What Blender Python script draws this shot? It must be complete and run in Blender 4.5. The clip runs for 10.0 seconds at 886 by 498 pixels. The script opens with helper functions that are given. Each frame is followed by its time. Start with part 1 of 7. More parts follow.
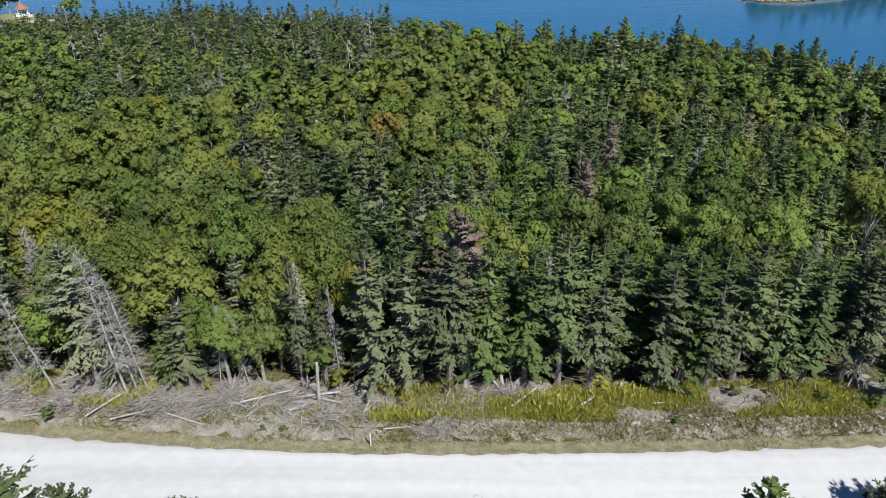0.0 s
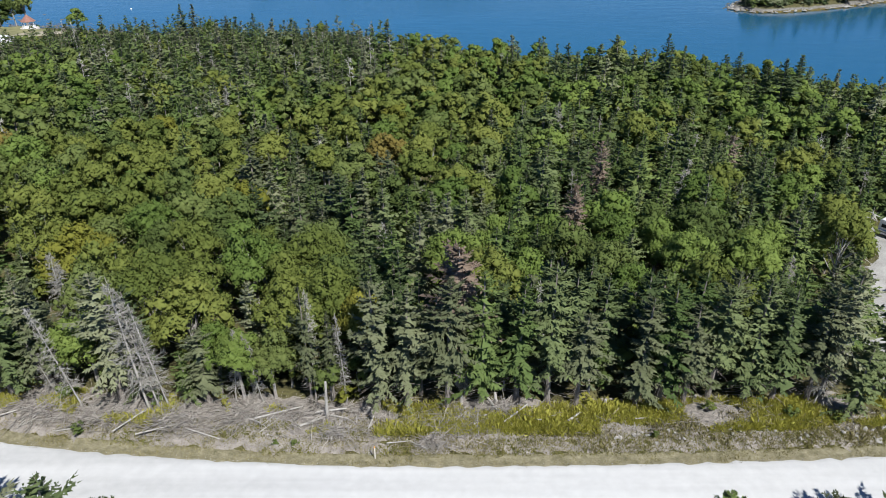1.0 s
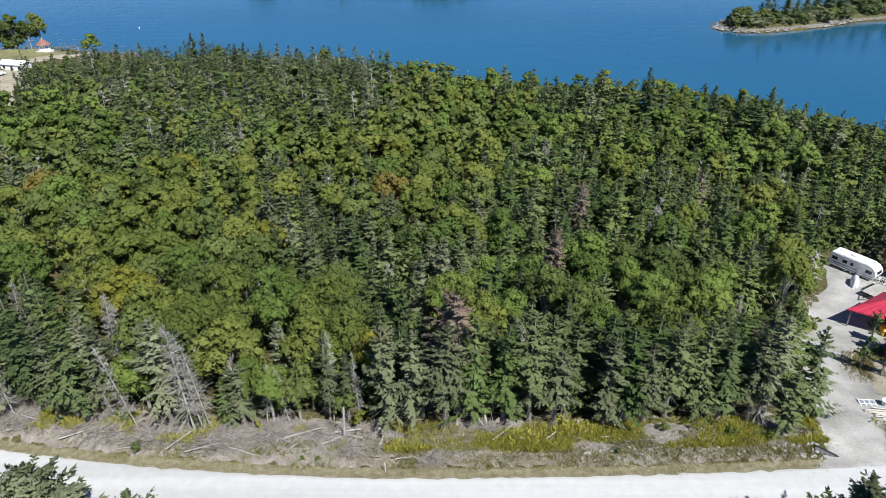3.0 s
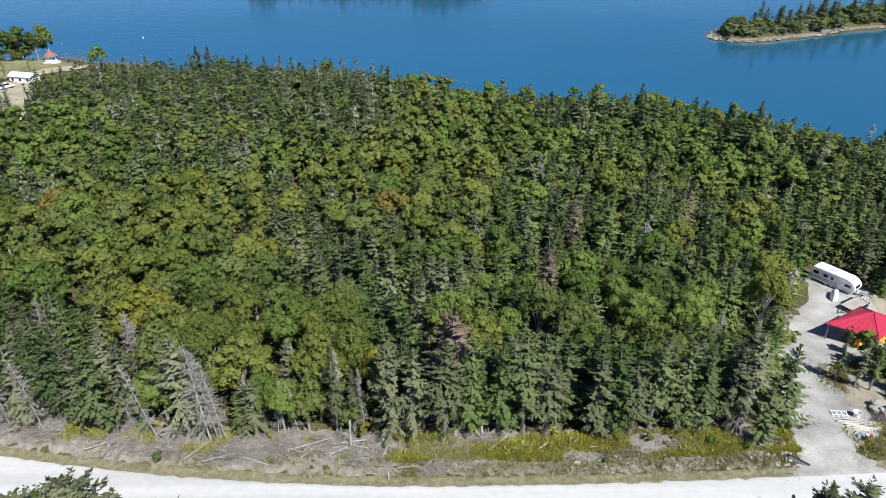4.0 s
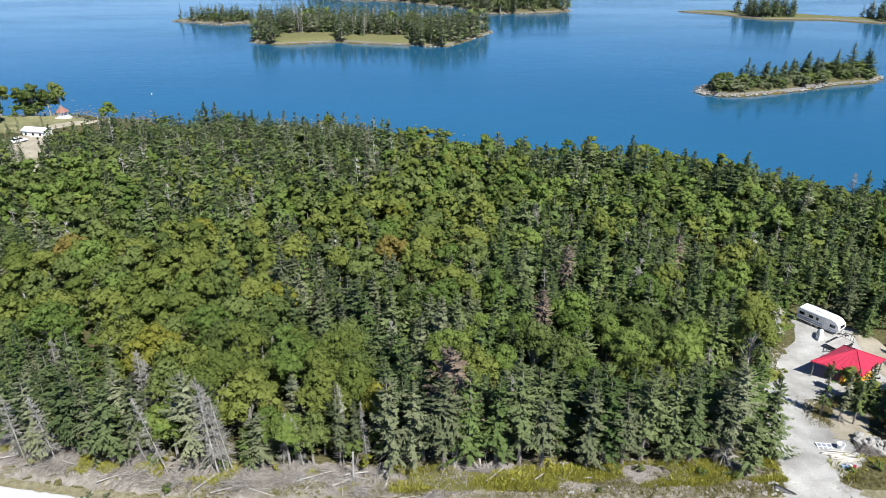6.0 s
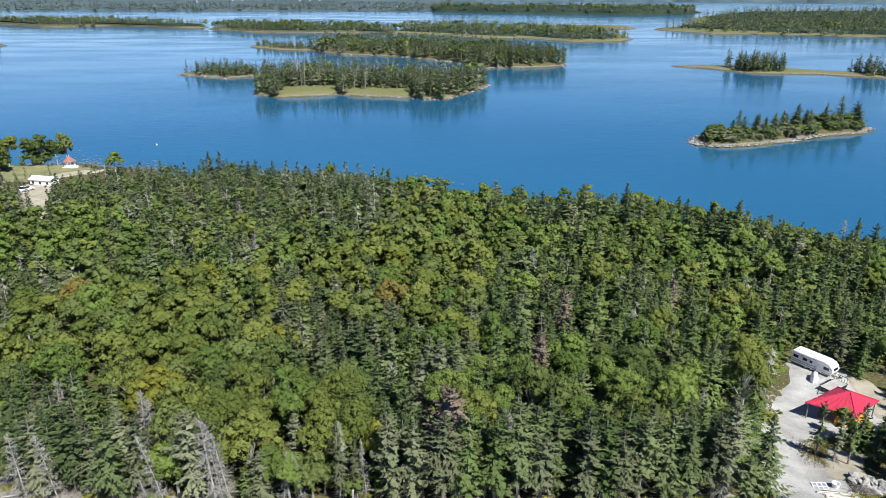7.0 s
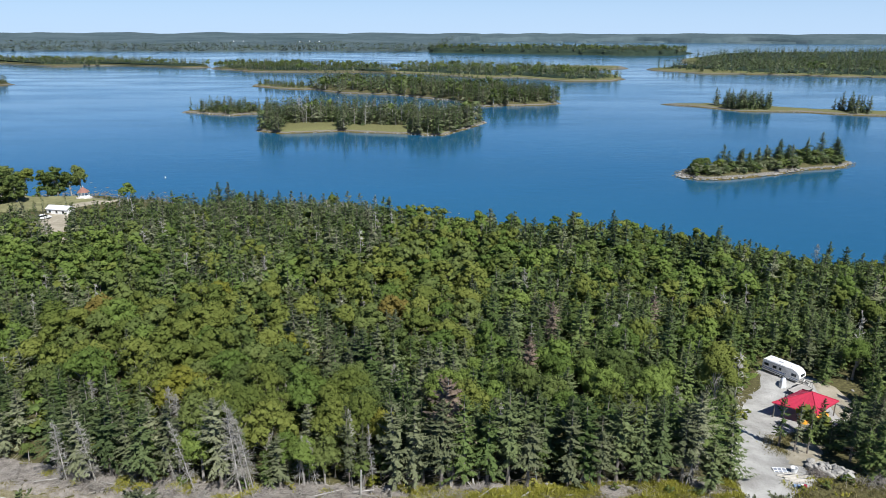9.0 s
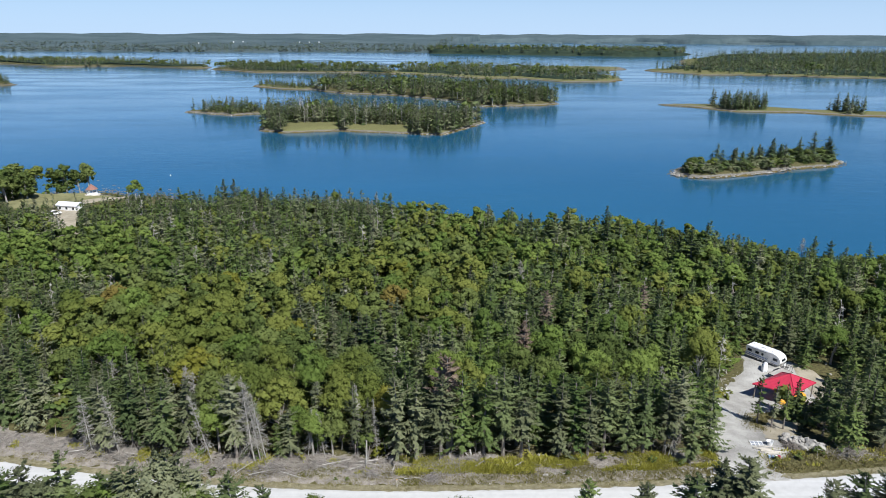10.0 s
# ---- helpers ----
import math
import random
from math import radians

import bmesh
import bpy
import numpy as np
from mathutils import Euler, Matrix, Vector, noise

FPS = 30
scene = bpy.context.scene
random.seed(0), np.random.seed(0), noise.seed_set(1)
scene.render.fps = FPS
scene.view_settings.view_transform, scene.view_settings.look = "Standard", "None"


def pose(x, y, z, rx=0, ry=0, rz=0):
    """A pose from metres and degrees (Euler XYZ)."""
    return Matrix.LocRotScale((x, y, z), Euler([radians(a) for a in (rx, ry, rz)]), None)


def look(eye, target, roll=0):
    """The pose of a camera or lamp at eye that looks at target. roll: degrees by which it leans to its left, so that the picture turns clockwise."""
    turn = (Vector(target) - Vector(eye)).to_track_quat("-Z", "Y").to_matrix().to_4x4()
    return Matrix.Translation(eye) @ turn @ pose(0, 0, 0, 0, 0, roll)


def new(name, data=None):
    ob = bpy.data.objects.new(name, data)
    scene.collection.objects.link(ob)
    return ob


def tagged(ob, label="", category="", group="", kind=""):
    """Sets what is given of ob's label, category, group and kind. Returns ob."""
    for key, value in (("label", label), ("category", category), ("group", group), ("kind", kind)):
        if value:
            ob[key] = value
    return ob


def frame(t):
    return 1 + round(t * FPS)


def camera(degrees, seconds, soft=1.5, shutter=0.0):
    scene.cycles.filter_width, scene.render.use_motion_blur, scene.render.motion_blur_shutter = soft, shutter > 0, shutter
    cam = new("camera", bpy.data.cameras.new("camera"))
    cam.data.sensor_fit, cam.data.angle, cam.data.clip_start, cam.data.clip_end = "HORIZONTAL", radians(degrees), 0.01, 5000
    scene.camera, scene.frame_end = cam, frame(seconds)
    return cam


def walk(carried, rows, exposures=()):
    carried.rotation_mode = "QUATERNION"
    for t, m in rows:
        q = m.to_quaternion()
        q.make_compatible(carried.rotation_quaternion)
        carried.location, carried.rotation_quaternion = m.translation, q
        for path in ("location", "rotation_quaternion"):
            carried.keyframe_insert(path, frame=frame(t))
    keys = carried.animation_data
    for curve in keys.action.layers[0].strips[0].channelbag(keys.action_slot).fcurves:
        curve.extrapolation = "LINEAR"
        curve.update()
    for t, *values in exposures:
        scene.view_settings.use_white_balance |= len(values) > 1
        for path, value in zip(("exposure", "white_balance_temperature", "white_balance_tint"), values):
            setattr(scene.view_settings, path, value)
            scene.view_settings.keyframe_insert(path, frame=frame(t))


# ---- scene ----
# camera and its flight
cam = camera(65.0, 10.0, soft=0.6)
METRES, EYE, TILT, LEAN, TURN = 46.0, 34.0, -28.7, 0.0, 0.0
ROWS = [
    (0.0, 0.0, 0.0, 0.0, 0.0, 0.0, -0.0),
    (0.5, 0.0001, -0.0405, 0.0243, -0.07, 0.05, -0.0),
    (1.0, -0.0001, -0.0934, 0.0459, -0.15, 0.05, 0.02),
    (1.5, -0.0003, -0.1516, 0.0686, -0.24, 0.02, 0.05),
    (2.0, -0.0017, -0.2097, 0.0916, -0.32, 0.02, 0.07),
    (2.5, -0.003, -0.2665, 0.116, -0.38, -0.03, 0.08),
    (3.0, -0.0044, -0.3223, 0.1438, -0.45, -0.11, 0.08),
    (4.5, -0.0067, -0.4578, 0.1962, -0.57, -0.15, 0.17),
    (5.0, -0.0072, -0.4793, 0.1834, -0.6, 0.3, 0.22),
    (5.5, -0.0068, -0.4983, 0.172, -0.61, 1.32, 0.28),
    (6.0, -0.0067, -0.516, 0.1624, -0.63, 4.18, 0.33),
    (7.5, -0.0094, -0.6067, 0.1144, -0.79, 9.94, 0.32),
    (8.0, -0.0113, -0.657, 0.0862, -0.86, 11.28, 0.34),
    (8.5, -0.0129, -0.7118, 0.0567, -0.91, 11.34, 0.39),
    (9.0, -0.0144, -0.7698, 0.0271, -0.96, 11.37, 0.39),
    (9.5, -0.0162, -0.8304, -0.0029, -1.0, 11.39, 0.39),
    (10.0, -0.0175, -0.8969, -0.0366, -1.02, 11.43, 0.36),
]
walk(cam, [(t, pose(0, 0, EYE, TILT, LEAN, TURN) @ pose(METRES * x, METRES * y, METRES * z, 90 + pitch, roll, yaw)) for t, x, y, z, yaw, pitch, roll in ROWS],
     exposures=[(0.0, 0.08, 6450, 10), (3.0, 0.16, 6450, 10), (4.5, 0.24, 6450, 10), (6.0, 0.40, 6450, 10), (7.5, 0.32, 6450, 10), (8.5, 0.14, 6450, 10), (10.0, 0.08, 6450, 10)])

# ---- world, sun, exposure ----
SUN_FROM = Vector((0.52, -0.85, 1.27)).normalized()
SUN_EL = math.asin(SUN_FROM.z)
SUN_ROT = math.atan2(SUN_FROM.x, SUN_FROM.y)
world = bpy.data.worlds.new("world")
scene.world = world
world.use_nodes = True
wn = world.node_tree
wn.nodes.clear()
sky = wn.nodes.new("ShaderNodeTexSky")
sky.sky_type = "NISHITA"
sky.sun_disc = False
sky.sun_elevation = SUN_EL
sky.sun_rotation = SUN_ROT
sky.altitude = 50
sky.air_density = 0.8
sky.dust_density = 0.0
sky.ozone_density = 3.0
bg = wn.nodes.new("ShaderNodeBackground")
bg.inputs["Strength"].default_value = 0.072
wout = wn.nodes.new("ShaderNodeOutputWorld")
tone = wn.nodes.new("ShaderNodeMix")
tone.data_type, tone.blend_type = "RGBA", "MULTIPLY"
tone.inputs[0].default_value = 1.0
tone.inputs[7].default_value = (0.58, 0.90, 1.24, 1)
wn.links.new(sky.outputs[0], tone.inputs[6])
haze = wn.nodes.new("ShaderNodeMix")
haze.data_type = "RGBA"
geo = wn.nodes.new("ShaderNodeTexCoord")
split = wn.nodes.new("ShaderNodeSeparateXYZ")
wn.links.new(geo.outputs["Generated"], split.inputs[0])
low = wn.nodes.new("ShaderNodeMapRange")
low.interpolation_type = "SMOOTHERSTEP"
low.inputs["From Min"].default_value, low.inputs["From Max"].default_value = 0.20, -0.04
low.inputs["To Min"].default_value, low.inputs["To Max"].default_value = 0.0, 0.9
wn.links.new(split.outputs["Z"], low.inputs["Value"])
wn.links.new(low.outputs[0], haze.inputs[0])
haze.inputs[7].default_value = (7.3, 9.8, 13.4, 1)
wn.links.new(tone.outputs[2], haze.inputs[6])
wn.links.new(haze.outputs[2], bg.inputs["Color"])
wn.links.new(bg.outputs[0], wout.inputs["Surface"])
sun_data = bpy.data.lights.new("sun", "SUN")
sun_data.energy = 6.0
sun_data.angle = radians(0.53)
sun_data.color = (1.0, 0.985, 0.945)
sun = new("sun", sun_data)
sun.matrix_world = look(SUN_FROM * 300, (0, 0, 0))

# ---- materials ----
def base_mat(name, rough=0.8, metal=0.0, spec=0.5):
    m = bpy.data.materials.new(name)
    m.use_nodes = True
    nt = m.node_tree
    b = nt.nodes["Principled BSDF"]
    b.inputs["Roughness"].default_value = rough
    b.inputs["Metallic"].default_value = metal
    b.inputs["Specular IOR Level"].default_value = spec
    return m, nt, b


def noise_node(nt, scale, detail=4.0, stretch=None, kind="Object"):
    tc = nt.nodes.new("ShaderNodeTexCoord")
    n = nt.nodes.new("ShaderNodeTexNoise")
    n.inputs["Scale"].default_value = scale
    n.inputs["Detail"].default_value = detail
    src = tc.outputs[kind]
    if stretch:
        mp = nt.nodes.new("ShaderNodeMapping")
        mp.inputs["Scale"].default_value = stretch
        nt.links.new(src, mp.inputs["Vector"])
        src = mp.outputs[0]
    nt.links.new(src, n.inputs["Vector"])
    return n.outputs["Fac"]


def ramp(nt, fac, stops):
    r = nt.nodes.new("ShaderNodeValToRGB")
    el = r.color_ramp.elements
    while len(el) < len(stops):
        el.new(0.5)
    for e, (p, c) in zip(el, stops):
        e.position = p
        e.color = (*c, 1) if len(c) == 3 else c
    nt.links.new(fac, r.inputs["Fac"])
    return r.outputs["Color"]


def mix(nt, fac, a, b, blend="MIX"):
    n = nt.nodes.new("ShaderNodeMix")
    n.data_type, n.blend_type = "RGBA", blend
    for val, sock in ((fac, n.inputs[0]), (a, n.inputs[6]), (b, n.inputs[7])):
        if isinstance(val, (int, float)):
            sock.default_value = val
        elif isinstance(val, tuple):
            sock.default_value = (*val, 1) if len(val) == 3 else val
        else:
            nt.links.new(val, sock)
    return n.outputs[2]


def arith(nt, op, a, b=0.0):
    n = nt.nodes.new("ShaderNodeMath")
    n.operation = op
    for val, sock in ((a, n.inputs[0]), (b, n.inputs[1])):
        if isinstance(val, (int, float)):
            sock.default_value = val
        else:
            nt.links.new(val, sock)
    return n.outputs[0]


def bump(nt, b, height, strength, dist=0.05):
    n = nt.nodes.new("ShaderNodeBump")
    n.inputs["Strength"].default_value = strength
    n.inputs["Distance"].default_value = dist
    nt.links.new(height, n.inputs["Height"])
    nt.links.new(n.outputs[0], b.inputs["Normal"])


def surface(name, dark, light, scale=1.0, fine=12.0, rough=0.85, bumps=0.4, dist=0.03, metal=0.0, spec=0.4, stretch=None):
    """Two scales of colour change between dark and light, with fine relief."""
    m, nt, b = base_mat(name, rough, metal, spec)
    big = noise_node(nt, scale, 5, stretch)
    small = noise_node(nt, fine, 6, stretch)
    f = arith(nt, "ADD", arith(nt, "MULTIPLY", big, 0.6), arith(nt, "MULTIPLY", small, 0.4))
    nt.links.new(ramp(nt, f, [(0.32, dark), (0.68, light)]), b.inputs["Base Color"])
    bump(nt, b, small, bumps, dist)
    return m


def foliage(name, dark, mid, light, through_light=0.25):
    """Leaves or needles: tone by tree, by spray and by position."""
    m, nt, b = base_mat(name, 0.7, 0.0, 0.06)
    geo = nt.nodes.new("ShaderNodeNewGeometry")
    obj = nt.nodes.new("ShaderNodeObjectInfo")
    att = nt.nodes.new("ShaderNodeAttribute")
    att.attribute_name = "tint"
    tree = arith(nt, "FRACT", arith(nt, "ADD", att.outputs["Fac"], obj.outputs["Random"]))
    n = nt.nodes.new("ShaderNodeTexNoise")
    n.inputs["Scale"].default_value = 0.9
    n.inputs["Detail"].default_value = 3
    nt.links.new(geo.outputs["Position"], n.inputs["Vector"])
    f = arith(nt, "ADD", arith(nt, "MULTIPLY", tree, 0.60),
              arith(nt, "ADD", arith(nt, "MULTIPLY", geo.outputs["Random Per Island"], 0.13), arith(nt, "MULTIPLY", n.outputs["Fac"], 0.28)))
    col = ramp(nt, f, [(0.12, dark), (0.5, mid), (0.92, light)])
    nt.links.new(col, b.inputs["Base Color"])
    tr = nt.nodes.new("ShaderNodeBsdfTranslucent")
    nt.links.new(col, tr.inputs["Color"])
    mx = nt.nodes.new("ShaderNodeMixShader")
    mx.inputs[0].default_value = through_light
    nt.links.new(b.outputs[0], mx.inputs[1])
    nt.links.new(tr.outputs[0], mx.inputs[2])
    nt.links.new(mx.outputs[0], nt.nodes["Material Output"].inputs["Surface"])
    return m


M_SPRUCE = foliage("spruce_needles", (0.050, 0.074, 0.030), (0.102, 0.136, 0.055), (0.178, 0.212, 0.092), 0.14)
M_SPRUCE_GREY = foliage("lichened_spruce_needles", (0.078, 0.092, 0.046), (0.144, 0.160, 0.086), (0.240, 0.252, 0.152), 0.08)
M_FIR = foliage("fir_needles", (0.056, 0.090, 0.029), (0.108, 0.154, 0.048), (0.178, 0.226, 0.074), 0.14)
M_MAPLE = foliage("maple_leaves", (0.092, 0.124, 0.030), (0.150, 0.182, 0.044), (0.212, 0.234, 0.058), 0.28)
M_BIRCH = foliage("birch_leaves", (0.084, 0.130, 0.032), (0.134, 0.194, 0.046), (0.200, 0.260, 0.066), 0.28)
M_AUTUMN = foliage("turning_leaves", (0.10, 0.092, 0.028), (0.165, 0.135, 0.038), (0.225, 0.185, 0.052), 0.25)
M_YELLOW = foliage("yellow_leaves", (0.12, 0.135, 0.025), (0.19, 0.195, 0.035), (0.265, 0.255, 0.05), 0.25)
M_DEADNEEDLE = foliage("dead_needles", (0.13, 0.096, 0.070), (0.20, 0.150, 0.112), (0.31, 0.255, 0.205), 0.1)
M_GREYTWIG = foliage("bare_grey_twigs", (0.18, 0.16, 0.14), (0.29, 0.265, 0.235), (0.44, 0.41, 0.375), 0.0)
M_LICHENTWIG = foliage("lichened_dead_twigs", (0.16, 0.152, 0.132), (0.26, 0.25, 0.218), (0.38, 0.37, 0.33), 0.0)
M_FERN = foliage("goldenrod_and_fern", (0.26, 0.265, 0.055), (0.41, 0.40, 0.085), (0.55, 0.515, 0.12), 0.45)
M_GRASS = foliage("roadside_grass", (0.13, 0.12, 0.045), (0.23, 0.205, 0.09), (0.36, 0.32, 0.17), 0.3)
M_WEEDGREEN = foliage("olive_weeds", (0.10, 0.105, 0.03), (0.18, 0.175, 0.055), (0.29, 0.265, 0.10), 0.3)
M_SHRUB = foliage("green_shrub_leaves", (0.066, 0.096, 0.028), (0.108, 0.144, 0.042), (0.162, 0.196, 0.062), 0.22)
# leaf colour paled and turned blue-green to carry distance haze
M_HAZYLEAF = foliage("haze_tinted_distant_leaves", (0.055, 0.084, 0.076), (0.100, 0.136, 0.120), (0.155, 0.190, 0.160), 0.0)
M_BARK = surface("spruce_bark", (0.13, 0.11, 0.095), (0.30, 0.27, 0.24), 3, 25, 0.9, 0.6, 0.02)
M_BIRCHBARK = surface("grey_hardwood_bark", (0.20, 0.18, 0.16), (0.45, 0.43, 0.40), 3, 20, 0.85, 0.4, 0.02)
M_DEADWOOD = surface("weathered_dead_wood", (0.25, 0.235, 0.21), (0.50, 0.48, 0.445), 3, 25, 0.9, 0.4, 0.02)
M_ROCK = surface("granite", (0.22, 0.21, 0.19), (0.50, 0.48, 0.44), 0.8, 9, 0.85, 0.7, 0.08)
M_GRAVEL = surface("crushed_gravel", (0.22, 0.212, 0.195), (0.52, 0.51, 0.48), 0.30, 7, 0.95, 0.9, 0.06, spec=0.1)
M_LAWN = surface("dry_lawn", (0.11, 0.115, 0.048), (0.27, 0.255, 0.125), 0.35, 3.5, 0.95, 0.5, 0.05)
# far hills: the blue of aerial haze is painted into the base colour
M_HAZYHILL = surface("haze_tinted_hills", (0.048, 0.076, 0.086), (0.106, 0.142, 0.152), 0.004, 0.03, 0.95, 0.5, 4.0, spec=0.02)
M_FARWOOD = surface("distant_woodland", (0.015, 0.028, 0.020), (0.044, 0.062, 0.042), 0.012, 0.09, 0.95, 1.0, 4.0, spec=0.05)


def shore_mat(name, low, high, rim):
    """Ground of the coast: woodland soil on top, bare rock below it, weed at the waterline."""
    m, nt, b = base_mat(name, 0.92, 0, 0.15)
    geo = nt.nodes.new("ShaderNodeNewGeometry")
    sep = nt.nodes.new("ShaderNodeSeparateXYZ")
    nt.links.new(geo.outputs["Position"], sep.inputs[0])
    n1 = noise_node(nt, 0.25, 5)
    n2 = noise_node(nt, 2.2, 6)
    z = arith(nt, "ADD", sep.outputs["Z"], arith(nt, "MULTIPLY", arith(nt, "SUBTRACT", n1, 0.5), 1.0))
    soil = ramp(nt, n2, [(0.3, low), (0.7, high)])
    rock = ramp(nt, n2, [(0.3, (0.08, 0.076, 0.066)), (0.7, (0.27, 0.255, 0.23))])
    weed = ramp(nt, n2, [(0.3, (0.05, 0.042, 0.014)), (0.7, (0.15, 0.112, 0.030))])
    g1 = nt.nodes.new("ShaderNodeMapRange")
    g1.inputs["From Min"].default_value, g1.inputs["From Max"].default_value = -6.62, -6.30
    nt.links.new(z, g1.inputs["Value"])
    g2 = nt.nodes.new("ShaderNodeMapRange")
    g2.inputs["From Min"].default_value, g2.inputs["From Max"].default_value = rim, rim + 0.4
    nt.links.new(z, g2.inputs["Value"])
    c = mix(nt, g1.outputs[0], weed, rock)
    c = mix(nt, g2.outputs[0], c, soil)
    nt.links.new(c, b.inputs["Base Color"])
    bump(nt, b, n2, 0.8, 0.15)
    return m


M_COAST = shore_mat("coast_ground", (0.05, 0.045, 0.022), (0.14, 0.13, 0.055), -6.0)
M_ISLE = shore_mat("island_grass", (0.085, 0.090, 0.036), (0.205, 0.198, 0.085), -6.15)


def water_mat():
    m, nt, b = base_mat("sea_water", 0.06, 0, 0.5)
    b.inputs["IOR"].default_value = 1.56
    tc = nt.nodes.new("ShaderNodeTexCoord")
    streak = noise_node(nt, 0.02, 5, (0.35, 1.0, 1.0))
    patch = noise_node(nt, 0.006, 4, (0.6, 1.3, 1.0))
    col = ramp(nt, patch, [(0.3, (0.011, 0.085, 0.160)), (0.7, (0.017, 0.112, 0.206))])
    # paler sheen of the wind slicks, painted into the water's base colour
    sheen_lane = noise_node(nt, 0.011, 6, (0.22, 1.0, 1.0))
    col = mix(nt, arith(nt, "MULTIPLY", ramp(nt, sheen_lane, [(0.56, (0, 0, 0)), (0.66, (1, 1, 1))]), 0.5), col, (0.032, 0.12, 0.20))
    nt.links.new(col, b.inputs["Base Color"])
    r = nt.nodes.new("ShaderNodeMapRange")
    r.inputs["From Min"].default_value, r.inputs["From Max"].default_value = 0.42, 0.66
    r.inputs["To Min"].default_value, r.inputs["To Max"].default_value = 0.16, 0.05
    nt.links.new(streak, r.inputs["Value"])
    nt.links.new(r.outputs[0], b.inputs["Roughness"])
    w1 = noise_node(nt, 0.9, 4, (0.7, 1.6, 1.0))
    w2 = noise_node(nt, 0.16, 3, (0.6, 1.5, 1.0))
    h = arith(nt, "ADD", w1, arith(nt, "MULTIPLY", w2, 2.0))
    bump(nt, b, h, 0.22, 0.10)
    return m


M_WATER = water_mat()


def road_mat():
    m, nt, b = base_mat("pale_gravel_road", 0.95, 0, 0.2)
    tracks = noise_node(nt, 0.35, 4, (0.06, 1.6, 1.0))
    mid = noise_node(nt, 1.2, 5)
    fine = noise_node(nt, 30, 5)
    f = arith(nt, "ADD", arith(nt, "MULTIPLY", tracks, 0.55), arith(nt, "ADD", arith(nt, "MULTIPLY", mid, 0.25), arith(nt, "MULTIPLY", fine, 0.2)))
    nt.links.new(ramp(nt, f, [(0.3, (0.40, 0.40, 0.395)), (0.7, (0.61, 0.61, 0.60))]), b.inputs["Base Color"])
    bump(nt, b, fine, 0.4, 0.02)
    return m


M_ROAD = road_mat()


def paint(name, col, rough=0.4, metal=0.0, vary=0.12, scale=3.0):
    m, nt, b = base_mat(name, rough, metal, 0.5)
    n = noise_node(nt, scale, 5)
    lo = tuple(c * (1 - vary) for c in col)
    hi = tuple(min(1, c * (1 + vary)) for c in col)
    nt.links.new(ramp(nt, n, [(0.3, lo), (0.7, hi)]), b.inputs["Base Color"])
    return m


M_WHITE = paint("white_paint", (0.78, 0.78, 0.77), 0.35)
M_RED = paint("red_metal_roofing", (0.44, 0.028, 0.062), 0.45)
M_ORANGE = paint("yellow_orange_tarp", (0.75, 0.36, 0.03), 0.5)
M_DARK = paint("dark_rubber", (0.03, 0.03, 0.032), 0.7)
M_GLASS = paint("dark_window_glass", (0.02, 0.025, 0.03), 0.06)
M_STEEL = paint("galvanised_steel", (0.35, 0.36, 0.37), 0.45, 0.6)
M_BLACK = paint("black_steel", (0.035, 0.035, 0.037), 0.45, 0.3)
M_PLANK = surface("grey_deck_planks", (0.28, 0.26, 0.235), (0.48, 0.455, 0.42), 2, 20, 0.85, 0.3, 0.01, stretch=(0.3, 1, 1))
M_LUMBER = surface("pale_lumber", (0.42, 0.38, 0.32), (0.68, 0.64, 0.57), 2, 20, 0.8, 0.3, 0.01)
M_POST = surface("new_wood", (0.34, 0.24, 0.13), (0.52, 0.40, 0.24), 2, 20, 0.8, 0.3, 0.01)
M_SHINGLE = surface("brown_red_shingles", (0.20, 0.10, 0.08), (0.34, 0.18, 0.14), 1, 8, 0.85, 0.5, 0.03)
M_BLUE = paint("blue_plastic", (0.05, 0.16, 0.42), 0.4)
M_PALEBLUE = paint("pale_blue_plastic", (0.26, 0.36, 0.52), 0.45)
M_TARP = paint("white_tarpaulin", (0.74, 0.76, 0.80), 0.5, 0.0, 0.1, 1.5)
M_SAND = surface("bare_sandy_soil", (0.23, 0.20, 0.14), (0.43, 0.385, 0.30), 0.4, 5, 0.95, 0.5, 0.05)
M_GREY = paint("grey_trim", (0.22, 0.24, 0.28), 0.4)
M_LITTER = surface("cleared_litter", (0.14, 0.125, 0.105), (0.38, 0.345, 0.31), 1.3, 7, 0.95, 0.8, 0.08)
M_WEED = surface("shore_weed_and_stones", (0.07, 0.055, 0.042), (0.21, 0.18, 0.145), 0.2, 1.5, 0.8, 0.8, 0.1)
M_VERGE = surface("verge_grass_soil", (0.13, 0.118, 0.068), (0.33, 0.30, 0.20), 1.6, 7.0, 0.95, 0.6, 0.05, spec=0.1)
M_SHOREROCK = surface("weathered_shore_rock", (0.13, 0.12, 0.105), (0.40, 0.38, 0.345), 0.3, 3, 0.9, 0.7, 0.1, spec=0.2)
M_WEEDGOLD = surface("rockweed", (0.05, 0.040, 0.012), (0.15, 0.11, 0.028), 0.3, 3, 0.7, 0.7, 0.1)

# ---- mesh helpers ----
RNG = np.random.default_rng(7)


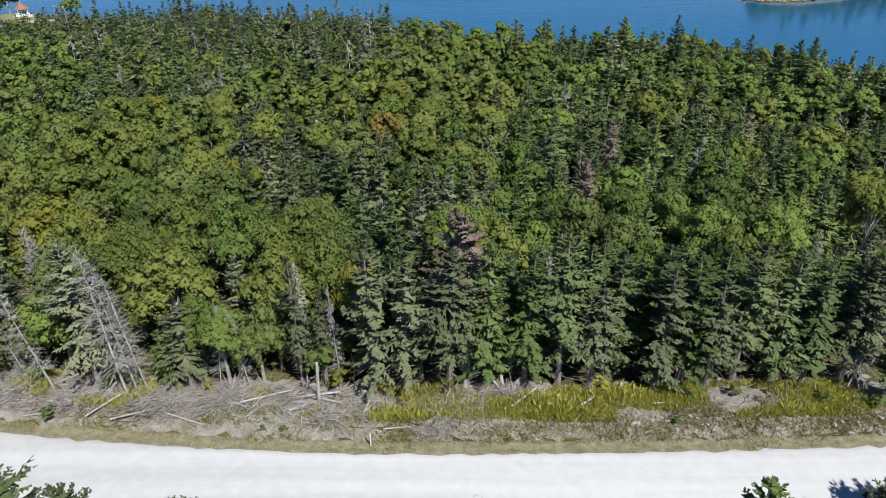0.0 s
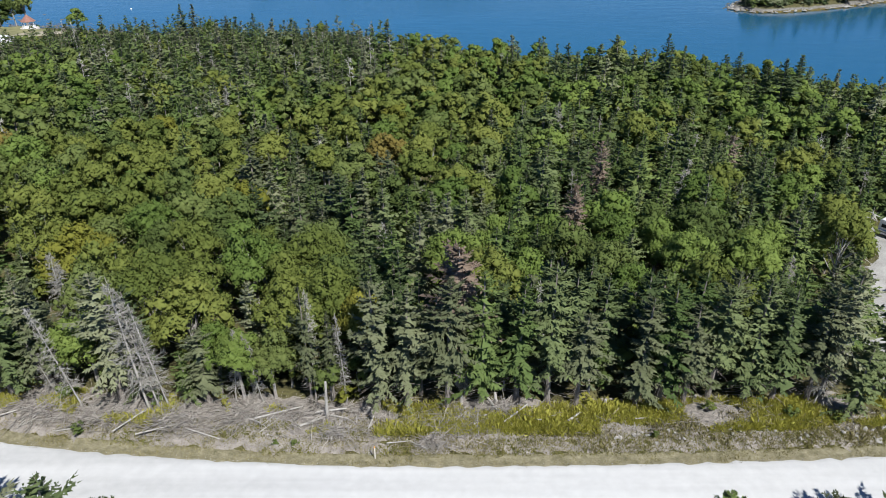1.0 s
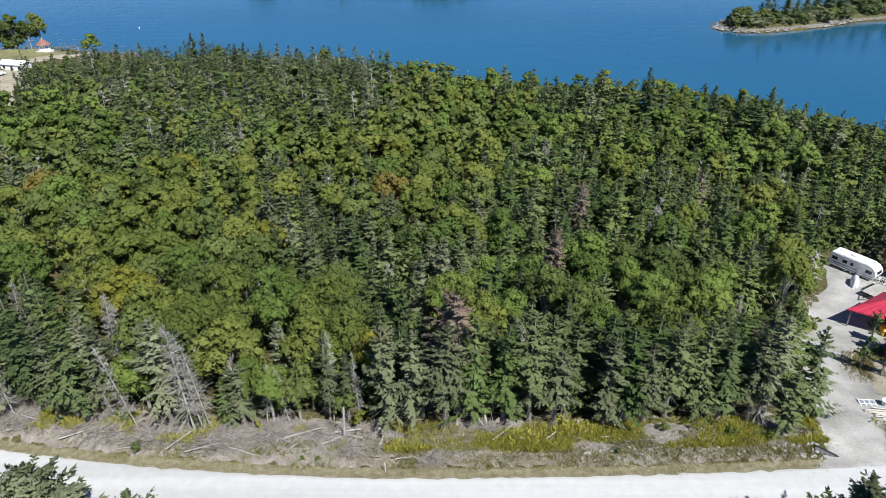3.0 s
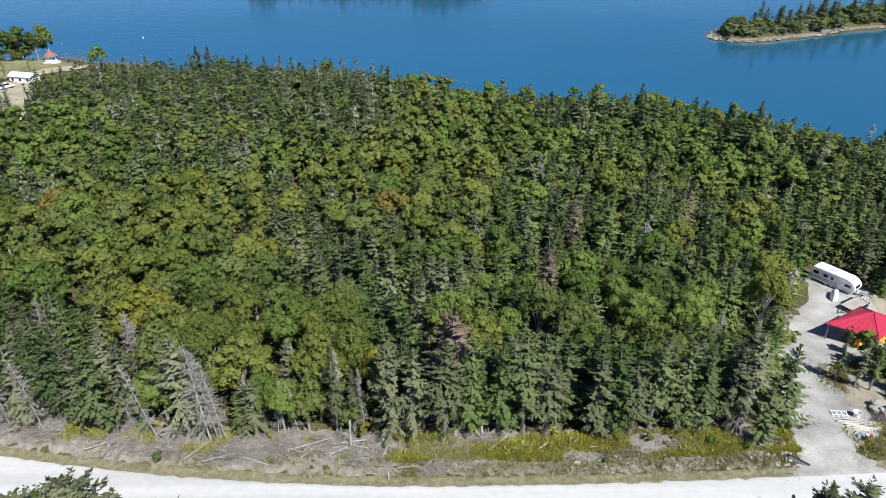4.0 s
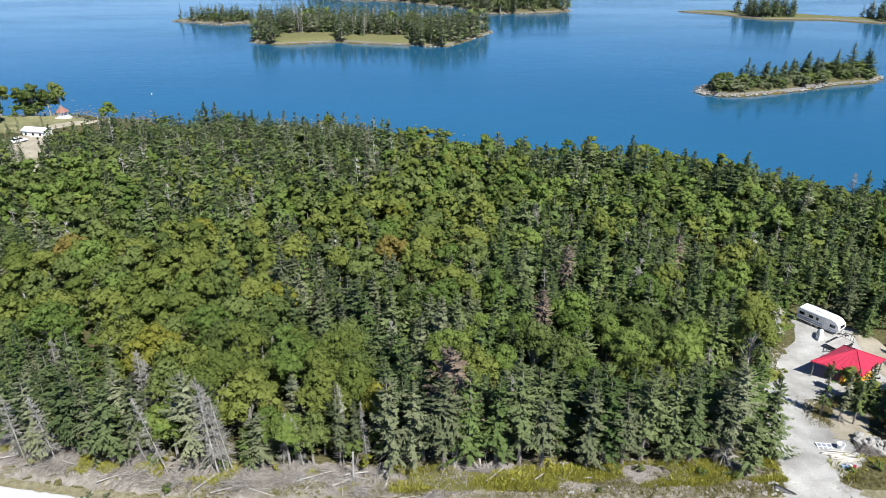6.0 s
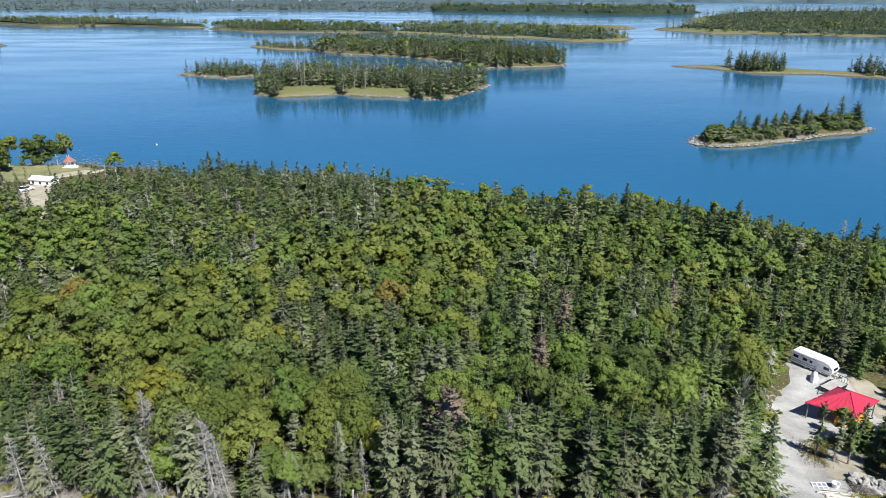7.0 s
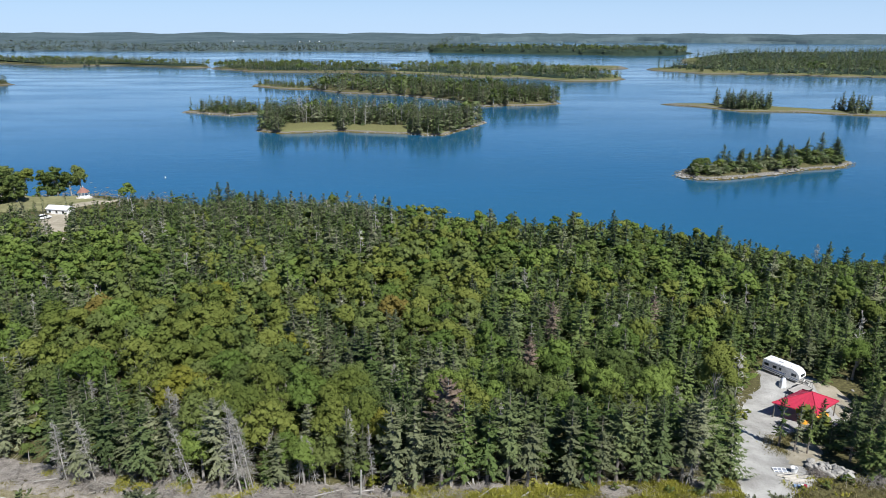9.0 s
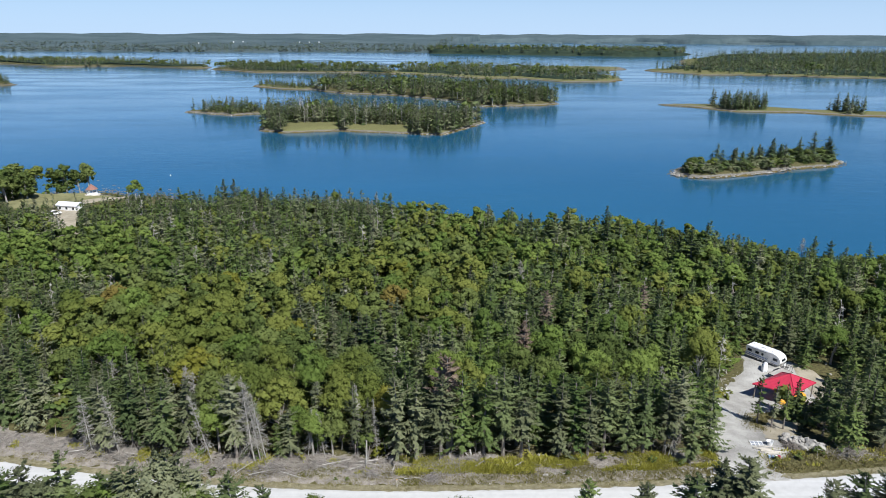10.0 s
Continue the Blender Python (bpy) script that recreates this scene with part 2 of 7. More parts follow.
def array_mesh(name, verts, faces, mats, face_mats=None, tint=None, smooth=False, normals=None):
    """A mesh from arrays: verts (n, 3), faces (m, 4) or (m, 3)."""
    verts, faces = np.asarray(verts, np.float32), np.asarray(faces, np.int32)
    me = bpy.data.meshes.new(name)
    k = faces.shape[1]
    me.vertices.add(len(verts))
    me.vertices.foreach_set("co", verts.ravel())
    me.loops.add(faces.size)
    me.loops.foreach_set("vertex_index", faces.ravel())
    me.polygons.add(len(faces))
    me.polygons.foreach_set("loop_start", np.arange(0, faces.size, k, dtype=np.int32))
    for m in mats:
        me.materials.append(m)
    if face_mats is not None:
        me.polygons.foreach_set("material_index", np.asarray(face_mats, np.int32))
    me.polygons.foreach_set("use_smooth", np.full(len(faces), smooth))
    if tint is not None:
        a = me.attributes.new("tint", "FLOAT", "POINT")
        a.data.foreach_set("value", np.asarray(tint, np.float32))
    me.update(calc_edges=True)
    if normals is not None:
        me.normals_split_custom_set_from_vertices(np.asarray(normals, np.float32).tolist())
    return me


def part(name, bm, material, parent=None, label=""):
    """Links a bmesh as one mesh object under a thing or a part."""
    me = bpy.data.meshes.new(name)
    bm.to_mesh(me)
    bm.free()
    me.materials.append(material)
    ob = new(name, me)
    if parent is not None:
        ob.parent = parent
    if label:
        ob["label"] = label
    return ob


def box(sx, sy, sz, at=(0, 0, 0), rz=0.0, bevel=0.0, rx=0.0, ry=0.0):
    bm = bmesh.new()
    bmesh.ops.create_cube(bm, size=1.0)
    bmesh.ops.scale(bm, vec=(sx, sy, sz), verts=bm.verts)
    if bevel:
        bmesh.ops.bevel(bm, geom=bm.edges[:], offset=bevel, segments=2, affect="EDGES", profile=0.5)
    bmesh.ops.transform(bm, matrix=pose(at[0], at[1], at[2], rx, ry, rz), verts=bm.verts)
    return bm


def rod(a, b, r0, r1=None, n=8):
    a, b = Vector(a), Vector(b)
    bm = bmesh.new()
    bmesh.ops.create_cone(bm, cap_ends=True, segments=n, radius1=r0, radius2=r0 if r1 is None else r1, depth=(b - a).length)
    q = (b - a).to_track_quat("Z", "Y").to_matrix().to_4x4()
    bmesh.ops.transform(bm, matrix=Matrix.Translation((a + b) / 2) @ q, verts=bm.verts)
    return bm


def smooth01(v, a, b):
    t = np.clip((np.asarray(v, float) - a) / (b - a), 0, 1)
    return t * t * (3 - 2 * t)


def wave(x, y, scale, seed=0):
    """Cheap smooth noise in -1..1."""
    r = np.random.default_rng(seed)
    out = 0
    for k in range(5):
        a, p, f = r.uniform(0, 2 * np.pi), r.uniform(0, 2 * np.pi), r.uniform(0.6, 1.9)
        out = out + np.sin((x * np.cos(a) + y * np.sin(a)) * f * 2 * np.pi / scale + p)
    return out / 3.0


# ---- the land ----
WATER = -7.0
SHORE_X = [-900, -240, -167, -124, -100, -80, -55, -33, -13, -2, 13, 50, 91, 103, 112, 125, 165, 300, 900]
SHORE_Y = [265, 236, 228, 227, 219, 205, 205, 206, 195, 189, 181, 167, 152, 146, 139, 137, 128, 95, 60]


def shore(x):
    return np.interp(x, SHORE_X, SHORE_Y) + 1.5 * wave(x, 0 * x, 31, 3) + 0.8 * wave(x, 0 * x, 9, 4)


def road_far(x):
    x = np.asarray(x, float)
    k = np.where(x < 0, 0.0022, 0.0009)
    c = np.clip(x, -62, 80)
    return 34.0 + k * c * c + 2 * k * c * (x - c)


def ground(x, y):
    x, y = np.asarray(x, float), np.asarray(y, float)
    z = np.interp(y, [-300, 15, 41, 75, 120, 170, 230], [2, 0, 0, -2.5, -3.2, -3.8, -4.1])
    z = z - smooth01(x, 34, 52) * (2.1 * smooth01(y, 40, 62) - 0.4 * smooth01(y, 64, 76))
    off = y - road_far(x)
    rough = smooth01(off, 1.2, 4.0) + smooth01(-off, 9, 12)
    yard = 1 - 0.85 * smooth01(x, 34, 38) * smooth01(72 - x, 0, 4) * smooth01(y, 36, 39) * smooth01(82 - y, 0, 4)
    z = z + rough * yard * (0.22 * wave(x, y, 7, 1) + 0.3 * wave(x, y, 23, 2))
    z = z + yard * 0.35 * smooth01(off, 1.0, 3.0) * smooth01(7 - off, 0, 3) - 0.10 * smooth01(off, -0.1, 0.4) * smooth01(2.2 - off, 0, 1)
    z = z - 0.12 * smooth01(-off, 7.1, 7.6)
    d = shore(x) - y
    land = WATER + (z - WATER) * (0.16 * smooth01(d, 0, 4) + 0.84 * smooth01(d, 2.5, 17))
    return np.where(d > 0, land, WATER - 0.03 + np.maximum(d * 0.09, -4))


def line(*spans):
    out = []
    for a, b, step in spans:
        out.append(np.arange(a, b, step))
    return np.concatenate(out)


def grid_mesh(name, gx, gy, zfun, mats, smooth=True):
    X, Y = np.meshgrid(gx, gy)
    V = np.stack([X.ravel(), Y.ravel(), zfun(X, Y).ravel()], 1)
    nx, ny = len(gx), len(gy)
    i, j = np.meshgrid(np.arange(nx - 1), np.arange(ny - 1))
    a = (j * nx + i).ravel()
    return array_mesh(name, V, np.stack([a, a + 1, a + nx + 1, a + nx], 1), mats, smooth=smooth)


gx = line((-900, -200, 25), (-200, -70, 3.5), (-70, 75, 1.2), (75, 180, 3.5), (180, 901, 25))
gy = line((-400, -40, 20), (-40, 20, 4), (20, 50, 0.6), (50, 90, 1.3), (90, 250, 2.5), (250, 330, 10))
tagged(new("ground", grid_mesh("ground", gx, gy, ground, [M_COAST])), "woodland soil sloping down to a rocky shore", "ground", kind="structure")


def strip(name, left, right, rows, cols, lift, mat, rag=0.0, seed=1, zfun=ground):
    """A sheet laid over the ground between two edge lines."""
    left, right = np.array(left, float), np.array(right, float)
    u = np.linspace(0, len(left) - 1, rows)
    k = np.arange(len(left))
    L = np.stack([np.interp(u, k, left[:, c]) for c in (0, 1)], 1)
    R = np.stack([np.interp(u, k, right[:, c]) for c in (0, 1)], 1)
    r = np.random.default_rng(seed)
    d = R - L
    d = d / np.linalg.norm(d, axis=1)[:, None]
    L = L + d * (r.normal(0, rag, rows) + rag * wave(u * 9, 0 * u, 17, seed))[:, None]
    R = R + d * (r.normal(0, rag, rows) + rag * wave(u * 9, 5 + 0 * u, 17, seed + 1))[:, None]
    s = np.linspace(0, 1, cols)
    P = L[:, None, :] * (1 - s)[None, :, None] + R[:, None, :] * s[None, :, None]
    x, y = P[..., 0].ravel(), P[..., 1].ravel()
    edge = np.minimum(s, 1 - s)
    up = np.tile(np.where(edge < 1e-6, -0.05, lift), rows)
    V = np.stack([x, y, zfun(x, y) + up], 1)
    i, j = np.meshgrid(np.arange(cols - 1), np.arange(rows - 1))
    a = (j * cols + i).ravel()
    return new(name, array_mesh(name, V, np.stack([a, a + 1, a + cols + 1, a + cols], 1), [mat], smooth=True))


# gravel road
rx = np.concatenate([np.arange(-420, -80, 12), np.arange(-80, 90, 0.7), np.arange(90, 420, 12)])
far_edge = np.stack([rx, road_far(rx)], 1)
near_edge = np.stack([rx, road_far(rx) - 7.3], 1)
tagged(strip("road", far_edge, near_edge, len(rx), 25, 0.09, M_ROAD, 0.07, 5), "pale crushed gravel road with faint wheel tracks", "road", kind="structure")
# dry grass verges beside the road
tagged(strip("verge", far_edge + (0, 1.25), far_edge - (0, 0.9), len(rx), 9, 0.06, M_VERGE, 0.1, 6), "strip of dry mown grass along the road", "grass verge", kind="structure")
tagged(strip("verge", near_edge + (0, 0.9), near_edge - (0, 1.9), len(rx), 9, 0.06, M_VERGE, 0.06, 8), "strip of dry grass along the road", "grass verge", kind="structure")

# cleared strip between the verge and the trees
cx = np.arange(-80, 33.5, 0.7)
tagged(strip("cleared_ground", np.stack([cx, road_far(cx) + 7.4], 1), np.stack([cx, road_far(cx) + 0.6], 1), len(cx), 9, 0.03, M_LITTER, 0.25, 15), "cleared strip of grey brushwood litter beside the road", "ground", kind="structure")

# driveway and yard
YL = [(33.2, 34.6), (35.2, 37.0), (36.4, 42), (38.0, 47), (40, 51.5), (42.6, 57), (45.3, 62), (49.5, 67.5), (54.5, 73), (57, 80)]
YR = [(44.2, 35.2), (41.8, 38.3), (46.8, 41.0), (46.6, 46), (46.0, 51), (49, 55.5), (56, 57.0), (63.5, 59.5), (66.5, 66), (65.5, 74)]
tagged(strip("driveway", YL, YR, 60, 14, 0.10, M_GRAVEL, 0.22, 9), "pale grey gravel driveway and yard", "driveway", kind="structure")
SL = [(44.0, 45.5), (45.5, 47.0), (47.0, 50.2), (49, 53)]
SR = [(48.5, 43.6), (49.5, 45.5), (51.0, 48.0), (53, 51)]
tagged(strip("sand_bank", SL, SR, 20, 8, 0.16, M_SAND, 0.25, 12), "bare tan sandy soil beside the driveway", "soil", kind="structure")

# water
bm = bmesh.new()
bmesh.ops.create_grid(bm, x_segments=1, y_segments=1, size=6500)
bmesh.ops.translate(bm, vec=(0, 1500, WATER), verts=bm.verts)
tagged(part("water", bm, M_WATER), "calm blue sea inlet with faint wind streaks", "water", kind="structure")


# ---- islands and far shores ----
def dense(outline, n):
    p = np.array(outline, float)
    q = np.vstack([p, p[:1]])
    s = np.concatenate([[0], np.cumsum(np.linalg.norm(np.diff(q, axis=0), axis=1))])
    u = np.linspace(0, s[-1], n, endpoint=False)
    return np.stack([np.interp(u, s, q[:, 0]), np.interp(u, s, q[:, 1])], 1)


def island(name, outline, n, top, mat, label, seed, category="island", shelf=1.0, rag=0.02):
    """Low landform: shallow weed ledge, rocky rim, flat wooded or grassy top."""
    p = dense(outline, n)
    c = p.mean(0)
    r = np.random.default_rng(seed)
    wob = 1 + rag * wave(np.arange(n) * 3.0, np.zeros(n), 40, seed) + r.normal(0, rag * 0.5, n)
    size = np.linalg.norm(p - c, axis=1)
    prof = [(6 * shelf, -1.4), (0, -0.02), (-2.6 * shelf, 0.32), (-4.6 * shelf, 0.85), (-7 * shelf, top * 0.6), (-13 * shelf, top)]
    V = []
    for off, h in prof:
        f = np.clip((size * wob + off) / size, 0.15, None)
        q = c + (p - c) * f[:, None]
        V.append(np.column_stack([q, np.full(n, WATER + h) + r.normal(0, 0.12 if h > 0.1 else 0, n)]))
    for f in (0.6, 0.3):
        f2 = np.minimum(f, (size - 15 * shelf) / size * f / 0.6).clip(0.05)
        V.append(np.column_stack([c + (p - c) * f2[:, None], np.full(n, WATER + top * (1.15 if f > 0.5 else 1.3))]))
    V.append(np.tile(np.array([[c[0], c[1], WATER + top * 1.35]]), (n, 1)))
    V = np.concatenate(V)
    k = len(V) // n
    a = np.arange(n)
    F = np.concatenate([np.stack([j * n + a, j * n + (a + 1) % n, (j + 1) * n + (a + 1) % n, (j + 1) * n + a], 1) for j in range(k - 1)])
    return tagged(new(name, array_mesh(name, V, F, [mat], smooth=True)), label, category, kind="structure"), p


def inside(poly, x, y):
    x, y = np.asarray(x), np.asarray(y)
    hit = np.zeros(x.shape, bool)
    px, py = poly[:, 0], poly[:, 1]
    j = len(poly) - 1
    for i in range(len(poly)):
        cut = ((py[i] > y) != (py[j] > y)) & (x < (px[j] - px[i]) * (y - py[i]) / (py[j] - py[i] + 1e-12) + px[i])
        hit ^= cut
        j = i
    return hit


ISL1 = [(105, 262), (112, 254), (122, 255), (134, 259), (150, 265), (168, 276), (189, 282), (200, 293), (190, 303), (170, 299), (150, 291), (128, 281), (112, 276)]
ISL2 = [(-107, 403), (-91, 395), (-58, 403), (-22, 393), (6, 383), (21, 411), (38, 450), (20, 468), (-26, 486), (-60, 500), (-95, 510), (-118, 480), (-112, 440)]
ISL2B = [(-190, 513), (-172, 501), (-147, 486), (-133, 497), (-118, 500), (-120, 512), (-141, 526), (-165, 524), (-180, 520)]
ISL3 = [(-137, 746), (-93, 688), (-34, 662), (20, 604), (42, 554), (75, 559), (113, 579), (112, 633), (70, 700), (20, 760), (-60, 800), (-120, 800)]
ISL3T = [(-203, 778), (-160, 738), (-128, 726), (-125, 770), (-159, 797), (-206, 812)]
ISL4A = [(-364, 1169), (-270, 1069), (-182, 1057), (-96, 1060), (-50, 1028), (-55, 1127), (-108, 1200), (-268, 1276), (-369, 1271)]
ISL4B = [(-75, 1070), (-9, 1018), (68, 929), (122, 930), (171, 864), (229, 865), (259, 910), (262, 999), (216, 1104), (87, 1208), (-40, 1203)]
ISL4C = [(128, 1273), (167, 1253), (265, 1123), (336, 1180), (354, 1284), (252, 1302)]
LEFTLAND = [(-1300, 1300), (-815, 1342), (-655, 1236), (-568, 1261), (-394, 1187), (-372, 1225), (-493, 1335), (-737, 1514), (-818, 1530), (-1300, 1620)]
LEFTPOINT = [(-640, 700), (-488, 780), (-478, 798), (-516, 845), (-563, 909), (-680, 900)]
ISL5 = [(200, 575), (222, 551), (241, 517), (284, 513), (316, 490), (341, 483), (400, 470), (416, 494), (345, 516), (311, 529), (270, 556), (225, 581)]
RIGHTLAND = [(365, 1160), (416, 1033), (518, 981), (626, 933), (900, 850), (1500, 1100), (1700, 2000), (1400, 2150), (885, 2042), (605, 1668), (513, 1440), (480, 1250)]
CAPE = [(-20, 2500), (-10, 2095), (90, 2060), (221, 2010), (508, 1865), (663, 1877), (786, 2089), (640, 2350), (420, 2500), (200, 2600)]

for nm, out, n, top, mat, lab, sd, sh in [
        ("island", ISL1, 90, 1.9, M_COAST, "small rocky island with a weed-covered tideline", 1, 0.45),
        ("island", ISL2, 110, 2.4, M_ISLE, "wooded island with marsh grass along its edge", 2, 0.55),
        ("islet", ISL2B, 60, 1.8, M_COAST, "low rocky islet with a few spruces", 3, 0.6),
        ("island", ISL3, 120, 3.0, M_COAST, "long wooded island with a rocky rim", 4, 0.6),
        ("islet", ISL3T, 50, 1.4, M_ISLE, "low grassy spit with small spruces", 5, 0.8),
        ("island", ISL4A, 90, 2.5, M_COAST, "distant low wooded island", 6, 0.8),
        ("island", ISL4B, 90, 2.5, M_ISLE, "distant wooded island with marsh grass rim", 7, 1.2),
        ("islet", ISL4C, 50, 1.2, M_ISLE, "distant grassy bar", 8, 1.2),
        ("headland", LEFTLAND, 100, 3.0, M_COAST, "distant wooded headland", 9, 1.2),
        ("headland", LEFTPOINT, 60, 2.5, M_COAST, "wooded point of land", 10, 1.0),
        ("island", ISL5, 90, 1.2, M_ISLE, "low grassy island with clumps of trees", 11, 0.7),
        ("headland", RIGHTLAND, 120, 2.5, M_ISLE, "distant wooded shore with marsh grass", 12, 1.5),
        ("headland", CAPE, 80, 5.0, M_FARWOOD, "distant wooded cape", 13, 2.0)]:
    island(nm, out, n, top, mat, lab, sd, "island" if nm.startswith("isl") else "land", sh)


def shrunk(outline, inset):
    p = np.array(outline, float)
    c = p.mean(0)
    r = np.linalg.norm(p - c, axis=1)[:, None]
    return c + (p - c) * np.clip((r - inset) / r, 0.3, 1)


# dense undergrowth below the distant trees
for out, inset, top, sd in ((RIGHTLAND, 30, 6.0, 14), (ISL4A, 16, 4.5, 15), (ISL4B, 17, 4.5, 16), (LEFTLAND, 12, 5.0, 17), (CAPE, 14, 13.0, 18)):
    island("undergrowth", shrunk(out, inset), 90, top, M_FARWOOD, "dense distant undergrowth", sd, "undergrowth", 1.0)


def far_height(X, Y, seed):
    rise = smooth01(np.hypot(X, Y), 2000, 4800)
    return 5 + 8 * rise + (36 * rise ** 2 if seed == 21 else 4 + 33 * smooth01(np.hypot(X, Y), 4450, 4930)) + (3 + 2 * rise) * wave(X, Y, 900, seed) + (1.5 + 1 * rise) * wave(X, Y, 260, seed + 1)


def far_land(name, bearings, front, seed, label):
    """Wooded hills from a shoreline out to the horizon, as seen round the inlet."""
    b = np.radians(np.linspace(bearings[0], bearings[-1], 220))
    f = np.interp(np.degrees(b), bearings, front)
    s = np.concatenate([[0, 0.004, 0.012], np.linspace(0.03, 1, 40)])
    R = f[:, None] + (4950 - f)[:, None] * s[None, :]
    X, Y = R * np.sin(b)[:, None], R * np.cos(b)[:, None]
    Z = far_height(X, Y, seed)
    Z = np.where(s[None, :] < 0.001, -1.0, np.where(s[None, :] < 0.005, 1.0, np.where(s[None, :] < 0.02, 4, np.maximum(Z, 4))))
    rows, cols = R.shape
    V = np.stack([X.ravel(), Y.ravel(), (Z + WATER).ravel()], 1)
    i, j = np.meshgrid(np.arange(cols - 1), np.arange(rows - 1))
    a = (j * cols + i).ravel()
    return tagged(new(name, array_mesh(name, V, np.stack([a, a + cols, a + cols + 1, a + 1], 1), [M_HAZYHILL], smooth=True)), label, "land", kind="structure")


FAR_B2, FAR_R2 = [3.6, 8, 12, 16, 20, 24, 28, 33, 60], [4500, 4650, 4560, 4720, 4540, 4700, 4480, 4600, 4400]
FAR_B, FAR_R = [-60, -31, -24, -16, -8, -3, 0.5, 2.2, 4.0], [2700, 2600, 2380, 2270, 2240, 2185, 2200, 3900, 4500]
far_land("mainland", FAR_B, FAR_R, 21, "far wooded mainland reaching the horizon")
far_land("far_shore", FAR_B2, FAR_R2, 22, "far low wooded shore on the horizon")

# low wooded islets far out in the bay
ISLETS = [(300, 4230, 90, 30), (640, 4330, 150, 40), (930, 4300, 70, 26), (1230, 4330, 190, 40), (1830, 4080, 130, 34), (2280, 4020, 420, 60), (2060, 4150, 260, 50), (1480, 4400, 240, 40)]
for k, (ix, iy, hw, hd) in enumerate(ISLETS):
    g = np.random.default_rng(500 + k)
    out = [(ix + hw * math.cos(a) * g.uniform(0.8, 1.1), iy - 0.25 * hw * math.cos(a) + hd * math.sin(a) * g.uniform(0.8, 1.1)) for a in np.linspace(0, 2 * math.pi, 14)[:-1]]
    island("islet", out, 40, 9.0, M_HAZYHILL, "distant low wooded islet in the bay", 510 + k, "island", 1.5)

# ---- trees ----
def frame_of(d):
    """Two unit vectors square to each row of d."""
    up = np.where(np.abs(d[:, 2:3]) > 0.9, np.array([[1.0, 0, 0]]), np.array([[0, 0, 1.0]]))
    a = np.cross(d, up)
    a /= np.linalg.norm(a, axis=1)[:, None]
    return a, np.cross(a, d)


def sprays(p, d, length, width, r, sag=0.15, fan=0.5):
    """Small three-cornered sprays of needles or leaves: foot p, direction d; a share (fan) opens outwards, the rest taper to a tip."""
    n = len(p)
    d = d / np.linalg.norm(d, axis=1)[:, None]
    a, b = frame_of(d)
    roll = r.normal(0, 0.55, n)[:, None]
    side = (a * np.cos(roll) + b * np.sin(roll)) * width[:, None] * 0.5
    tip = p + d * length[:, None]
    tip[:, 2] -= sag * length
    out = (r.uniform(0, 1, n) < fan)[:, None]
    skew = d * (length * r.uniform(-0.25, 0.25, n))[:, None]
    V = np.stack([np.where(out, p, tip), np.where(out, tip, p) + side + skew, np.where(out, tip, p) - side], 1).reshape(-1, 3)
    return V, np.arange(3 * n).reshape(-1, 3)


def leaf_sprays(p, out, length, r):
    """Leaf sprays that lie like scales on a clump whose outward directions are given, loosely turned."""
    n = len(p)
    face = out + r.normal(0, 0.48, (n, 3)) + np.array([0, 0, 0.15])
    face /= np.linalg.norm(face, axis=1)[:, None]
    a, b = frame_of(face)
    t = r.uniform(0, 2 * np.pi, n)
    L = length[:, None]
    V = []
    for k in range(3):
        ang = (t + k * 2.094 + r.normal(0, 0.3, n))[:, None]
        V.append(p + (a * np.cos(ang) + b * np.sin(ang)) * L * r.uniform(0.42, 0.8, n)[:, None])
    return np.stack(V, 1).reshape(-1, 3), np.arange(3 * n).reshape(-1, 3)


def shaded(tris, out, hold=0.6):
    """Loose triangles turned to face the outward directions given (one a triangle), with soft normals between their own and those."""
    V, F = tris
    T = V.reshape(-1, 3, 3)
    face = np.cross(T[:, 1] - T[:, 0], T[:, 2] - T[:, 0])
    face /= np.linalg.norm(face, axis=1)[:, None] + 1e-9
    out = out / (np.linalg.norm(out, axis=1)[:, None] + 1e-9)
    back = (face * out).sum(1) < 0
    T[back] = T[back][:, ::-1]
    face[back] *= -1
    n = face * (1 - hold) + out * hold
    n /= np.linalg.norm(n, axis=1)[:, None] + 1e-9
    return T.reshape(-1, 3), F, np.repeat(n, 3, axis=0)


def join_shaded(*crowns):
    V, F = join(*[c[:2] for c in crowns])
    return V, F, np.concatenate([c[2] for c in crowns])


def tubes(a, b, r0, r1, n=4):
    """Tapered sticks from a to b."""
    d = b - a
    d = d / (np.linalg.norm(d, axis=1)[:, None] + 1e-9)
    u, v = frame_of(d)
    k = len(a)
    ang = np.arange(n) * 2 * np.pi / n
    ring = u[:, None, :] * np.cos(ang)[None, :, None] + v[:, None, :] * np.sin(ang)[None, :, None]
    lo = a[:, None, :] + ring * np.asarray(r0).reshape(-1, 1, 1)
    hi = b[:, None, :] + ring * np.asarray(r1).reshape(-1, 1, 1)
    V = np.concatenate([lo, hi], 1).reshape(-1, 3)
    base = (np.arange(k) * 2 * n)[:, None]
    i = np.arange(n)[None, :]
    A, B, C, D = base + i, base + (i + 1) % n, base + n + (i + 1) % n, base + n + i
    F = np.concatenate([np.stack([A, B, C], 2).reshape(-1, 3), np.stack([A, C, D], 2).reshape(-1, 3)])
    return V, F


def join(*pieces):
    V, F, o = [], [], 0
    for v, f in pieces:
        V.append(v)
        F.append(f + o)
        o += len(v)
    return np.concatenate(V), np.concatenate(F)


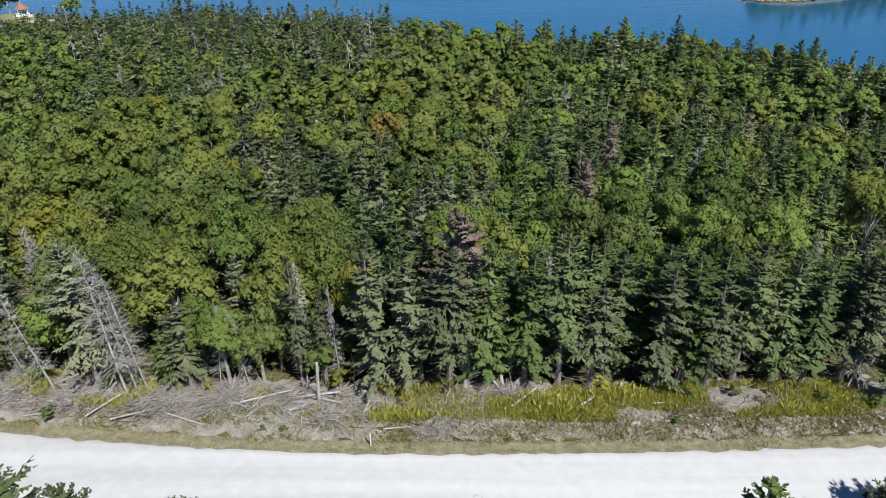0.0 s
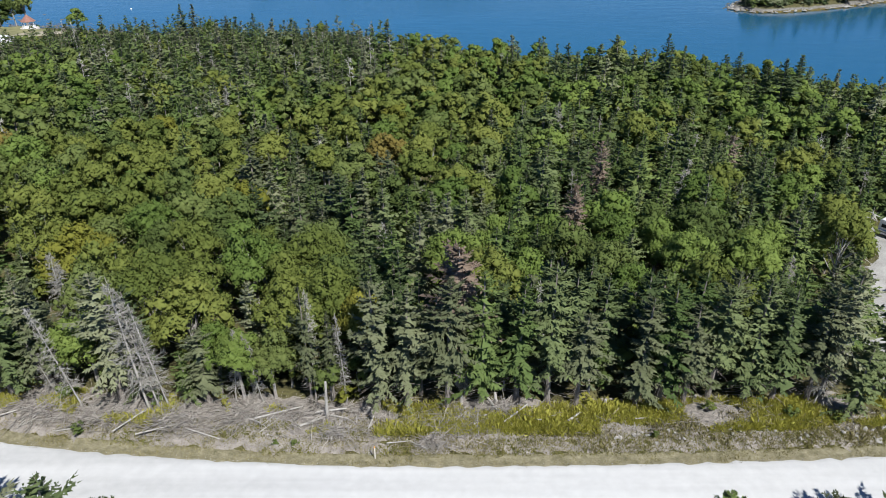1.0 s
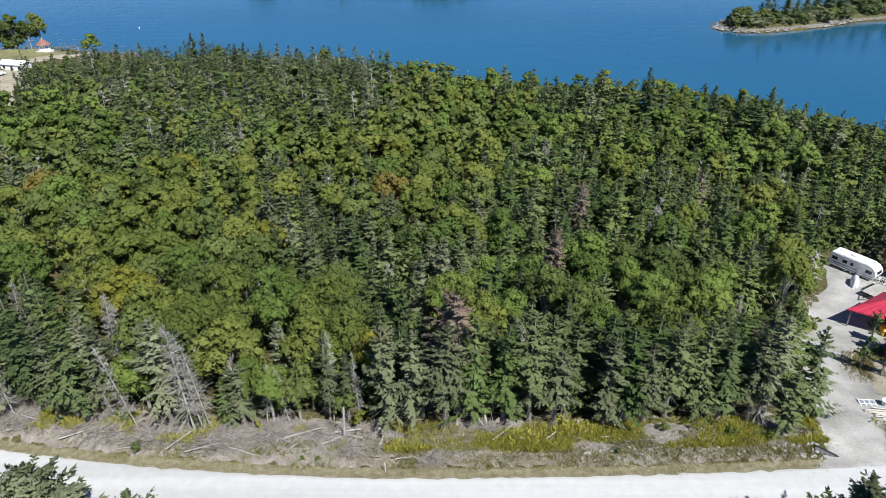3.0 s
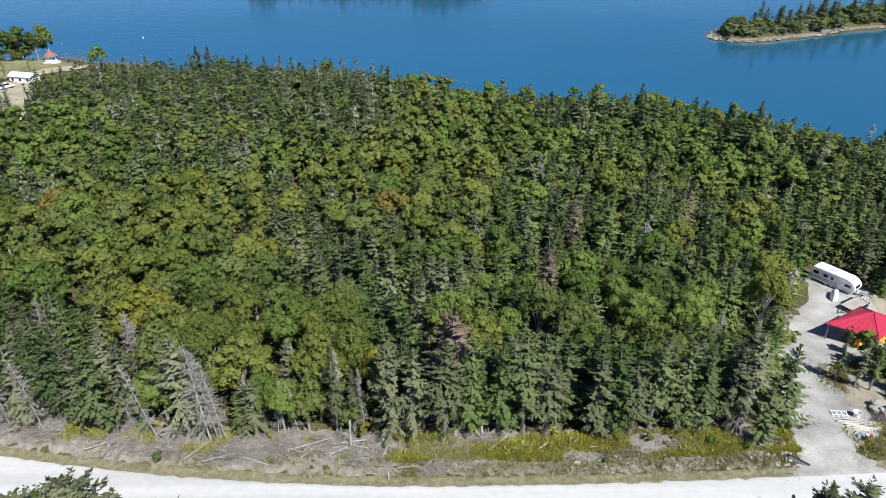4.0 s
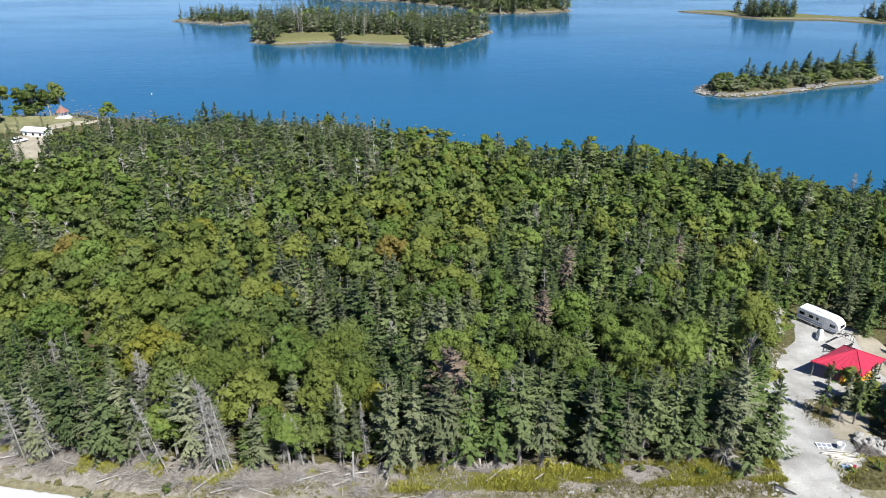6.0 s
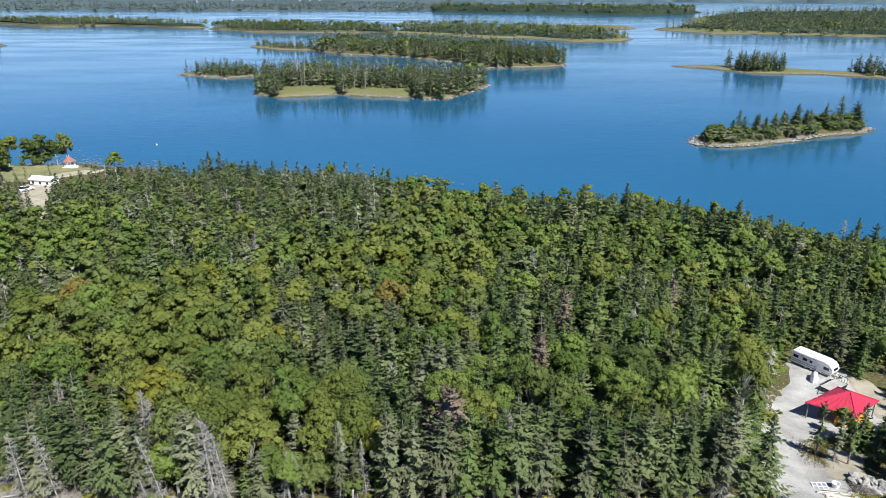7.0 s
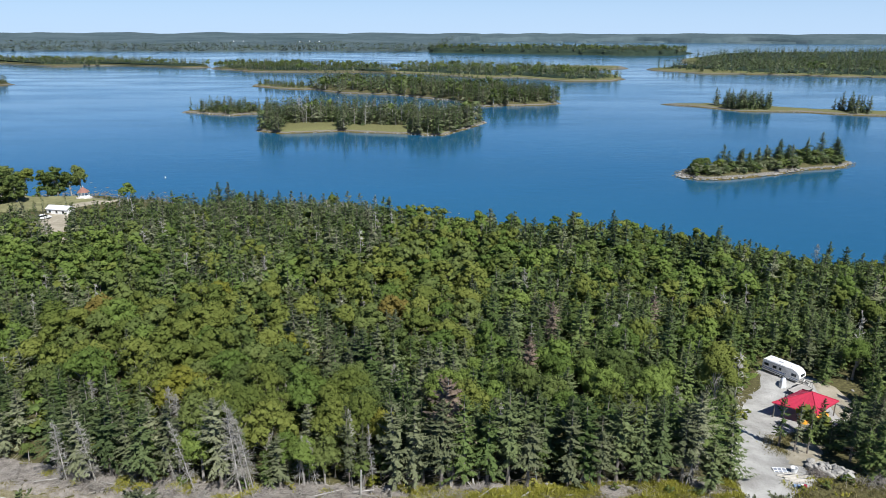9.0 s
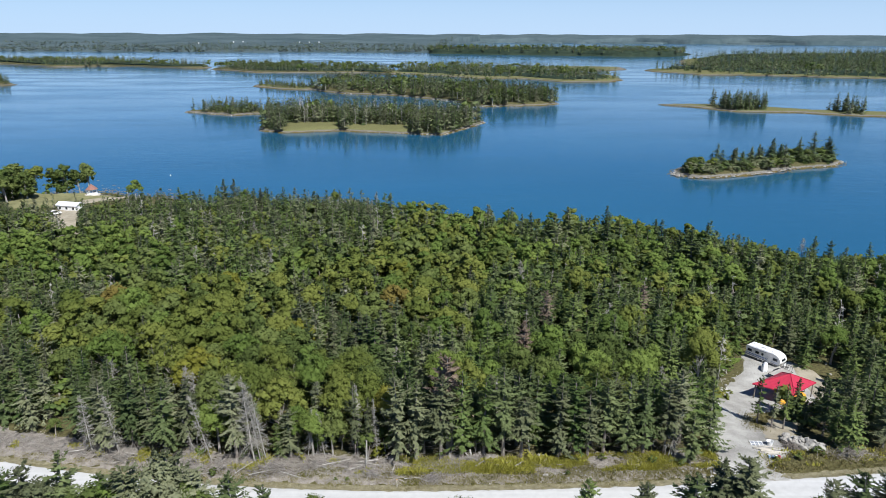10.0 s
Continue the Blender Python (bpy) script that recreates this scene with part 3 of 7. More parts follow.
def stem(r, h, r0, bend, segs=6, n=6, r1=0.02):
    """A tapered trunk with a slight sweep."""
    z = np.linspace(-0.3, h, segs + 1)
    t = np.clip(z / h, 0, 1)
    ph = r.uniform(0, 6.28)
    c = np.stack([bend * np.sin(ph) * t ** 2, bend * np.cos(ph) * t ** 2, z], 1)
    rad = r0 * (1 - t) ** 0.8 + r1
    rad[0] *= 1.3
    return tubes(c[:-1], c[1:], rad[:-1], rad[1:], n), c, t


def spruce(seed, h=10.0, r=1.6, whorls=24, per=7, twigs=9, size=0.42, low=0.16, shape=0.8, sticks=14, gap=0.0, segs=6, sides=6, rag=0.0):
    """Trunk and crown arrays of a spruce: whorls of drooping boughs clothed in sprays."""
    g = np.random.default_rng(seed)
    trunk, c, tc = stem(g, h, 0.012 * h + 0.03, 0.02 * h, segs, sides)
    zb = low * h
    pieces = [trunk]
    if sticks:
        az, zz = g.uniform(0, 6.28, sticks), g.uniform(0.06 * h, max(zb, 0.3 * h), sticks)
        L = g.uniform(0.4, 1.0, sticks) * r * 0.8
        a = np.stack([0 * az, 0 * az, zz], 1)
        b = a + np.stack([np.cos(az) * L, np.sin(az) * L, -0.15 * L], 1)
        pieces.append(tubes(a, b, np.full(sticks, 0.022), np.full(sticks, 0.006), 3))
    t = np.repeat(np.linspace(0, 1, whorls), per)
    t = np.clip(t + g.normal(0, 0.35 / whorls, len(t)), 0, 1)
    n = len(t)
    z = zb + (h * 0.985 - zb) * t
    az = g.uniform(0, 2 * np.pi, n)
    lobe = 1 + 0.22 * np.sin(az * 2 + g.uniform(0, 6)) + 0.15 * np.sin(az * 3 + z + g.uniform(0, 6))
    L = r * np.maximum((1 - t) ** shape * lobe * g.uniform(0.45, 1.2, n), 0.06)
    L *= np.where(t < 0.12, g.uniform(0.5, 1.0, n), 1) * (1 + rag * np.sin(1.9 * z + 1.3 * np.sin(az) + g.uniform(0, 6)) * np.cos(az + 0.9 * z))
    keep = g.uniform(0, 1, n) > gap
    slope = -0.28 + 0.95 * t ** 1.6 + g.normal(0, 0.08, n)
    s = np.tile(np.linspace(0.22, 1, twigs), (n, 1)) + g.normal(0, 0.04, (n, twigs))
    pz = z[:, None] + L[:, None] * s * slope[:, None] - 0.12 * L[:, None] * s ** 2 + 0.16 * L[:, None] * s ** 4
    px = np.interp(z, c[:, 2], c[:, 0])[:, None] + np.cos(az)[:, None] * L[:, None] * s
    py = np.interp(z, c[:, 2], c[:, 1])[:, None] + np.sin(az)[:, None] * L[:, None] * s
    side = np.where(np.arange(twigs) % 2, 1, -1)[None, :] * g.uniform(0.5, 1.1, (n, twigs))
    side[:, -1] = g.normal(0, 0.2, n)
    dirz = slope[:, None] - 0.2 + 0.35 * s ** 2 + g.normal(0, 0.16, (n, twigs))
    d = np.stack([np.cos(az[:, None] + side), np.sin(az[:, None] + side), dirz], 2)
    ln = size * (0.40 + 0.80 * np.minimum(1, 1.3 * L[:, None] / r)) * (1.15 - 0.4 * s) * g.uniform(0.75, 1.3, (n, twigs))
    k = np.repeat(keep, twigs)
    p = np.stack([px, py, pz], 2).reshape(-1, 3)[k]
    up = np.stack([np.cos(az)[:, None] + 0 * s, np.sin(az)[:, None] + 0 * s, 0.55 + 0.9 * (1 - s)], 2).reshape(-1, 3)[k]
    crown = shaded(sprays(p, d.reshape(-1, 3)[k], ln.ravel()[k], (ln * (0.56 if twigs > 12 else 0.72)).ravel()[k], g, 0.15, 0.2), up + g.normal(0, 0.2, up.shape), 0.68)
    # the dense heart of the crown, behind the outer sprays
    m = max(4, n // 4)
    tz = g.uniform(0.02, 0.86, m)
    ha = g.uniform(0, 2 * np.pi, m)
    hz = zb + (h - zb) * tz
    hl = r * (1 - tz) ** shape * 0.5 + 0.06
    foot = np.stack([np.interp(hz, c[:, 2], c[:, 0]), np.interp(hz, c[:, 2], c[:, 1]), hz], 1)
    way = np.stack([np.cos(ha), np.sin(ha), np.full(m, -0.35)], 1)
    heart = shaded(sprays(foot, way, hl, hl * 0.8, g, 0.1, 0.3), way + np.array([0, 0, 0.8]), 0.5)
    top = sprays(np.array([[c[-1, 0], c[-1, 1], h * 0.94]] * 3), np.array([[0.1, 0, 1], [-0.1, 0.1, 1], [0, -0.1, 1]]), np.full(3, 0.085 * h), np.full(3, 0.11), g, 0.0, 0.0)
    return join(*pieces), join_shaded(crown, heart, shaded(top, np.array([[0.0, -0.5, 0.8]] * 3), 0.5))


def hardwood(seed, h=9.0, r=2.4, clumps=15, leaves=1100, size=0.34, low=0.34, segs=6, sides=6):
    """Trunk with forking limbs, and a crown of leaf sprays gathered in uneven clumps."""
    g = np.random.default_rng(seed)
    trunk, c, _ = stem(g, h * 0.55, 0.012 * h + 0.04, 0.04 * h, segs, sides, 0.07)
    zc = h * (0.5 + low / 2)
    az = g.uniform(0, 6.28, clumps)
    q = np.sqrt(g.uniform(0, 1, clumps))
    cx, cy = np.cos(az) * q * r * 0.72, np.sin(az) * q * r * 0.72
    dome = np.sqrt(np.clip(1 - q ** 2 * 0.75, 0, 1))
    cz = h * low + (h * 0.86 - h * low) * dome * g.uniform(0.62 if low > 0.17 else 0.10, 1.0, clumps)
    cz[:4] = h * 0.84 * dome[:4]
    C = np.stack([cx, cy, cz], 1)
    rc = r * g.uniform(0.30, 0.48, clumps)
    top = c[-1]
    limbs = []
    fork = np.tile(top, (clumps, 1)) * np.stack([np.ones(clumps), np.ones(clumps), g.uniform(0.5, 1, clumps)], 1)
    midp = fork * 0.45 + C * 0.55 + g.normal(0, 0.15, (clumps, 3))
    if segs > 2:
        limbs.append(tubes(fork, midp, np.full(clumps, 0.055), np.full(clumps, 0.035), 4))
        limbs.append(tubes(midp, C, np.full(clumps, 0.035), np.full(clumps, 0.012), 4))
    # each clump breaks up into smaller tufts of leaves
    sub = 8 if leaves > 1000 else 5 if leaves > 300 else 2
    sd = g.normal(0, 1, (clumps, sub, 3)) + np.array([0, 0, 0.7])
    sd /= np.linalg.norm(sd, axis=2)[:, :, None]
    SC = (C[:, None, :] + sd * rc[:, None, None] * 0.80 * np.array([1.0, 1.0, 0.8])).reshape(-1, 3)
    sr = np.repeat(rc, sub) * g.uniform(0.34, 0.62, clumps * sub)
    w = sr ** 2
    k = g.choice(clumps * sub, leaves, p=w / w.sum())
    d = g.normal(0, 1, (leaves, 3))
    d[:, 2] = d[:, 2] * 0.8 + 0.55
    d /= np.linalg.norm(d, axis=1)[:, None]
    p = SC[k] + d * (sr[k] * g.uniform(0.72, 1.14, leaves))[:, None] * np.array([1.0, 1.0, 0.85])
    ln = size * g.uniform(0.7, 1.35, leaves)
    whole = p - np.array([0, 0, h * 0.45])
    whole /= np.linalg.norm(whole, axis=1)[:, None] + 1e-9
    # the leafy mass inside each tuft
    m = clumps * sub
    octa = np.array([[1, 0, 0], [0, 1, 0], [-1, 0, 0], [0, -1, 0], [0, 0, 1], [0, 0, -1]], float)
    tri = np.array([[0, 1, 4], [1, 2, 4], [2, 3, 4], [3, 0, 4], [1, 0, 5], [2, 1, 5], [3, 2, 5], [0, 3, 5]])
    turn = g.uniform(0, 1.57, m)
    ca, sa = np.cos(turn), np.sin(turn)
    zero, one = np.zeros(m), np.ones(m)
    spin = np.stack([np.stack([ca, -sa, zero], 1), np.stack([sa, ca, zero], 1), np.stack([zero, zero, one], 1)], 1)
    ball = np.einsum("mij,kj->mki", spin, octa) * g.uniform(0.8, 1.15, (m, 6))[:, :, None]
    mass = SC[:, None, :] + ball * (sr * (0.60 if leaves > 3000 else 0.74 if leaves > 1000 else 0.92))[:, None, None]
    core = (mass[:, tri].reshape(-1, 3), np.arange(m * 24).reshape(-1, 3), (ball + sd.reshape(-1, 1, 3) * 0.6)[:, tri].reshape(-1, 3))
    crown = shaded(leaf_sprays(p, d, ln, g), d * 0.8 + sd.reshape(-1, 3)[k] * 0.5 + whole * 0.4, 0.74)
    return join(trunk, *limbs), join_shaded(core, crown)


def snag(seed, h=8.0, r=1.3, n=90, tufts=120, lean=0.0, low=0.2, tuft=0.32):
    """A dead conifer: bleached stem, bare boughs with broken side twigs, some lichen."""
    g = np.random.default_rng(seed)
    trunk, c, _ = stem(g, h, 0.0065 * h + 0.015, 0.03 * h)
    t = g.uniform(0, 1, n) ** 1.1
    z = h * (low + (0.97 - low) * t)
    az = g.uniform(0, 6.28, n)
    L = r * ((1 - t) ** 0.7 * g.uniform(0.4, 1.1, n) + 0.08)
    a = np.stack([np.interp(z, c[:, 2], c[:, 0]), np.interp(z, c[:, 2], c[:, 1]), z], 1)
    dz = g.normal(-0.1, 0.2, n) + 0.35 * t
    b = a + np.stack([np.cos(az) * L, np.sin(az) * L, dz * L], 1)
    bough = tubes(a, b, np.full(n, 0.016), np.full(n, 0.005), 3)
    k = np.repeat(np.arange(n), 3)
    s = g.uniform(0.3, 0.95, 3 * n)[:, None]
    a2 = a[k] * (1 - s) + b[k] * s
    d2 = (b - a)[k] + g.normal(0, 0.5, (3 * n, 3)) * L[k][:, None]
    b2 = a2 + d2 * g.uniform(0.2, 0.5, 3 * n)[:, None]
    twig = tubes(a2, b2, np.full(3 * n, 0.008), np.full(3 * n, 0.003), 3)
    wood = join(trunk, bough, twig)
    if not tufts:
        return wood, None
    k = g.integers(0, n, tufts)
    s = g.uniform(0.35, 1.0, tufts)[:, None]
    p = a[k] * (1 - s) + b[k] * s
    d = (b - a)[k] + g.normal(0, 0.4, (tufts, 3))
    ln = tuft * g.uniform(0.6, 1.3, tufts)
    return wood, shaded(sprays(p, d, ln, ln * 0.2, g, 0.1, 0.1), d * np.array([1, 1, 0.2]) + np.array([0, 0, 0.6 * r]), 0.4)


LIB = {}


def library(kind, variants):
    LIB[kind] = variants


library("spruce", [spruce(100 + i, 10, 1.95 + 0.2 * (i % 3), 21, 7, 14, 0.40, 0.10 + 0.04 * (i % 4), 0.66 + 0.12 * (i % 3), 14, 0.08 * (i % 3), rag=0.25) for i in range(8)])
library("spruce_front", [spruce(130 + i, 10, 1.6 + 0.2 * (i % 3), 24, 8, 22, 0.28, 0.14 + 0.07 * (i % 4), 0.36 + 0.12 * (i % 3), 30, 0.26, rag=0.45) for i in range(8)])
library("spruce_thin", [spruce(170 + i, 10, 1.35, 18, 5, 16, 0.32, 0.26, 0.5, 26, 0.25, rag=0.4) for i in range(4)])
library("maple", [hardwood(200 + i, 9, 2.8 + 0.25 * (i % 3), 16 + i, 4600, 0.18) for i in range(6)])
library("rusty", [spruce(160 + i, 10, 1.9, 26, 8, 14, 0.34, 0.3, 0.42, 10, 0.15) for i in range(3)])
library("speck", [spruce(880 + i, 10, 2.6, 3, 3, 2, 3.0, 0.05, 0.6, 0, 0, 1, 3) for i in range(4)])
library("spruce_mid", [spruce(300 + i, 10, 2.3 + 0.3 * (i % 3), 18, 7, 8, 0.52, 0.06, 0.64 + 0.14 * (i % 3), 0, 0.05, 3, 4, rag=0.25) for i in range(6)])
library("maple_mid", [hardwood(400 + i, 9, 3.1, 13, 1500, 0.29, 0.20, 2, 4) for i in range(5)])
library("spruce_low", [spruce(500 + i, 10, 2.5, 12, 5, 5, 0.86, 0.10, 0.9, 0, 0.05, 2, 3) for i in range(5)])
library("maple_low", [hardwood(600 + i, 9, 3.1, 11, 460, 0.46, 0.16, 2, 3) for i in range(5)])
library("snag", [snag(700 + i, 9, 1.6, 170, 900, tuft=0.34) for i in range(4)])
library("snag_low", [snag(720 + i, 9, 1.3, 24, 110, tuft=0.7) for i in range(3)])
library("spruce_far", [spruce(800 + i, 10, 1.8, 10, 4, 4, 1.05, 0.08, 0.80, 0, 0, 1, 3) for i in range(4)])
library("maple_far", [hardwood(820 + i, 9, 2.8, 7, 130, 1.15, 0.15, 1, 3) for i in range(4)])
library("lawn_maple", [hardwood(230 + i, 9, 2.7, 20, 2200, 0.27, 0.12 + 0.08 * (i % 3)) for i in range(4)])
library("bush", [hardwood(420 + i, 9, 3.1, 9, 340, 0.55, 0.06, 2, 4) for i in range(5)])
library("brake", [hardwood(440 + i, 9, 3.6, 4, 54, 1.5, 0.05, 1, 3) for i in range(4)])
library("spruce_dot", [spruce(840 + i, 10, 2.1, 7, 4, 2, 1.5, 0.08, 0.75, 0, 0, 1, 3) for i in range(4)])
library("maple_dot", [hardwood(860 + i, 9, 3.2, 5, 40, 2.0, 0.1, 1, 3) for i in range(4)])

DONE = {}


def plant(name, kind, variant, x, y, h, bark, leaf, label, category, group="", rz=None, lean=(0, 0), spread=1.0, base=None):
    """One tree: trunk and crown under an empty at its foot."""
    v = variant % len(LIB[kind])
    key = (kind, v, bark.name, leaf.name if leaf else "")
    if key not in DONE:
        wood, crown = LIB[kind][v]
        DONE[key] = (array_mesh("trunk", *wood, [bark]), array_mesh("crown", crown[0], crown[1], [leaf], smooth=True, normals=crown[2]) if crown is not None else None)
    nominal = 9.0 if kind.startswith(("maple", "snag", "bush", "lawn")) else 10.0
    s = h / nominal
    e = new(name)
    e.empty_display_size = 0.3
    z = float(ground(x, y)) if base is None else base
    e.matrix_basis = pose(x, y, z - 0.05, lean[0], lean[1], RNG.uniform(0, 360) if rz is None else rz) @ Matrix.Diagonal((s * spread, s * spread, s, 1))
    for nm, me in zip(("trunk", "crown"), DONE[key]):
        if me is not None:
            o = new(nm, me)
            o.parent = e
    tagged(e, label, category, group)
    return e


def grow(items, kinds, name, label, category, mats):
    """Many trees in one mesh: items are rows of (kind, variant, x, y, z, h, spread, turn, bark index, leaf index, tint)."""
    V, F, MI, T, N, o = [], [], [], [], [], 0
    for kind, v, x, y, z, h, sp, turn, bark, leaf, tint in items:
        wood, crown = LIB[kind][v % len(LIB[kind])]
        s = h / (9.0 if kind.startswith(("maple", "snag", "bush", "brake")) else 10.0)
        ca, sa = math.cos(turn), math.sin(turn)
        rot = np.array([[ca, -sa, 0], [sa, ca, 0], [0, 0, 1]]) * np.array([s * sp, s * sp, s])[:, None]
        for arr, mi in ((wood, bark), (crown, leaf)):
            if arr is None:
                continue
            vv = arr[0] @ rot.T + np.array([x, y, z - 0.05])
            V.append(vv)
            N.append(arr[2] @ np.array([[ca, sa, 0], [-sa, ca, 0], [0, 0, 1]]) if len(arr) > 2 else np.zeros((len(vv), 3)))
            F.append(arr[1] + o)
            MI.append(np.full(len(arr[1]), mi))
            T.append(np.full(len(vv), tint))
            o += len(vv)
    me = array_mesh(name, np.concatenate(V), np.concatenate(F), mats, np.concatenate(MI), np.concatenate(T), True, np.concatenate(N))
    return tagged(new(name, me), label, category, kind="stuff")

# ---- the woodland ----
HARD_ZONES = [np.array(p, float) for p in (
    [(-69, 86), (-63, 90), (-49, 99), (-43, 104), (-30, 98), (-22, 87), (-16, 76), (-17, 67), (-21, 61), (-20, 49), (-31, 48), (-38, 53), (-43, 59), (-57, 58), (-71, 83)],
    [(-37, 121), (-21, 127), (-9, 138), (4, 148), (18, 138), (17, 117), (10, 106), (1, 97), (-7, 100), (-17, 95), (-30, 107)],
    [(-7, 95), (6, 97), (7, 78), (2, 70), (-7, 74)],
    [(-22, 59), (-16, 58), (-6, 50), (-6, 45), (-14, 45), (-19, 48)])]
GREEN_ZONES = [np.array(p, float) for p in (
    [(43, 140), (69, 130), (77, 120), (59, 106), (42, 106), (35, 117)],
    [(21, 66), (34, 65), (38, 58), (34, 53), (23, 52), (17, 59)],
    [(44, 86), (51, 84), (44, 70), (39, 70)],
    [(-112, 132), (-96, 150), (-80, 150), (-66, 122), (-75, 105), (-95, 108)], [(10, 132), (40, 134), (44, 122), (24, 118), (12, 122)])]
SPRUCE_ZONES = [np.array(p, float) for p in (
    [(-100, 165), (-88, 171), (-67, 177), (-12, 162), (-7, 141), (-16, 123), (-37, 119), (-48, 99), (-54, 104), (-66, 126), (-83, 132)],
    [(-27, 86), (-15, 92), (-1, 85), (6, 77), (6, 64), (0, 58), (-6, 63), (-13, 63), (-21, 63)],
    [(11, 115), (26, 114), (31, 99), (29, 79), (18, 64), (10, 62), (8, 80)],
    [(39, 109), (52, 111), (43, 79), (34, 73), (32, 86)],
    [(64, 112), (89, 112), (68, 77), (55, 73), (50, 77)])]
YARD = np.array(YL + YR[::-1], float)
LAWN = np.array([(-175, 222), (-140, 222), (-122, 219), (-112, 210), (-114, 200), (-124, 192), (-140, 190), (-150, 200), (-175, 205)], float)
TRACK = np.array([(-117, 192), (-111, 176), (-98, 153), (-100, 148), (-107, 151), (-122, 176), (-126, 188)], float)
CLEAR = np.array([(45, 58), (46, 50), (44, 44), (41, 36), (75, 36), (75, 39), (53, 40.6), (52, 47), (50, 52), (52.5, 55.6), (57.5, 56.4), (64, 58), (67, 63), (69, 70), (63.5, 80), (55, 83)], float)

BARKS = [M_BARK, M_BIRCHBARK, M_DEADWOOD]
LEAVES = [M_SPRUCE, M_FIR, M_SPRUCE_GREY, M_MAPLE, M_BIRCH, M_AUTUMN, M_YELLOW, M_LICHENTWIG, M_DEADNEEDLE, M_SHRUB, M_HAZYLEAF]
SPRUCE_LABEL = "dark green spruce tree with drooping needled boughs"
GREY_LABEL = "spruce tree with thin grey-green lichened boughs"
MAPLE_LABEL = "hardwood tree with a rounded olive-green crown"
BIRCH_LABEL = "leafy birch tree with a bright green crown"
SNAG_LABEL = "dead bleached spruce with bare grey branches"

CELLS = {}


def claim(x, y, rad):
    k = (int(x // 6), int(y // 6))
    CELLS.setdefault(k, []).append((x, y, rad))


def free(x, y, rad):
    i, j = int(x // 6), int(y // 6)
    for a in (i - 1, i, i + 1):
        for b in (j - 1, j, j + 1):
            for (u, v, q) in CELLS.get((a, b), ()):
                if (u - x) ** 2 + (v - y) ** 2 < (rad + q) ** 2:
                    return False
    return True


# trees that stand out, one by one: kind, x, y, height, spread, leaf
EDGE_WEST = [
    ("spruce", -42.6, 41.8, 10.6, 1.1, M_SPRUCE_GREY), ("spruce", -39.6, 43.0, 10.8, 1.25, M_SPRUCE), ("spruce", -46.5, 44.0, 9.6, 1.1, M_SPRUCE), ("spruce", -36.8, 42.4, 9.6, 1.2, M_SPRUCE_GREY),
    ("spruce", -34.6, 41.0, 10.4, 1.35, M_SPRUCE), ("spruce", -31.8, 41.9, 10.0, 1.25, M_SPRUCE_GREY), ("spruce", -25.6, 40.6, 11.8, 1.15, M_SPRUCE_GREY), ("spruce", -24.0, 41.8, 10.6, 1.0, M_SPRUCE),
    ("spruce", -18.6, 40.4, 7.0, 1.5, M_SPRUCE_GREY), ("spruce", -10.4, 40.6, 11.2, 0.6, M_SPRUCE_GREY), ("spruce", -8.6, 40.6, 8.8, 0.6, M_SPRUCE_GREY), ("spruce", -20.2, 40.6, 5.0, 1.4, M_FIR),
    ("maple", -15.8, 40.6, 7.6, 0.9, M_BIRCH), ("maple", -13.4, 41.0, 7.0, 0.85, M_SHRUB), ("maple", -18.0, 41.8, 7.4, 0.8, M_BIRCH), ("maple", -28.4, 42.6, 9.4, 0.9, M_BIRCH)]
EDGE_EAST = [
    ("spruce", -5.0, 40.0, 11.8, 1.15, M_SPRUCE_GREY), ("spruce", -2.7, 40.2, 11.4, 1.1, M_SPRUCE_GREY), ("spruce", 0.5, 39.8, 11.8, 1.15, M_SPRUCE_GREY), ("spruce", 3.2, 40.2, 12.2, 1.1, M_FIR),
    ("spruce", 6.0, 40.6, 11.0, 1.1, M_FIR), ("spruce", 8.5, 40.6, 12.6, 1.1, M_SPRUCE), ("spruce", 10.8, 40.2, 9.0, 1.4, M_SPRUCE_GREY), ("spruce", 15.6, 40.4, 10.6, 1.15, M_SPRUCE_GREY),
    ("spruce", 17.6, 40.8, 11.4, 1.15, M_FIR), ("spruce", 19.4, 40.4, 9.6, 1.2, M_SPRUCE_GREY), ("spruce", 21.6, 41.0, 10.6, 1.2, M_SPRUCE), ("spruce", 24.4, 40.8, 11.4, 1.2, M_SPRUCE),
    ("spruce", 26.6, 40.6, 11.0, 1.1, M_SPRUCE), ("spruce", 29.4, 40.6, 11.0, 1.1, M_SPRUCE_GREY), ("spruce", 30.6, 40.8, 12.4, 1.1, M_SPRUCE_GREY), ("spruce", 32.0, 38.8, 7.2, 1.4, M_SPRUCE)]
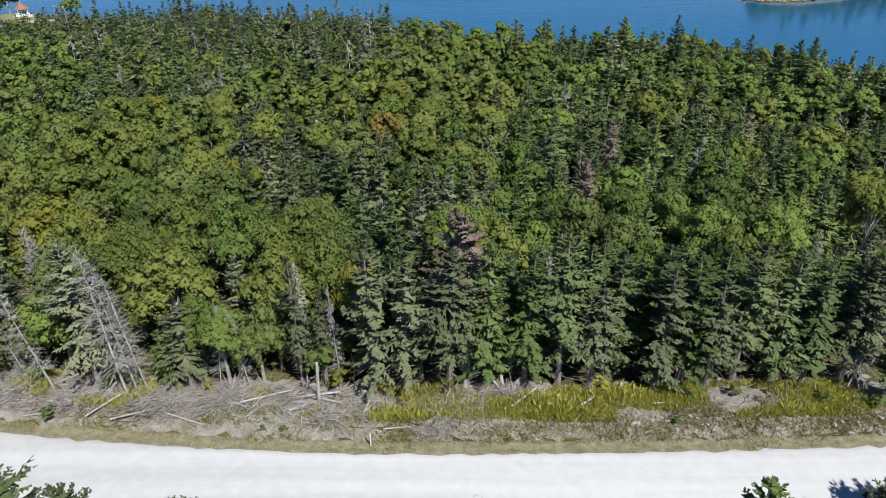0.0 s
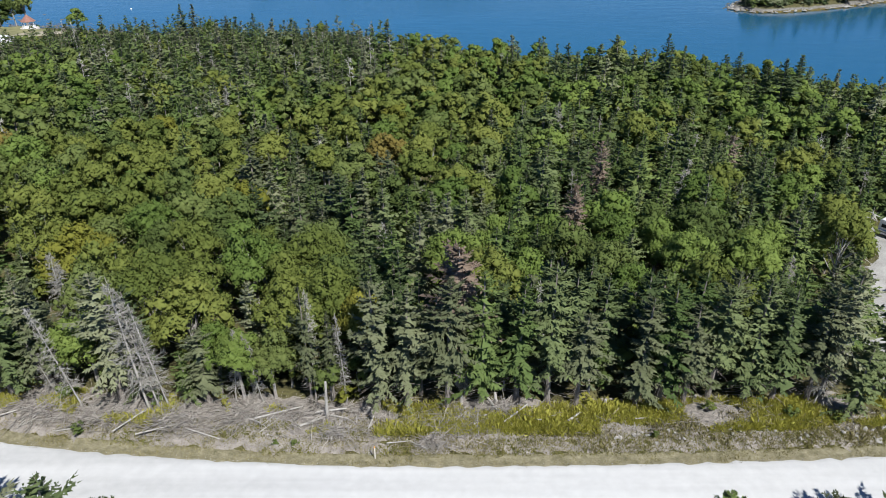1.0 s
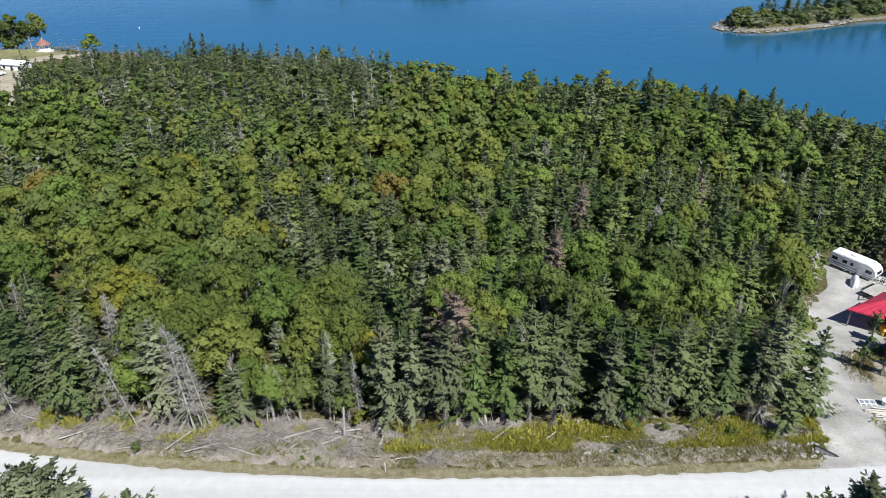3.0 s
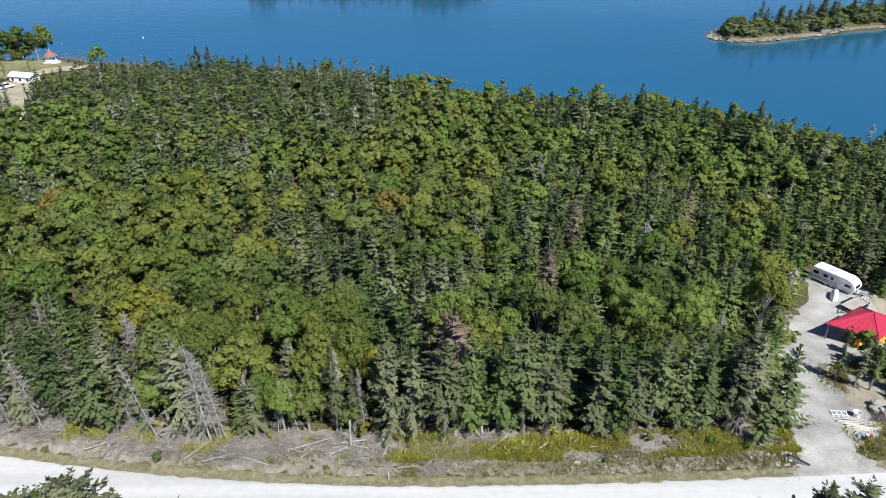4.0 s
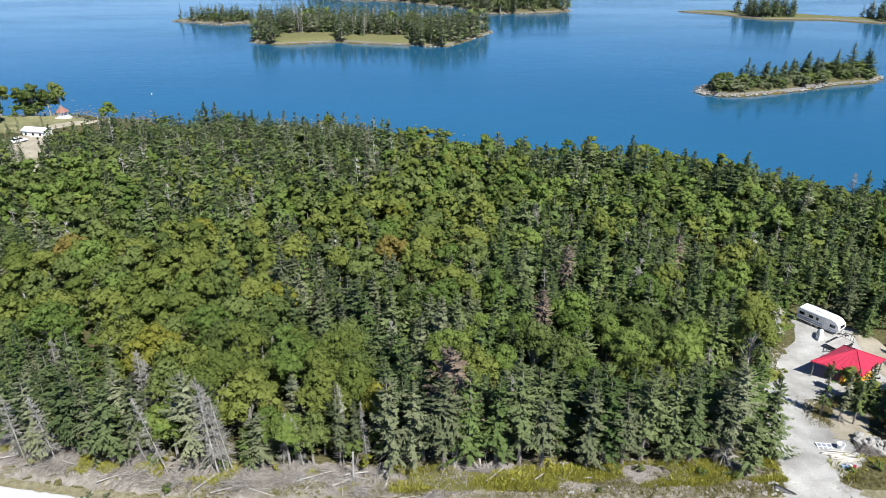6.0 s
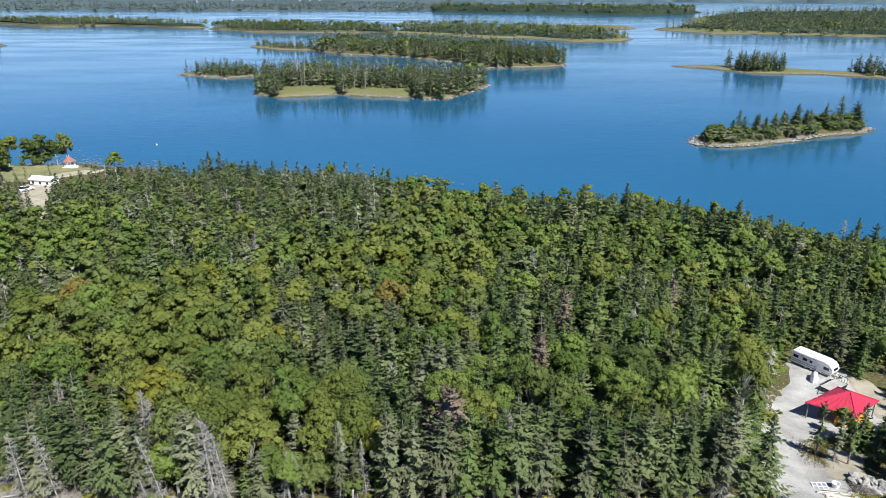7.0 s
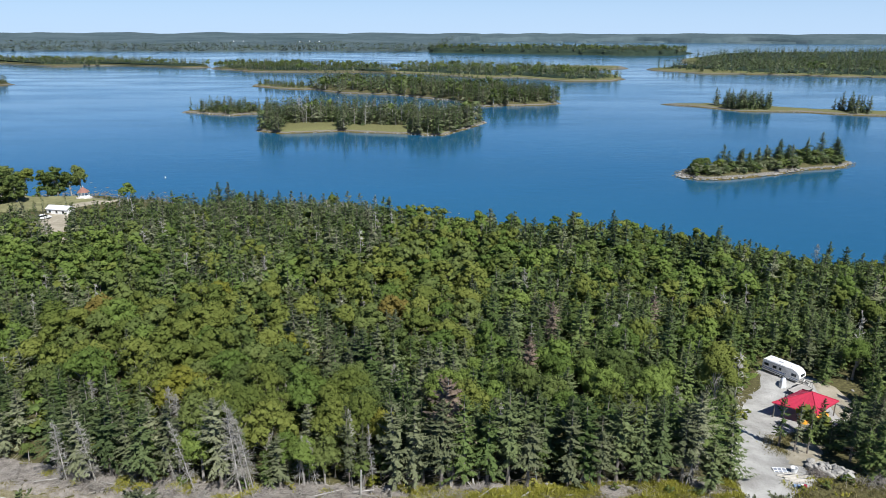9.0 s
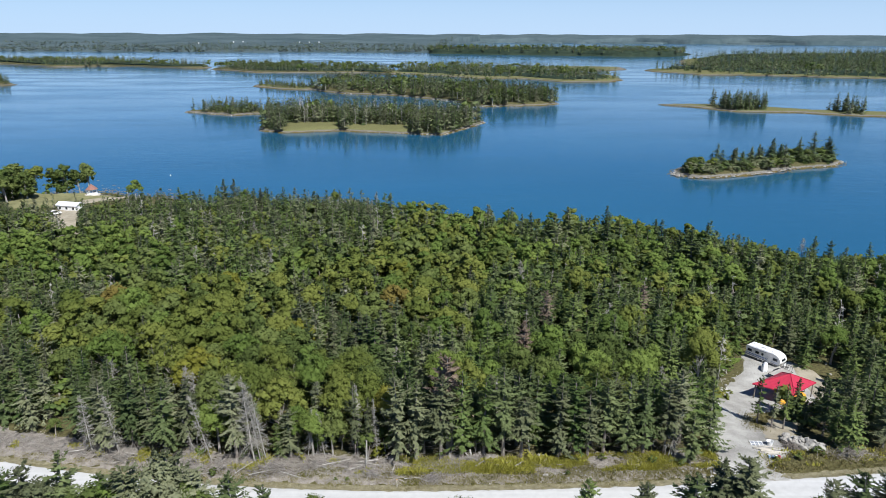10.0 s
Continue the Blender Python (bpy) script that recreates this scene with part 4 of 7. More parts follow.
EDGE_BEHIND = [
    ("spruce", -3.6, 42.6, 10.4, 1.0, M_SPRUCE), ("spruce", 2.0, 42.8, 11.0, 1.0, M_SPRUCE_GREY), ("spruce", 4.6, 43.0, 10.0, 1.1, M_SPRUCE), ("spruce", 7.2, 43.4, 10.6, 1.1, M_SPRUCE_GREY), ("spruce", 13.0, 43.6, 10.0, 1.2, M_SPRUCE),
    ("spruce", 10.6, 43.6, 10.6, 1.1, M_SPRUCE), ("spruce", 16.4, 43.6, 10.6, 1.1, M_SPRUCE), ("spruce", 20.6, 43.8, 10.6, 1.1, M_FIR), ("spruce", 23.2, 43.8, 10.8, 1.1, M_SPRUCE_GREY), ("spruce", 28.2, 43.4, 10.8, 1.2, M_FIR),
    ("spruce", 32.4, 43.6, 10.2, 1.1, M_FIR), ("spruce", 34.4, 46.4, 9.0, 1.1, M_FIR), ("maple", -6.4, 43.4, 10.0, 0.65, M_YELLOW), ("maple", -13.0, 45.4, 10.2, 1.0, M_MAPLE), ("maple", -20.4, 44.6, 10.0, 1.0, M_MAPLE), ("maple", -9.6, 46.0, 10.6, 0.9, M_MAPLE)]
YARD_TREES = [
    ("spruce", 46.3, 50.6, 8.0, 1.0, M_FIR), ("spruce", 47.6, 49.0, 7.6, 0.9, M_SPRUCE_GREY), ("spruce", 49.0, 48.4, 7.4, 0.9, M_FIR), ("spruce", 52.6, 52.4, 7.0, 1.1, M_SPRUCE), ("spruce", 54.9, 49.8, 8.6, 1.2, M_SPRUCE), ("spruce", 53.4, 46.2, 8.6, 1.1, M_SPRUCE), ("spruce", 56.9, 47.4, 9.6, 1.2, M_SPRUCE_GREY),
    ("spruce", 58.4, 50.6, 8.8, 1.2, M_SPRUCE), ("spruce", 62.8, 52.6, 9.4, 1.2, M_SPRUCE), ("spruce", 60.6, 47.6, 9.8, 1.2, M_SPRUCE), ("spruce", 65.0, 49.4, 9.6, 1.2, M_SPRUCE), ("spruce", 65.2, 73.2, 6.5, 1.2, M_FIR), ("maple", 70.5, 74.0, 8.0, 1.1, M_BIRCH),
]
TRACK_TREES = [    # thin ones beside the sandy track
    ("spruce", -112.6, 163.5, 9.6, 0.55, M_SPRUCE), ("spruce", -109.4, 161.0, 9.2, 0.5, M_SPRUCE), ("spruce", -115.5, 168.0, 9.4, 0.55, M_SPRUCE), ("spruce", -106.4, 157.0, 9.0, 0.5, M_SPRUCE_GREY), ("spruce", -124.6, 188.0, 7.0, 0.7, M_SPRUCE), ("spruce", -117.6, 189.0, 6.4, 0.8, M_SPRUCE),
]
SKYLINE_WEST = [    # tall ones against the water
    ("spruce", -11.7, 157.6, 12.2, 1.1, M_SPRUCE), ("spruce", 14.7, 140.6, 10.0, 0.9, M_SPRUCE), ("spruce", 63.2, 124.2, 13.0, 1.1, M_SPRUCE), ("spruce", 60.5, 125.5, 11.5, 1.1, M_SPRUCE),
]
SKYLINE_EAST = [
    ("spruce", 94.3, 126.0, 9.8, 0.8, M_SPRUCE), ("spruce", -66.7, 181.9, 11.6, 1.0, M_SPRUCE), ("spruce", -63.0, 181.0, 12.0, 1.1, M_SPRUCE_GREY),
    ("spruce", 97.3, 124, 9.2, 0.8, M_SPRUCE), ("spruce", 100.3, 122, 8.2, 0.9, M_SPRUCE), ("spruce", 110, 128, 8.2, 1.0, M_SPRUCE), ("spruce", 81.9, 140, 6.8, 0.8, M_SPRUCE), ("spruce", 70.7, 134, 10.9, 1.0, M_SPRUCE), ("spruce", 60.3, 138, 11.0, 1.0, M_SPRUCE),
]
SKYLINE_MIDDLE = [
    ("spruce", 49.7, 140, 11.6, 0.95, M_SPRUCE), ("spruce", 45.6, 140, 13.4, 1.0, M_SPRUCE), ("spruce", 36.1, 141, 12.4, 1.0, M_SPRUCE), ("spruce", 26.5, 143, 10.0, 1.0, M_SPRUCE), ("spruce", 20.5, 143, 11.0, 0.9, M_SPRUCE),
    ("spruce", -34.4, 165, 10.8, 1.0, M_SPRUCE), ("spruce", -45.8, 172, 11.0, 0.9, M_SPRUCE), ("spruce", -54.1, 178, 9.6, 1.0, M_SPRUCE_GREY), ("spruce", -78, 188, 6.0, 1.0, M_SPRUCE),
    ("spruce", 23.5, 139.0, 10.5, 0.9, M_SPRUCE), ("spruce", 31.5, 138.0, 10.8, 1.2, M_SPRUCE), ("spruce", 40.5, 136.0, 11.0, 1.1, M_SPRUCE), ("spruce", 45.0, 135.0, 12.0, 1.0, M_SPRUCE),
]
EDGE_SNAGS = [(-23.0, 39.4, 12.2, 0.8, (-2, -6)), (-22.3, 39.6, 11.0, 0.7, (-3, -8)), (-21.6, 39.8, 9.6, 0.75, (-2, -10)), (-28.6, 40.0, 9.8, 0.6, (-2, -13)), (-30.8, 40.8, 5.4, 0.7, (-2, -15)),
         (-10.2, 41.2, 10.6, 0.6, (0, 0)), (-7.6, 41.0, 9.0, 0.45, (3, -3)), (-16.4, 40.2, 7.4, 0.6, (0, 6)), (-14.2, 40.2, 7.0, 0.6, (0, -8)), (1.8, 40.6, 6.0, 0.8, (0, 3))]
WOOD_SNAGS = [
         (29.8, 40.2, 8.0, 0.9, (0, 10)), (31.5, 80.0, 7.4, 1.5, (0, 0)), (7.4, 44.6, 9.8, 0.6, (0, 2)), (19.0, 106.1, 8.6, 1.0, (0, 0)), (-37.8, 117.3, 8.2, 0.9, (0, 0)),
         (-40.8, 41.4, 9.0, 0.8, (0, -6)), (-44.5, 42.0, 8.6, 0.9, (0, -5)), (93.0, 128.5, 8.4, 1.1, (0, 0)), (15.3, 67.4, 5.0, 0.9, (0, 0))]

count = 0
for kind, x, y, h, sp, leaf in EDGE_WEST + EDGE_EAST + EDGE_BEHIND + YARD_TREES + TRACK_TREES + SKYLINE_WEST + SKYLINE_EAST + SKYLINE_MIDDLE:
    claim(x, y, 0.75 if kind == "spruce" else 1.1)
    count += 1
    if kind == "spruce":
        grey = leaf is M_SPRUCE_GREY
        plant("spruce_tree", "spruce_front" if y < 47 else "spruce_thin" if (45 < x < 50 and y < 54) or x < -104 else "spruce", count, x, y, h, M_BARK, leaf, GREY_LABEL if grey else SPRUCE_LABEL, "spruce", "spruces", spread=sp * (1.4 if y > 120 and x > -100 else 1.0))
    else:
        nm, lab = ("birch_tree", BIRCH_LABEL) if leaf is M_BIRCH else ("maple_tree", MAPLE_LABEL)
        if leaf is M_YELLOW:
            lab = "slim hardwood tree with yellow autumn leaves"
        plant(nm, "maple", count, x, y, h, M_BIRCHBARK, leaf, lab, "hardwood tree", "hardwoods", spread=sp)
for k, (x, y, h, sp, lean) in enumerate(EDGE_SNAGS + WOOD_SNAGS):
    claim(x, y, 0.5)
    plant("dead_tree", "snag", k, x, y, h, M_DEADWOOD, M_LICHENTWIG, SNAG_LABEL, "dead tree", "dead trees", rz=0, lean=lean, spread=sp)
for x, y, h, sp, k in ((1.5, 42.6, 13.0, 1.15, 1), (14.0, 62.4, 11.4, 0.8, 2), (20.6, 81.0, 10.4, 0.8, 3), (41.5, 91.0, 8.0, 1.0, 5)):
    claim(x, y, 1.2)
    plant("dead_tree", "rusty", k, x, y, h, M_DEADWOOD, M_DEADNEEDLE, "dead spruce with rust-brown and grey needles", "dead tree", "dead trees", spread=sp)

for k, x in enumerate((-52, -47.5, -41.5, -38, -35.5, -31.4, -27.2, -25.8, -19.6, -18.2, -15.4, -12.4, -8.9, -6.8, 5.2, 12.0, 28.8)):
    y = float(road_far(x)) + RNG.uniform(6.6, 8.4)
    claim(x, y, 0.9)
    plant("bush", "maple_mid", k, x, y, RNG.uniform(2.6, 5.2), M_BIRCHBARK, (M_SHRUB, M_BIRCH, M_MAPLE)[k % 3], "leafy green shrub at the foot of the wood", "bush", "shrubs at the wood's edge", spread=1.15)

# the rest of the wood, over the whole point of land; it gets lower towards the shore
LINE_X = [-170, -112, -96, -80, -62, -43, -27, -10, 5, 19, 33, 49, 62, 71, 82, 92, 150]
LINE_Y = [140, 142, 152, 158, 162, 158, 157, 148, 141, 135, 133, 137, 131, 120, 113, 100, 92]
rest = []
UNDER = np.random.default_rng(17)
tries = 24000
tx, ty = RNG.uniform(-190, 150, tries), RNG.uniform(40, 232, tries)
ok = (ty > road_far(tx) + np.where(tx > 52, 4.4, 6.2) + 0.8 * wave(tx, ty, 11, 31)) & (ty < shore(tx) - 3) & (np.abs(tx + 0.01 * ty) < 14 + 0.70 * (ty + 40))
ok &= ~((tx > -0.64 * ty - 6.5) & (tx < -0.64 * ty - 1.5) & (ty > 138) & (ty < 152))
ok &= ~inside(YARD, tx, ty) & ~inside(LAWN, tx, ty) & ~inside(TRACK, tx, ty) & ~inside(CLEAR, tx, ty)
hard = np.zeros(tries, bool)
for z in HARD_ZONES:
    hard |= inside(z, tx + 2.5 * wave(tx, ty, 14, 32), ty + 2.5 * wave(tx, ty, 14, 33))
green = np.zeros(tries, bool)
for z in GREEN_ZONES:
    green |= inside(z, tx + 2.5 * wave(tx, ty, 14, 34), ty + 2.5 * wave(tx, ty, 14, 35))
clump = wave(tx, ty, 30, 36)
needle = np.zeros(tries, bool)
for z in SPRUCE_ZONES:
    needle |= inside(z, tx + 2.5 * wave(tx, ty, 14, 37), ty + 2.5 * wave(tx, ty, 14, 38))
past = ty - np.interp(tx, LINE_X, LINE_Y)
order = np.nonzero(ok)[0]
NUMBER = {}
for i in order:
    x, y = tx[i], ty[i]
    u, v, w, q = RNG.uniform(0, 1, 4)
    p_hard = 0.94 if hard[i] and not needle[i] else 0.84 if green[i] else 0.10 if needle[i] else (0.20 + 0.30 * (clump[i] > 0.15) if x < 10 else 0.20 + 0.32 * (clump[i] > 0.1))
    if past[i] > -12:
        p_hard = p_hard * 0.5 if x < -15 else max(p_hard, 0.58)
    if y < road_far(x) + 12 and x > -8:
        p_hard *= 0.12
    if 46 < x < 70 and y < 60:
        p_hard = 0.0
    if x > 62 and y < 118:
        p_hard *= 0.45
    is_hard = u < p_hard
    rad = (2.5 if is_hard else 1.45) * (1.0 + 0.0010 * (y - 40)) * (0.8 + 0.4 * v)
    if past[i] > 6:
        rad *= 0.8
    if not free(x, y, rad * 0.76):
        continue
    claim(x, y, rad * 0.76)
    z = float(ground(x, y))
    tall = 1.0 + 0.24 * float(smooth01(105 - y, 0, 60)) * float(smooth01(62 - x, 0, 16))
    limit = ((8.3 if x < -15 else 7.2) - 0.26 * past[i] - z) * (0.78 + 0.32 * v) if past[i] > -4 else 99
    if past[i] > -4 and q > 0.82 and x < 78:
        limit += 3.2
    if is_hard:
        h = min((7.6 + 1.8 * v) * tall * (0.95 if green[i] else 1.0), limit)
        h = max(h, 1.3)
        leaf = 4 if (green[i] and w < 0.75) or w < (0.18 if x < 10 else 0.36) else 5 if w > 0.998 and y < 110 else 6 if w > 0.987 and y < 110 else 9 if w > 0.78 else 3
        if leaf in (5, 6) and x > 10:
            leaf = 4
        wide = (0.95 + 0.25 * u / p_hard) * min(1.6, (8.0 / h) ** 0.5)
        nm = "birch_tree" if leaf == 4 else "maple_tree"
        NUMBER[nm] = NUMBER.get(nm, 0) + (y < 96)
        if y < 96 and NUMBER[nm] < 285:
            lab = {3: MAPLE_LABEL, 9: "hardwood tree with a rounded dark green crown", 4: BIRCH_LABEL, 5: "hardwood tree turning rusty orange", 6: "hardwood tree with yellow autumn leaves"}[leaf]
            plant(nm, "maple" if y < 64 else "maple_mid", int(w * 1000), x, y, h, M_BIRCHBARK, LEAVES[leaf], lab, "hardwood tree", "hardwoods", spread=wide)
            continue
        lod = "maple_mid" if y < 100 else "maple_low"
        rest.append((lod, int(w * 1000), x, y, z, h, wide * 1.08, w * 40, 0, 3 + leaf, v))
        continue
    h = min((6.0 + 3.6 * v ** 1.6) * tall + (1.4 if past[i] > -20 else 0), limit)
    h = max(h, 1.5)
    if 48 < x < 67 and 48.5 < y < 60:
        h = min(h, 4.6)
    if w > 0.95 and h > 5:
        rest.append(("snag" if y < 62 else "snag_low", int(v * 1000), x, y, z, h * 0.95, 1.0, w * 900, 2, 3 + 7, v))
        continue
    leaf = 2 if w < (0.26 if x < 8 else 0.08) else 1 if w < 0.52 else 0
    nm = ("spruce_tree", "fir_tree", "old_spruce_tree")[leaf]
    NUMBER[nm] = NUMBER.get(nm, 0) + (y < 96)
    if y < 96 and NUMBER[nm] < 250:
        lab = (SPRUCE_LABEL, "fresh green fir tree with dense needled boughs", GREY_LABEL)[leaf]
        plant(nm, "spruce" if y < 64 else "spruce_mid", int(w * 1000), x, y, h, M_BARK, LEAVES[leaf], lab, "fir" if leaf == 1 else "spruce", "firs" if leaf == 1 else "spruces", spread=0.95 + 0.4 * q)
        continue
    lod = "spruce_mid" if y < 100 else "spruce_low"
    rest.append((lod, int(w * 1000), x, y, z, h, (0.85 + 0.6 * q) * min(1.5, (8.0 / h) ** 0.4), w * 900, 0, 3 + leaf, v))
# young growth that closes the gaps below the crowns
brake = []
for i in range(0, tries, 4):
    x, y = tx[i], ty[i]
    if not ok[i] or y < road_far(x) + 9.5 or past[i] > 4:
        continue
    u, v, w = UNDER.uniform(0, 1, 3)
    leaf = (3, 9, 4)[int(w * 3)] if hard[i] or green[i] or w < 0.3 else (0, 1, 9)[int(w * 3)]
    brake.append(("brake", int(u * 100), x, y, float(ground(x, y)), (2.4 + 2.4 * v) * (1.0 + 0.35 * float(smooth01(y, 80, 120))), 1.4, u * 90, 0, 3 + leaf, v))
grow(brake, None, "undergrowth", "young green growth below the trees of the wood", "undergrowth", BARKS + LEAVES)
grow(rest, None, "woodland", "mixed coastal wood of spruce, maple and dead trees", "woodland", BARKS + LEAVES)

# trees on the camera's side of the road
NEAR_WEST = [("maple", -42.5, 22.2, 10.4, 1.0, M_SPRUCE_GREY), ("maple", -39.4, 22.0, 10.4, 0.9, M_SPRUCE_GREY), ("maple", -28.2, 22.4, 12.4, 0.95, M_SPRUCE_GREY), ("maple", -25.4, 22.2, 10.8, 1.1, M_SHRUB), ("spruce", -37.8, 23.0, 12.8, 1.22, M_SPRUCE), ("spruce", -41.2, 22.6, 11.4, 1.40, M_SPRUCE_GREY), ("maple", -33.6, 22.4, 10.6, 1.40, M_BIRCH), ("spruce", -27.1, 23.0, 12.8, 1.66, M_SPRUCE_GREY), ("spruce", -31.4, 23.0, 11.6, 1.59, M_SPRUCE_GREY),
        ("spruce", -24.2, 22.4, 11.0, 1.59, M_SPRUCE_GREY), ("spruce", -21.2, 23.0, 10.3, 1.22, M_SPRUCE), ("spruce", -17.9, 23.0, 9.0, 1.05, M_SPRUCE), ("maple", -12.8, 22.6, 8.6, 0.78, M_SHRUB), ("maple", 2.5, 22.4, 8.0, 1.05, M_MAPLE)]
NEAR_EAST = [
        ("spruce", 15.2, 23.0, 9.2, 1.40, M_FIR), ("spruce", 21.5, 23.0, 8.6, 1.59, M_SPRUCE_GREY), ("spruce", 28.7, 23.0, 11.1, 1.59, M_SPRUCE_GREY), ("spruce", 31.4, 23.0, 11.7, 1.66, M_SPRUCE_GREY), ("spruce", 26.0, 22.4, 10.2, 1.59, M_SPRUCE),
        ("spruce", 40.5, 23.0, 9.2, 1.22, M_SPRUCE_GREY), ("spruce", 43.6, 22.6, 10.4, 1.59, M_SPRUCE), ("maple", -45.5, 24.6, 9.0, 1.17, M_BIRCH), ("spruce", -48.5, 25.0, 10.5, 1.30, M_SPRUCE), ("maple", -36.0, 21.6, 10.4, 1.17, M_SHRUB), ("maple", -29.4, 21.8, 9.8, 1.10, M_SHRUB), ("spruce", -34.6, 24.2, 9.8, 1.17, M_FIR), ("spruce", -44.0, 22.8, 11.6, 1.17, M_FIR), ("maple", -24.0, 21.4, 9.4, 1.04, M_SHRUB), ("maple", 25.0, 21.6, 8.6, 1.04, M_SHRUB), ("spruce", 46.5, 23.4, 9.8, 1.30, M_SPRUCE_GREY), ("maple", 38.4, 21.8, 8.2, 1.04, M_SHRUB), ("spruce", 19.6, 20.6, 7.6, 1.40, M_SPRUCE)]
for kind, x, y, h, sp, leaf in NEAR_WEST + NEAR_EAST:
    claim(x, y, 1.2)
    count += 1
    if kind == "spruce":
        plant("spruce_tree", "spruce_front", count, x, y, h, M_BARK, leaf, GREY_LABEL if leaf is M_SPRUCE_GREY else SPRUCE_LABEL, "spruce", "spruces", spread=sp)
    else:
        plant("birch_tree" if leaf is M_BIRCH else "maple_tree", "maple", count, x, y, h, M_BIRCHBARK, leaf, BIRCH_LABEL if leaf is M_BIRCH else MAPLE_LABEL, "hardwood tree", "hardwoods", spread=sp)
near_rest = []
for i in range(420):
    x, y = RNG.uniform(-75, 75), RNG.uniform(-70, 24.5)
    u, v = RNG.uniform(0, 1, 2)
    if y > road_far(x) - 11.5 or not free(x, y, 1.5):
        continue
    claim(x, y, 1.5)
    near_rest.append(("spruce_far", int(u * 1000), x, y, float(ground(x, y)), 5.0 + 1.5 * v, 1.1, u * 900, 0, 3 + int(u * 3), v))
grow(near_rest, None, "woodland", "young spruce wood beside the road", "woodland", BARKS + LEAVES)


# ---- woods on the islands and far shores ----
def wood_on(outline, spacing, far, margin, hmin, hmax, hardness, seed, level, ban=None, name="island_wood", label="spruce and birch wood on an island"):
    p = np.array(outline, float)
    c = p.mean(0)
    q = dense(outline, 80)
    lo, hi = p.min(0), p.max(0)
    g = np.random.default_rng(seed)
    nx, ny = max(2, int((hi[0] - lo[0]) / spacing)), max(2, int((hi[1] - lo[1]) / spacing))
    X, Y = np.meshgrid(np.linspace(lo[0], hi[0], nx), np.linspace(lo[1], hi[1], ny))
    X, Y = X.ravel() + g.normal(0, spacing * 0.35, nx * ny), Y.ravel() + g.normal(0, spacing * 0.35, nx * ny)
    keep = inside(p, X, Y)
    edge = np.sqrt(((X[:, None] - q[None, :, 0]) ** 2 + (Y[:, None] - q[None, :, 1]) ** 2).min(1))
    keep &= edge > margin * g.uniform(0.8, 1.3, len(X))
    if ban is not None:
        keep &= ~ban(X, Y)
    X, Y = X[keep], Y[keep]
    green = wave(X, Y, spacing * 9, seed) > 1 - 2 * hardness
    items = []
    for x, y, gr in zip(X, Y, green):
        u, v = g.uniform(0, 1, 2)
        if name == "island_wood" and level < 2 and v > 0.93:
            items.append(("snag_low", int(u * 999), x, y, WATER + level, hmin + (hmax - hmin) * u * 0.8, 1.0, u * 90, 2, 3 + 7, v))
        elif gr or u < hardness * 0.3:
            items.append(("maple" + far, int(u * 999), x, y, WATER + level, hmin + (hmax - hmin) * 0.6 * v, 1.0 + 0.3 * v, u * 90, 1, 3 + (9 if u < 0.35 else 0 if u < 0.7 else 1), v))
        else:
            items.append(("spruce" + far, int(u * 999), x, y, WATER + level, hmin + (hmax - hmin) * v, 0.95 + 0.35 * u, u * 900, 0, 3 + (2 if u > (0.8 if far == "_dot" else 0.62) else 0), v))
    return grow(items, None, name, label, "woodland", BARKS + LEAVES)


def ban2(x, y):
    return ((x > -92) & (x < -60) & (y < 424)) | ((x > -54) & (x < -14) & (y < 414))


def ban5(x, y):
    a = (x > 238) & (x < 272) & (y < 560)
    b = (x > 317) & (x < 334)
    return ~(a | b | (x > 360))


wood_on(ISL2, 3.7, "_far", 1.5, 9, 14.5, 0.04, 51, 1.9, lambda x, y: ban2(x, y) | (y > 448))
wood_on(ISL2, 5.0, "_dot", 1.5, 9, 14.5, 0.04, 63, 1.9, lambda x, y: y < 446)
wood_on(ISL2B, 3.0, "_far", 3, 4, 11, 0.05, 52, 1.5, None, "islet_wood", "small spruces on a rocky islet")
wood_on(ISL3, 5.0, "_far", 2, 9, 15.5, 0.16, 53, 2.5, lambda x, y: y > 650)
wood_on(ISL3, 6.4, "_dot", 2, 9, 15.5, 0.16, 64, 2.5, lambda x, y: y < 650)
wood_on(ISL3T, 4.0, "_far", 7, 4, 8, 0.1, 54, 1.3, None, "islet_wood", "small spruces on a low spit")
wood_on(ISL4A, 8.0, "_dot", 5, 8, 13, 0.2, 55, 2.3)
wood_on(ISL4B, 9.5, "_dot", 9, 8, 15, 0.22, 56, 2.3)
wood_on(LEFTLAND, 10, "_dot", 6, 8, 13, 0.12, 57, 2.6, lambda x, y: (x < -900) | (y > 1460), "far_wood", "distant mixed wood along the shore")
wood_on(LEFTPOINT, 7, "_far", 6, 8, 13, 0.3, 58, 2.3, None, "far_wood", "mixed wood on a point of land")
wood_on(ISL5, 4.0, "_far", 4, 9, 15, -0.4, 59, 1.1, ban5, "islet_wood", "clumps of spruce on a low grassy island")
wood_on(RIGHTLAND, 14, "_dot", 18, 11, 18, 0.03, 60, 2.6, lambda x, y: y - 0.15 * x > 1250, "far_wood", "distant dark spruce wood along the shore")
wood_on(RIGHTLAND, 32, "_dot", 26, 15, 21, 0.0, 62, 4.6, lambda x, y: y - 0.15 * x < 1250, "far_wood", "distant dark spruce wood along the shore")
wood_on(CAPE, 18, "_dot", 14, 12, 20, 0.2, 61, 9.0, lambda x, y: y > 2330, "far_wood", "distant wood on a cape")


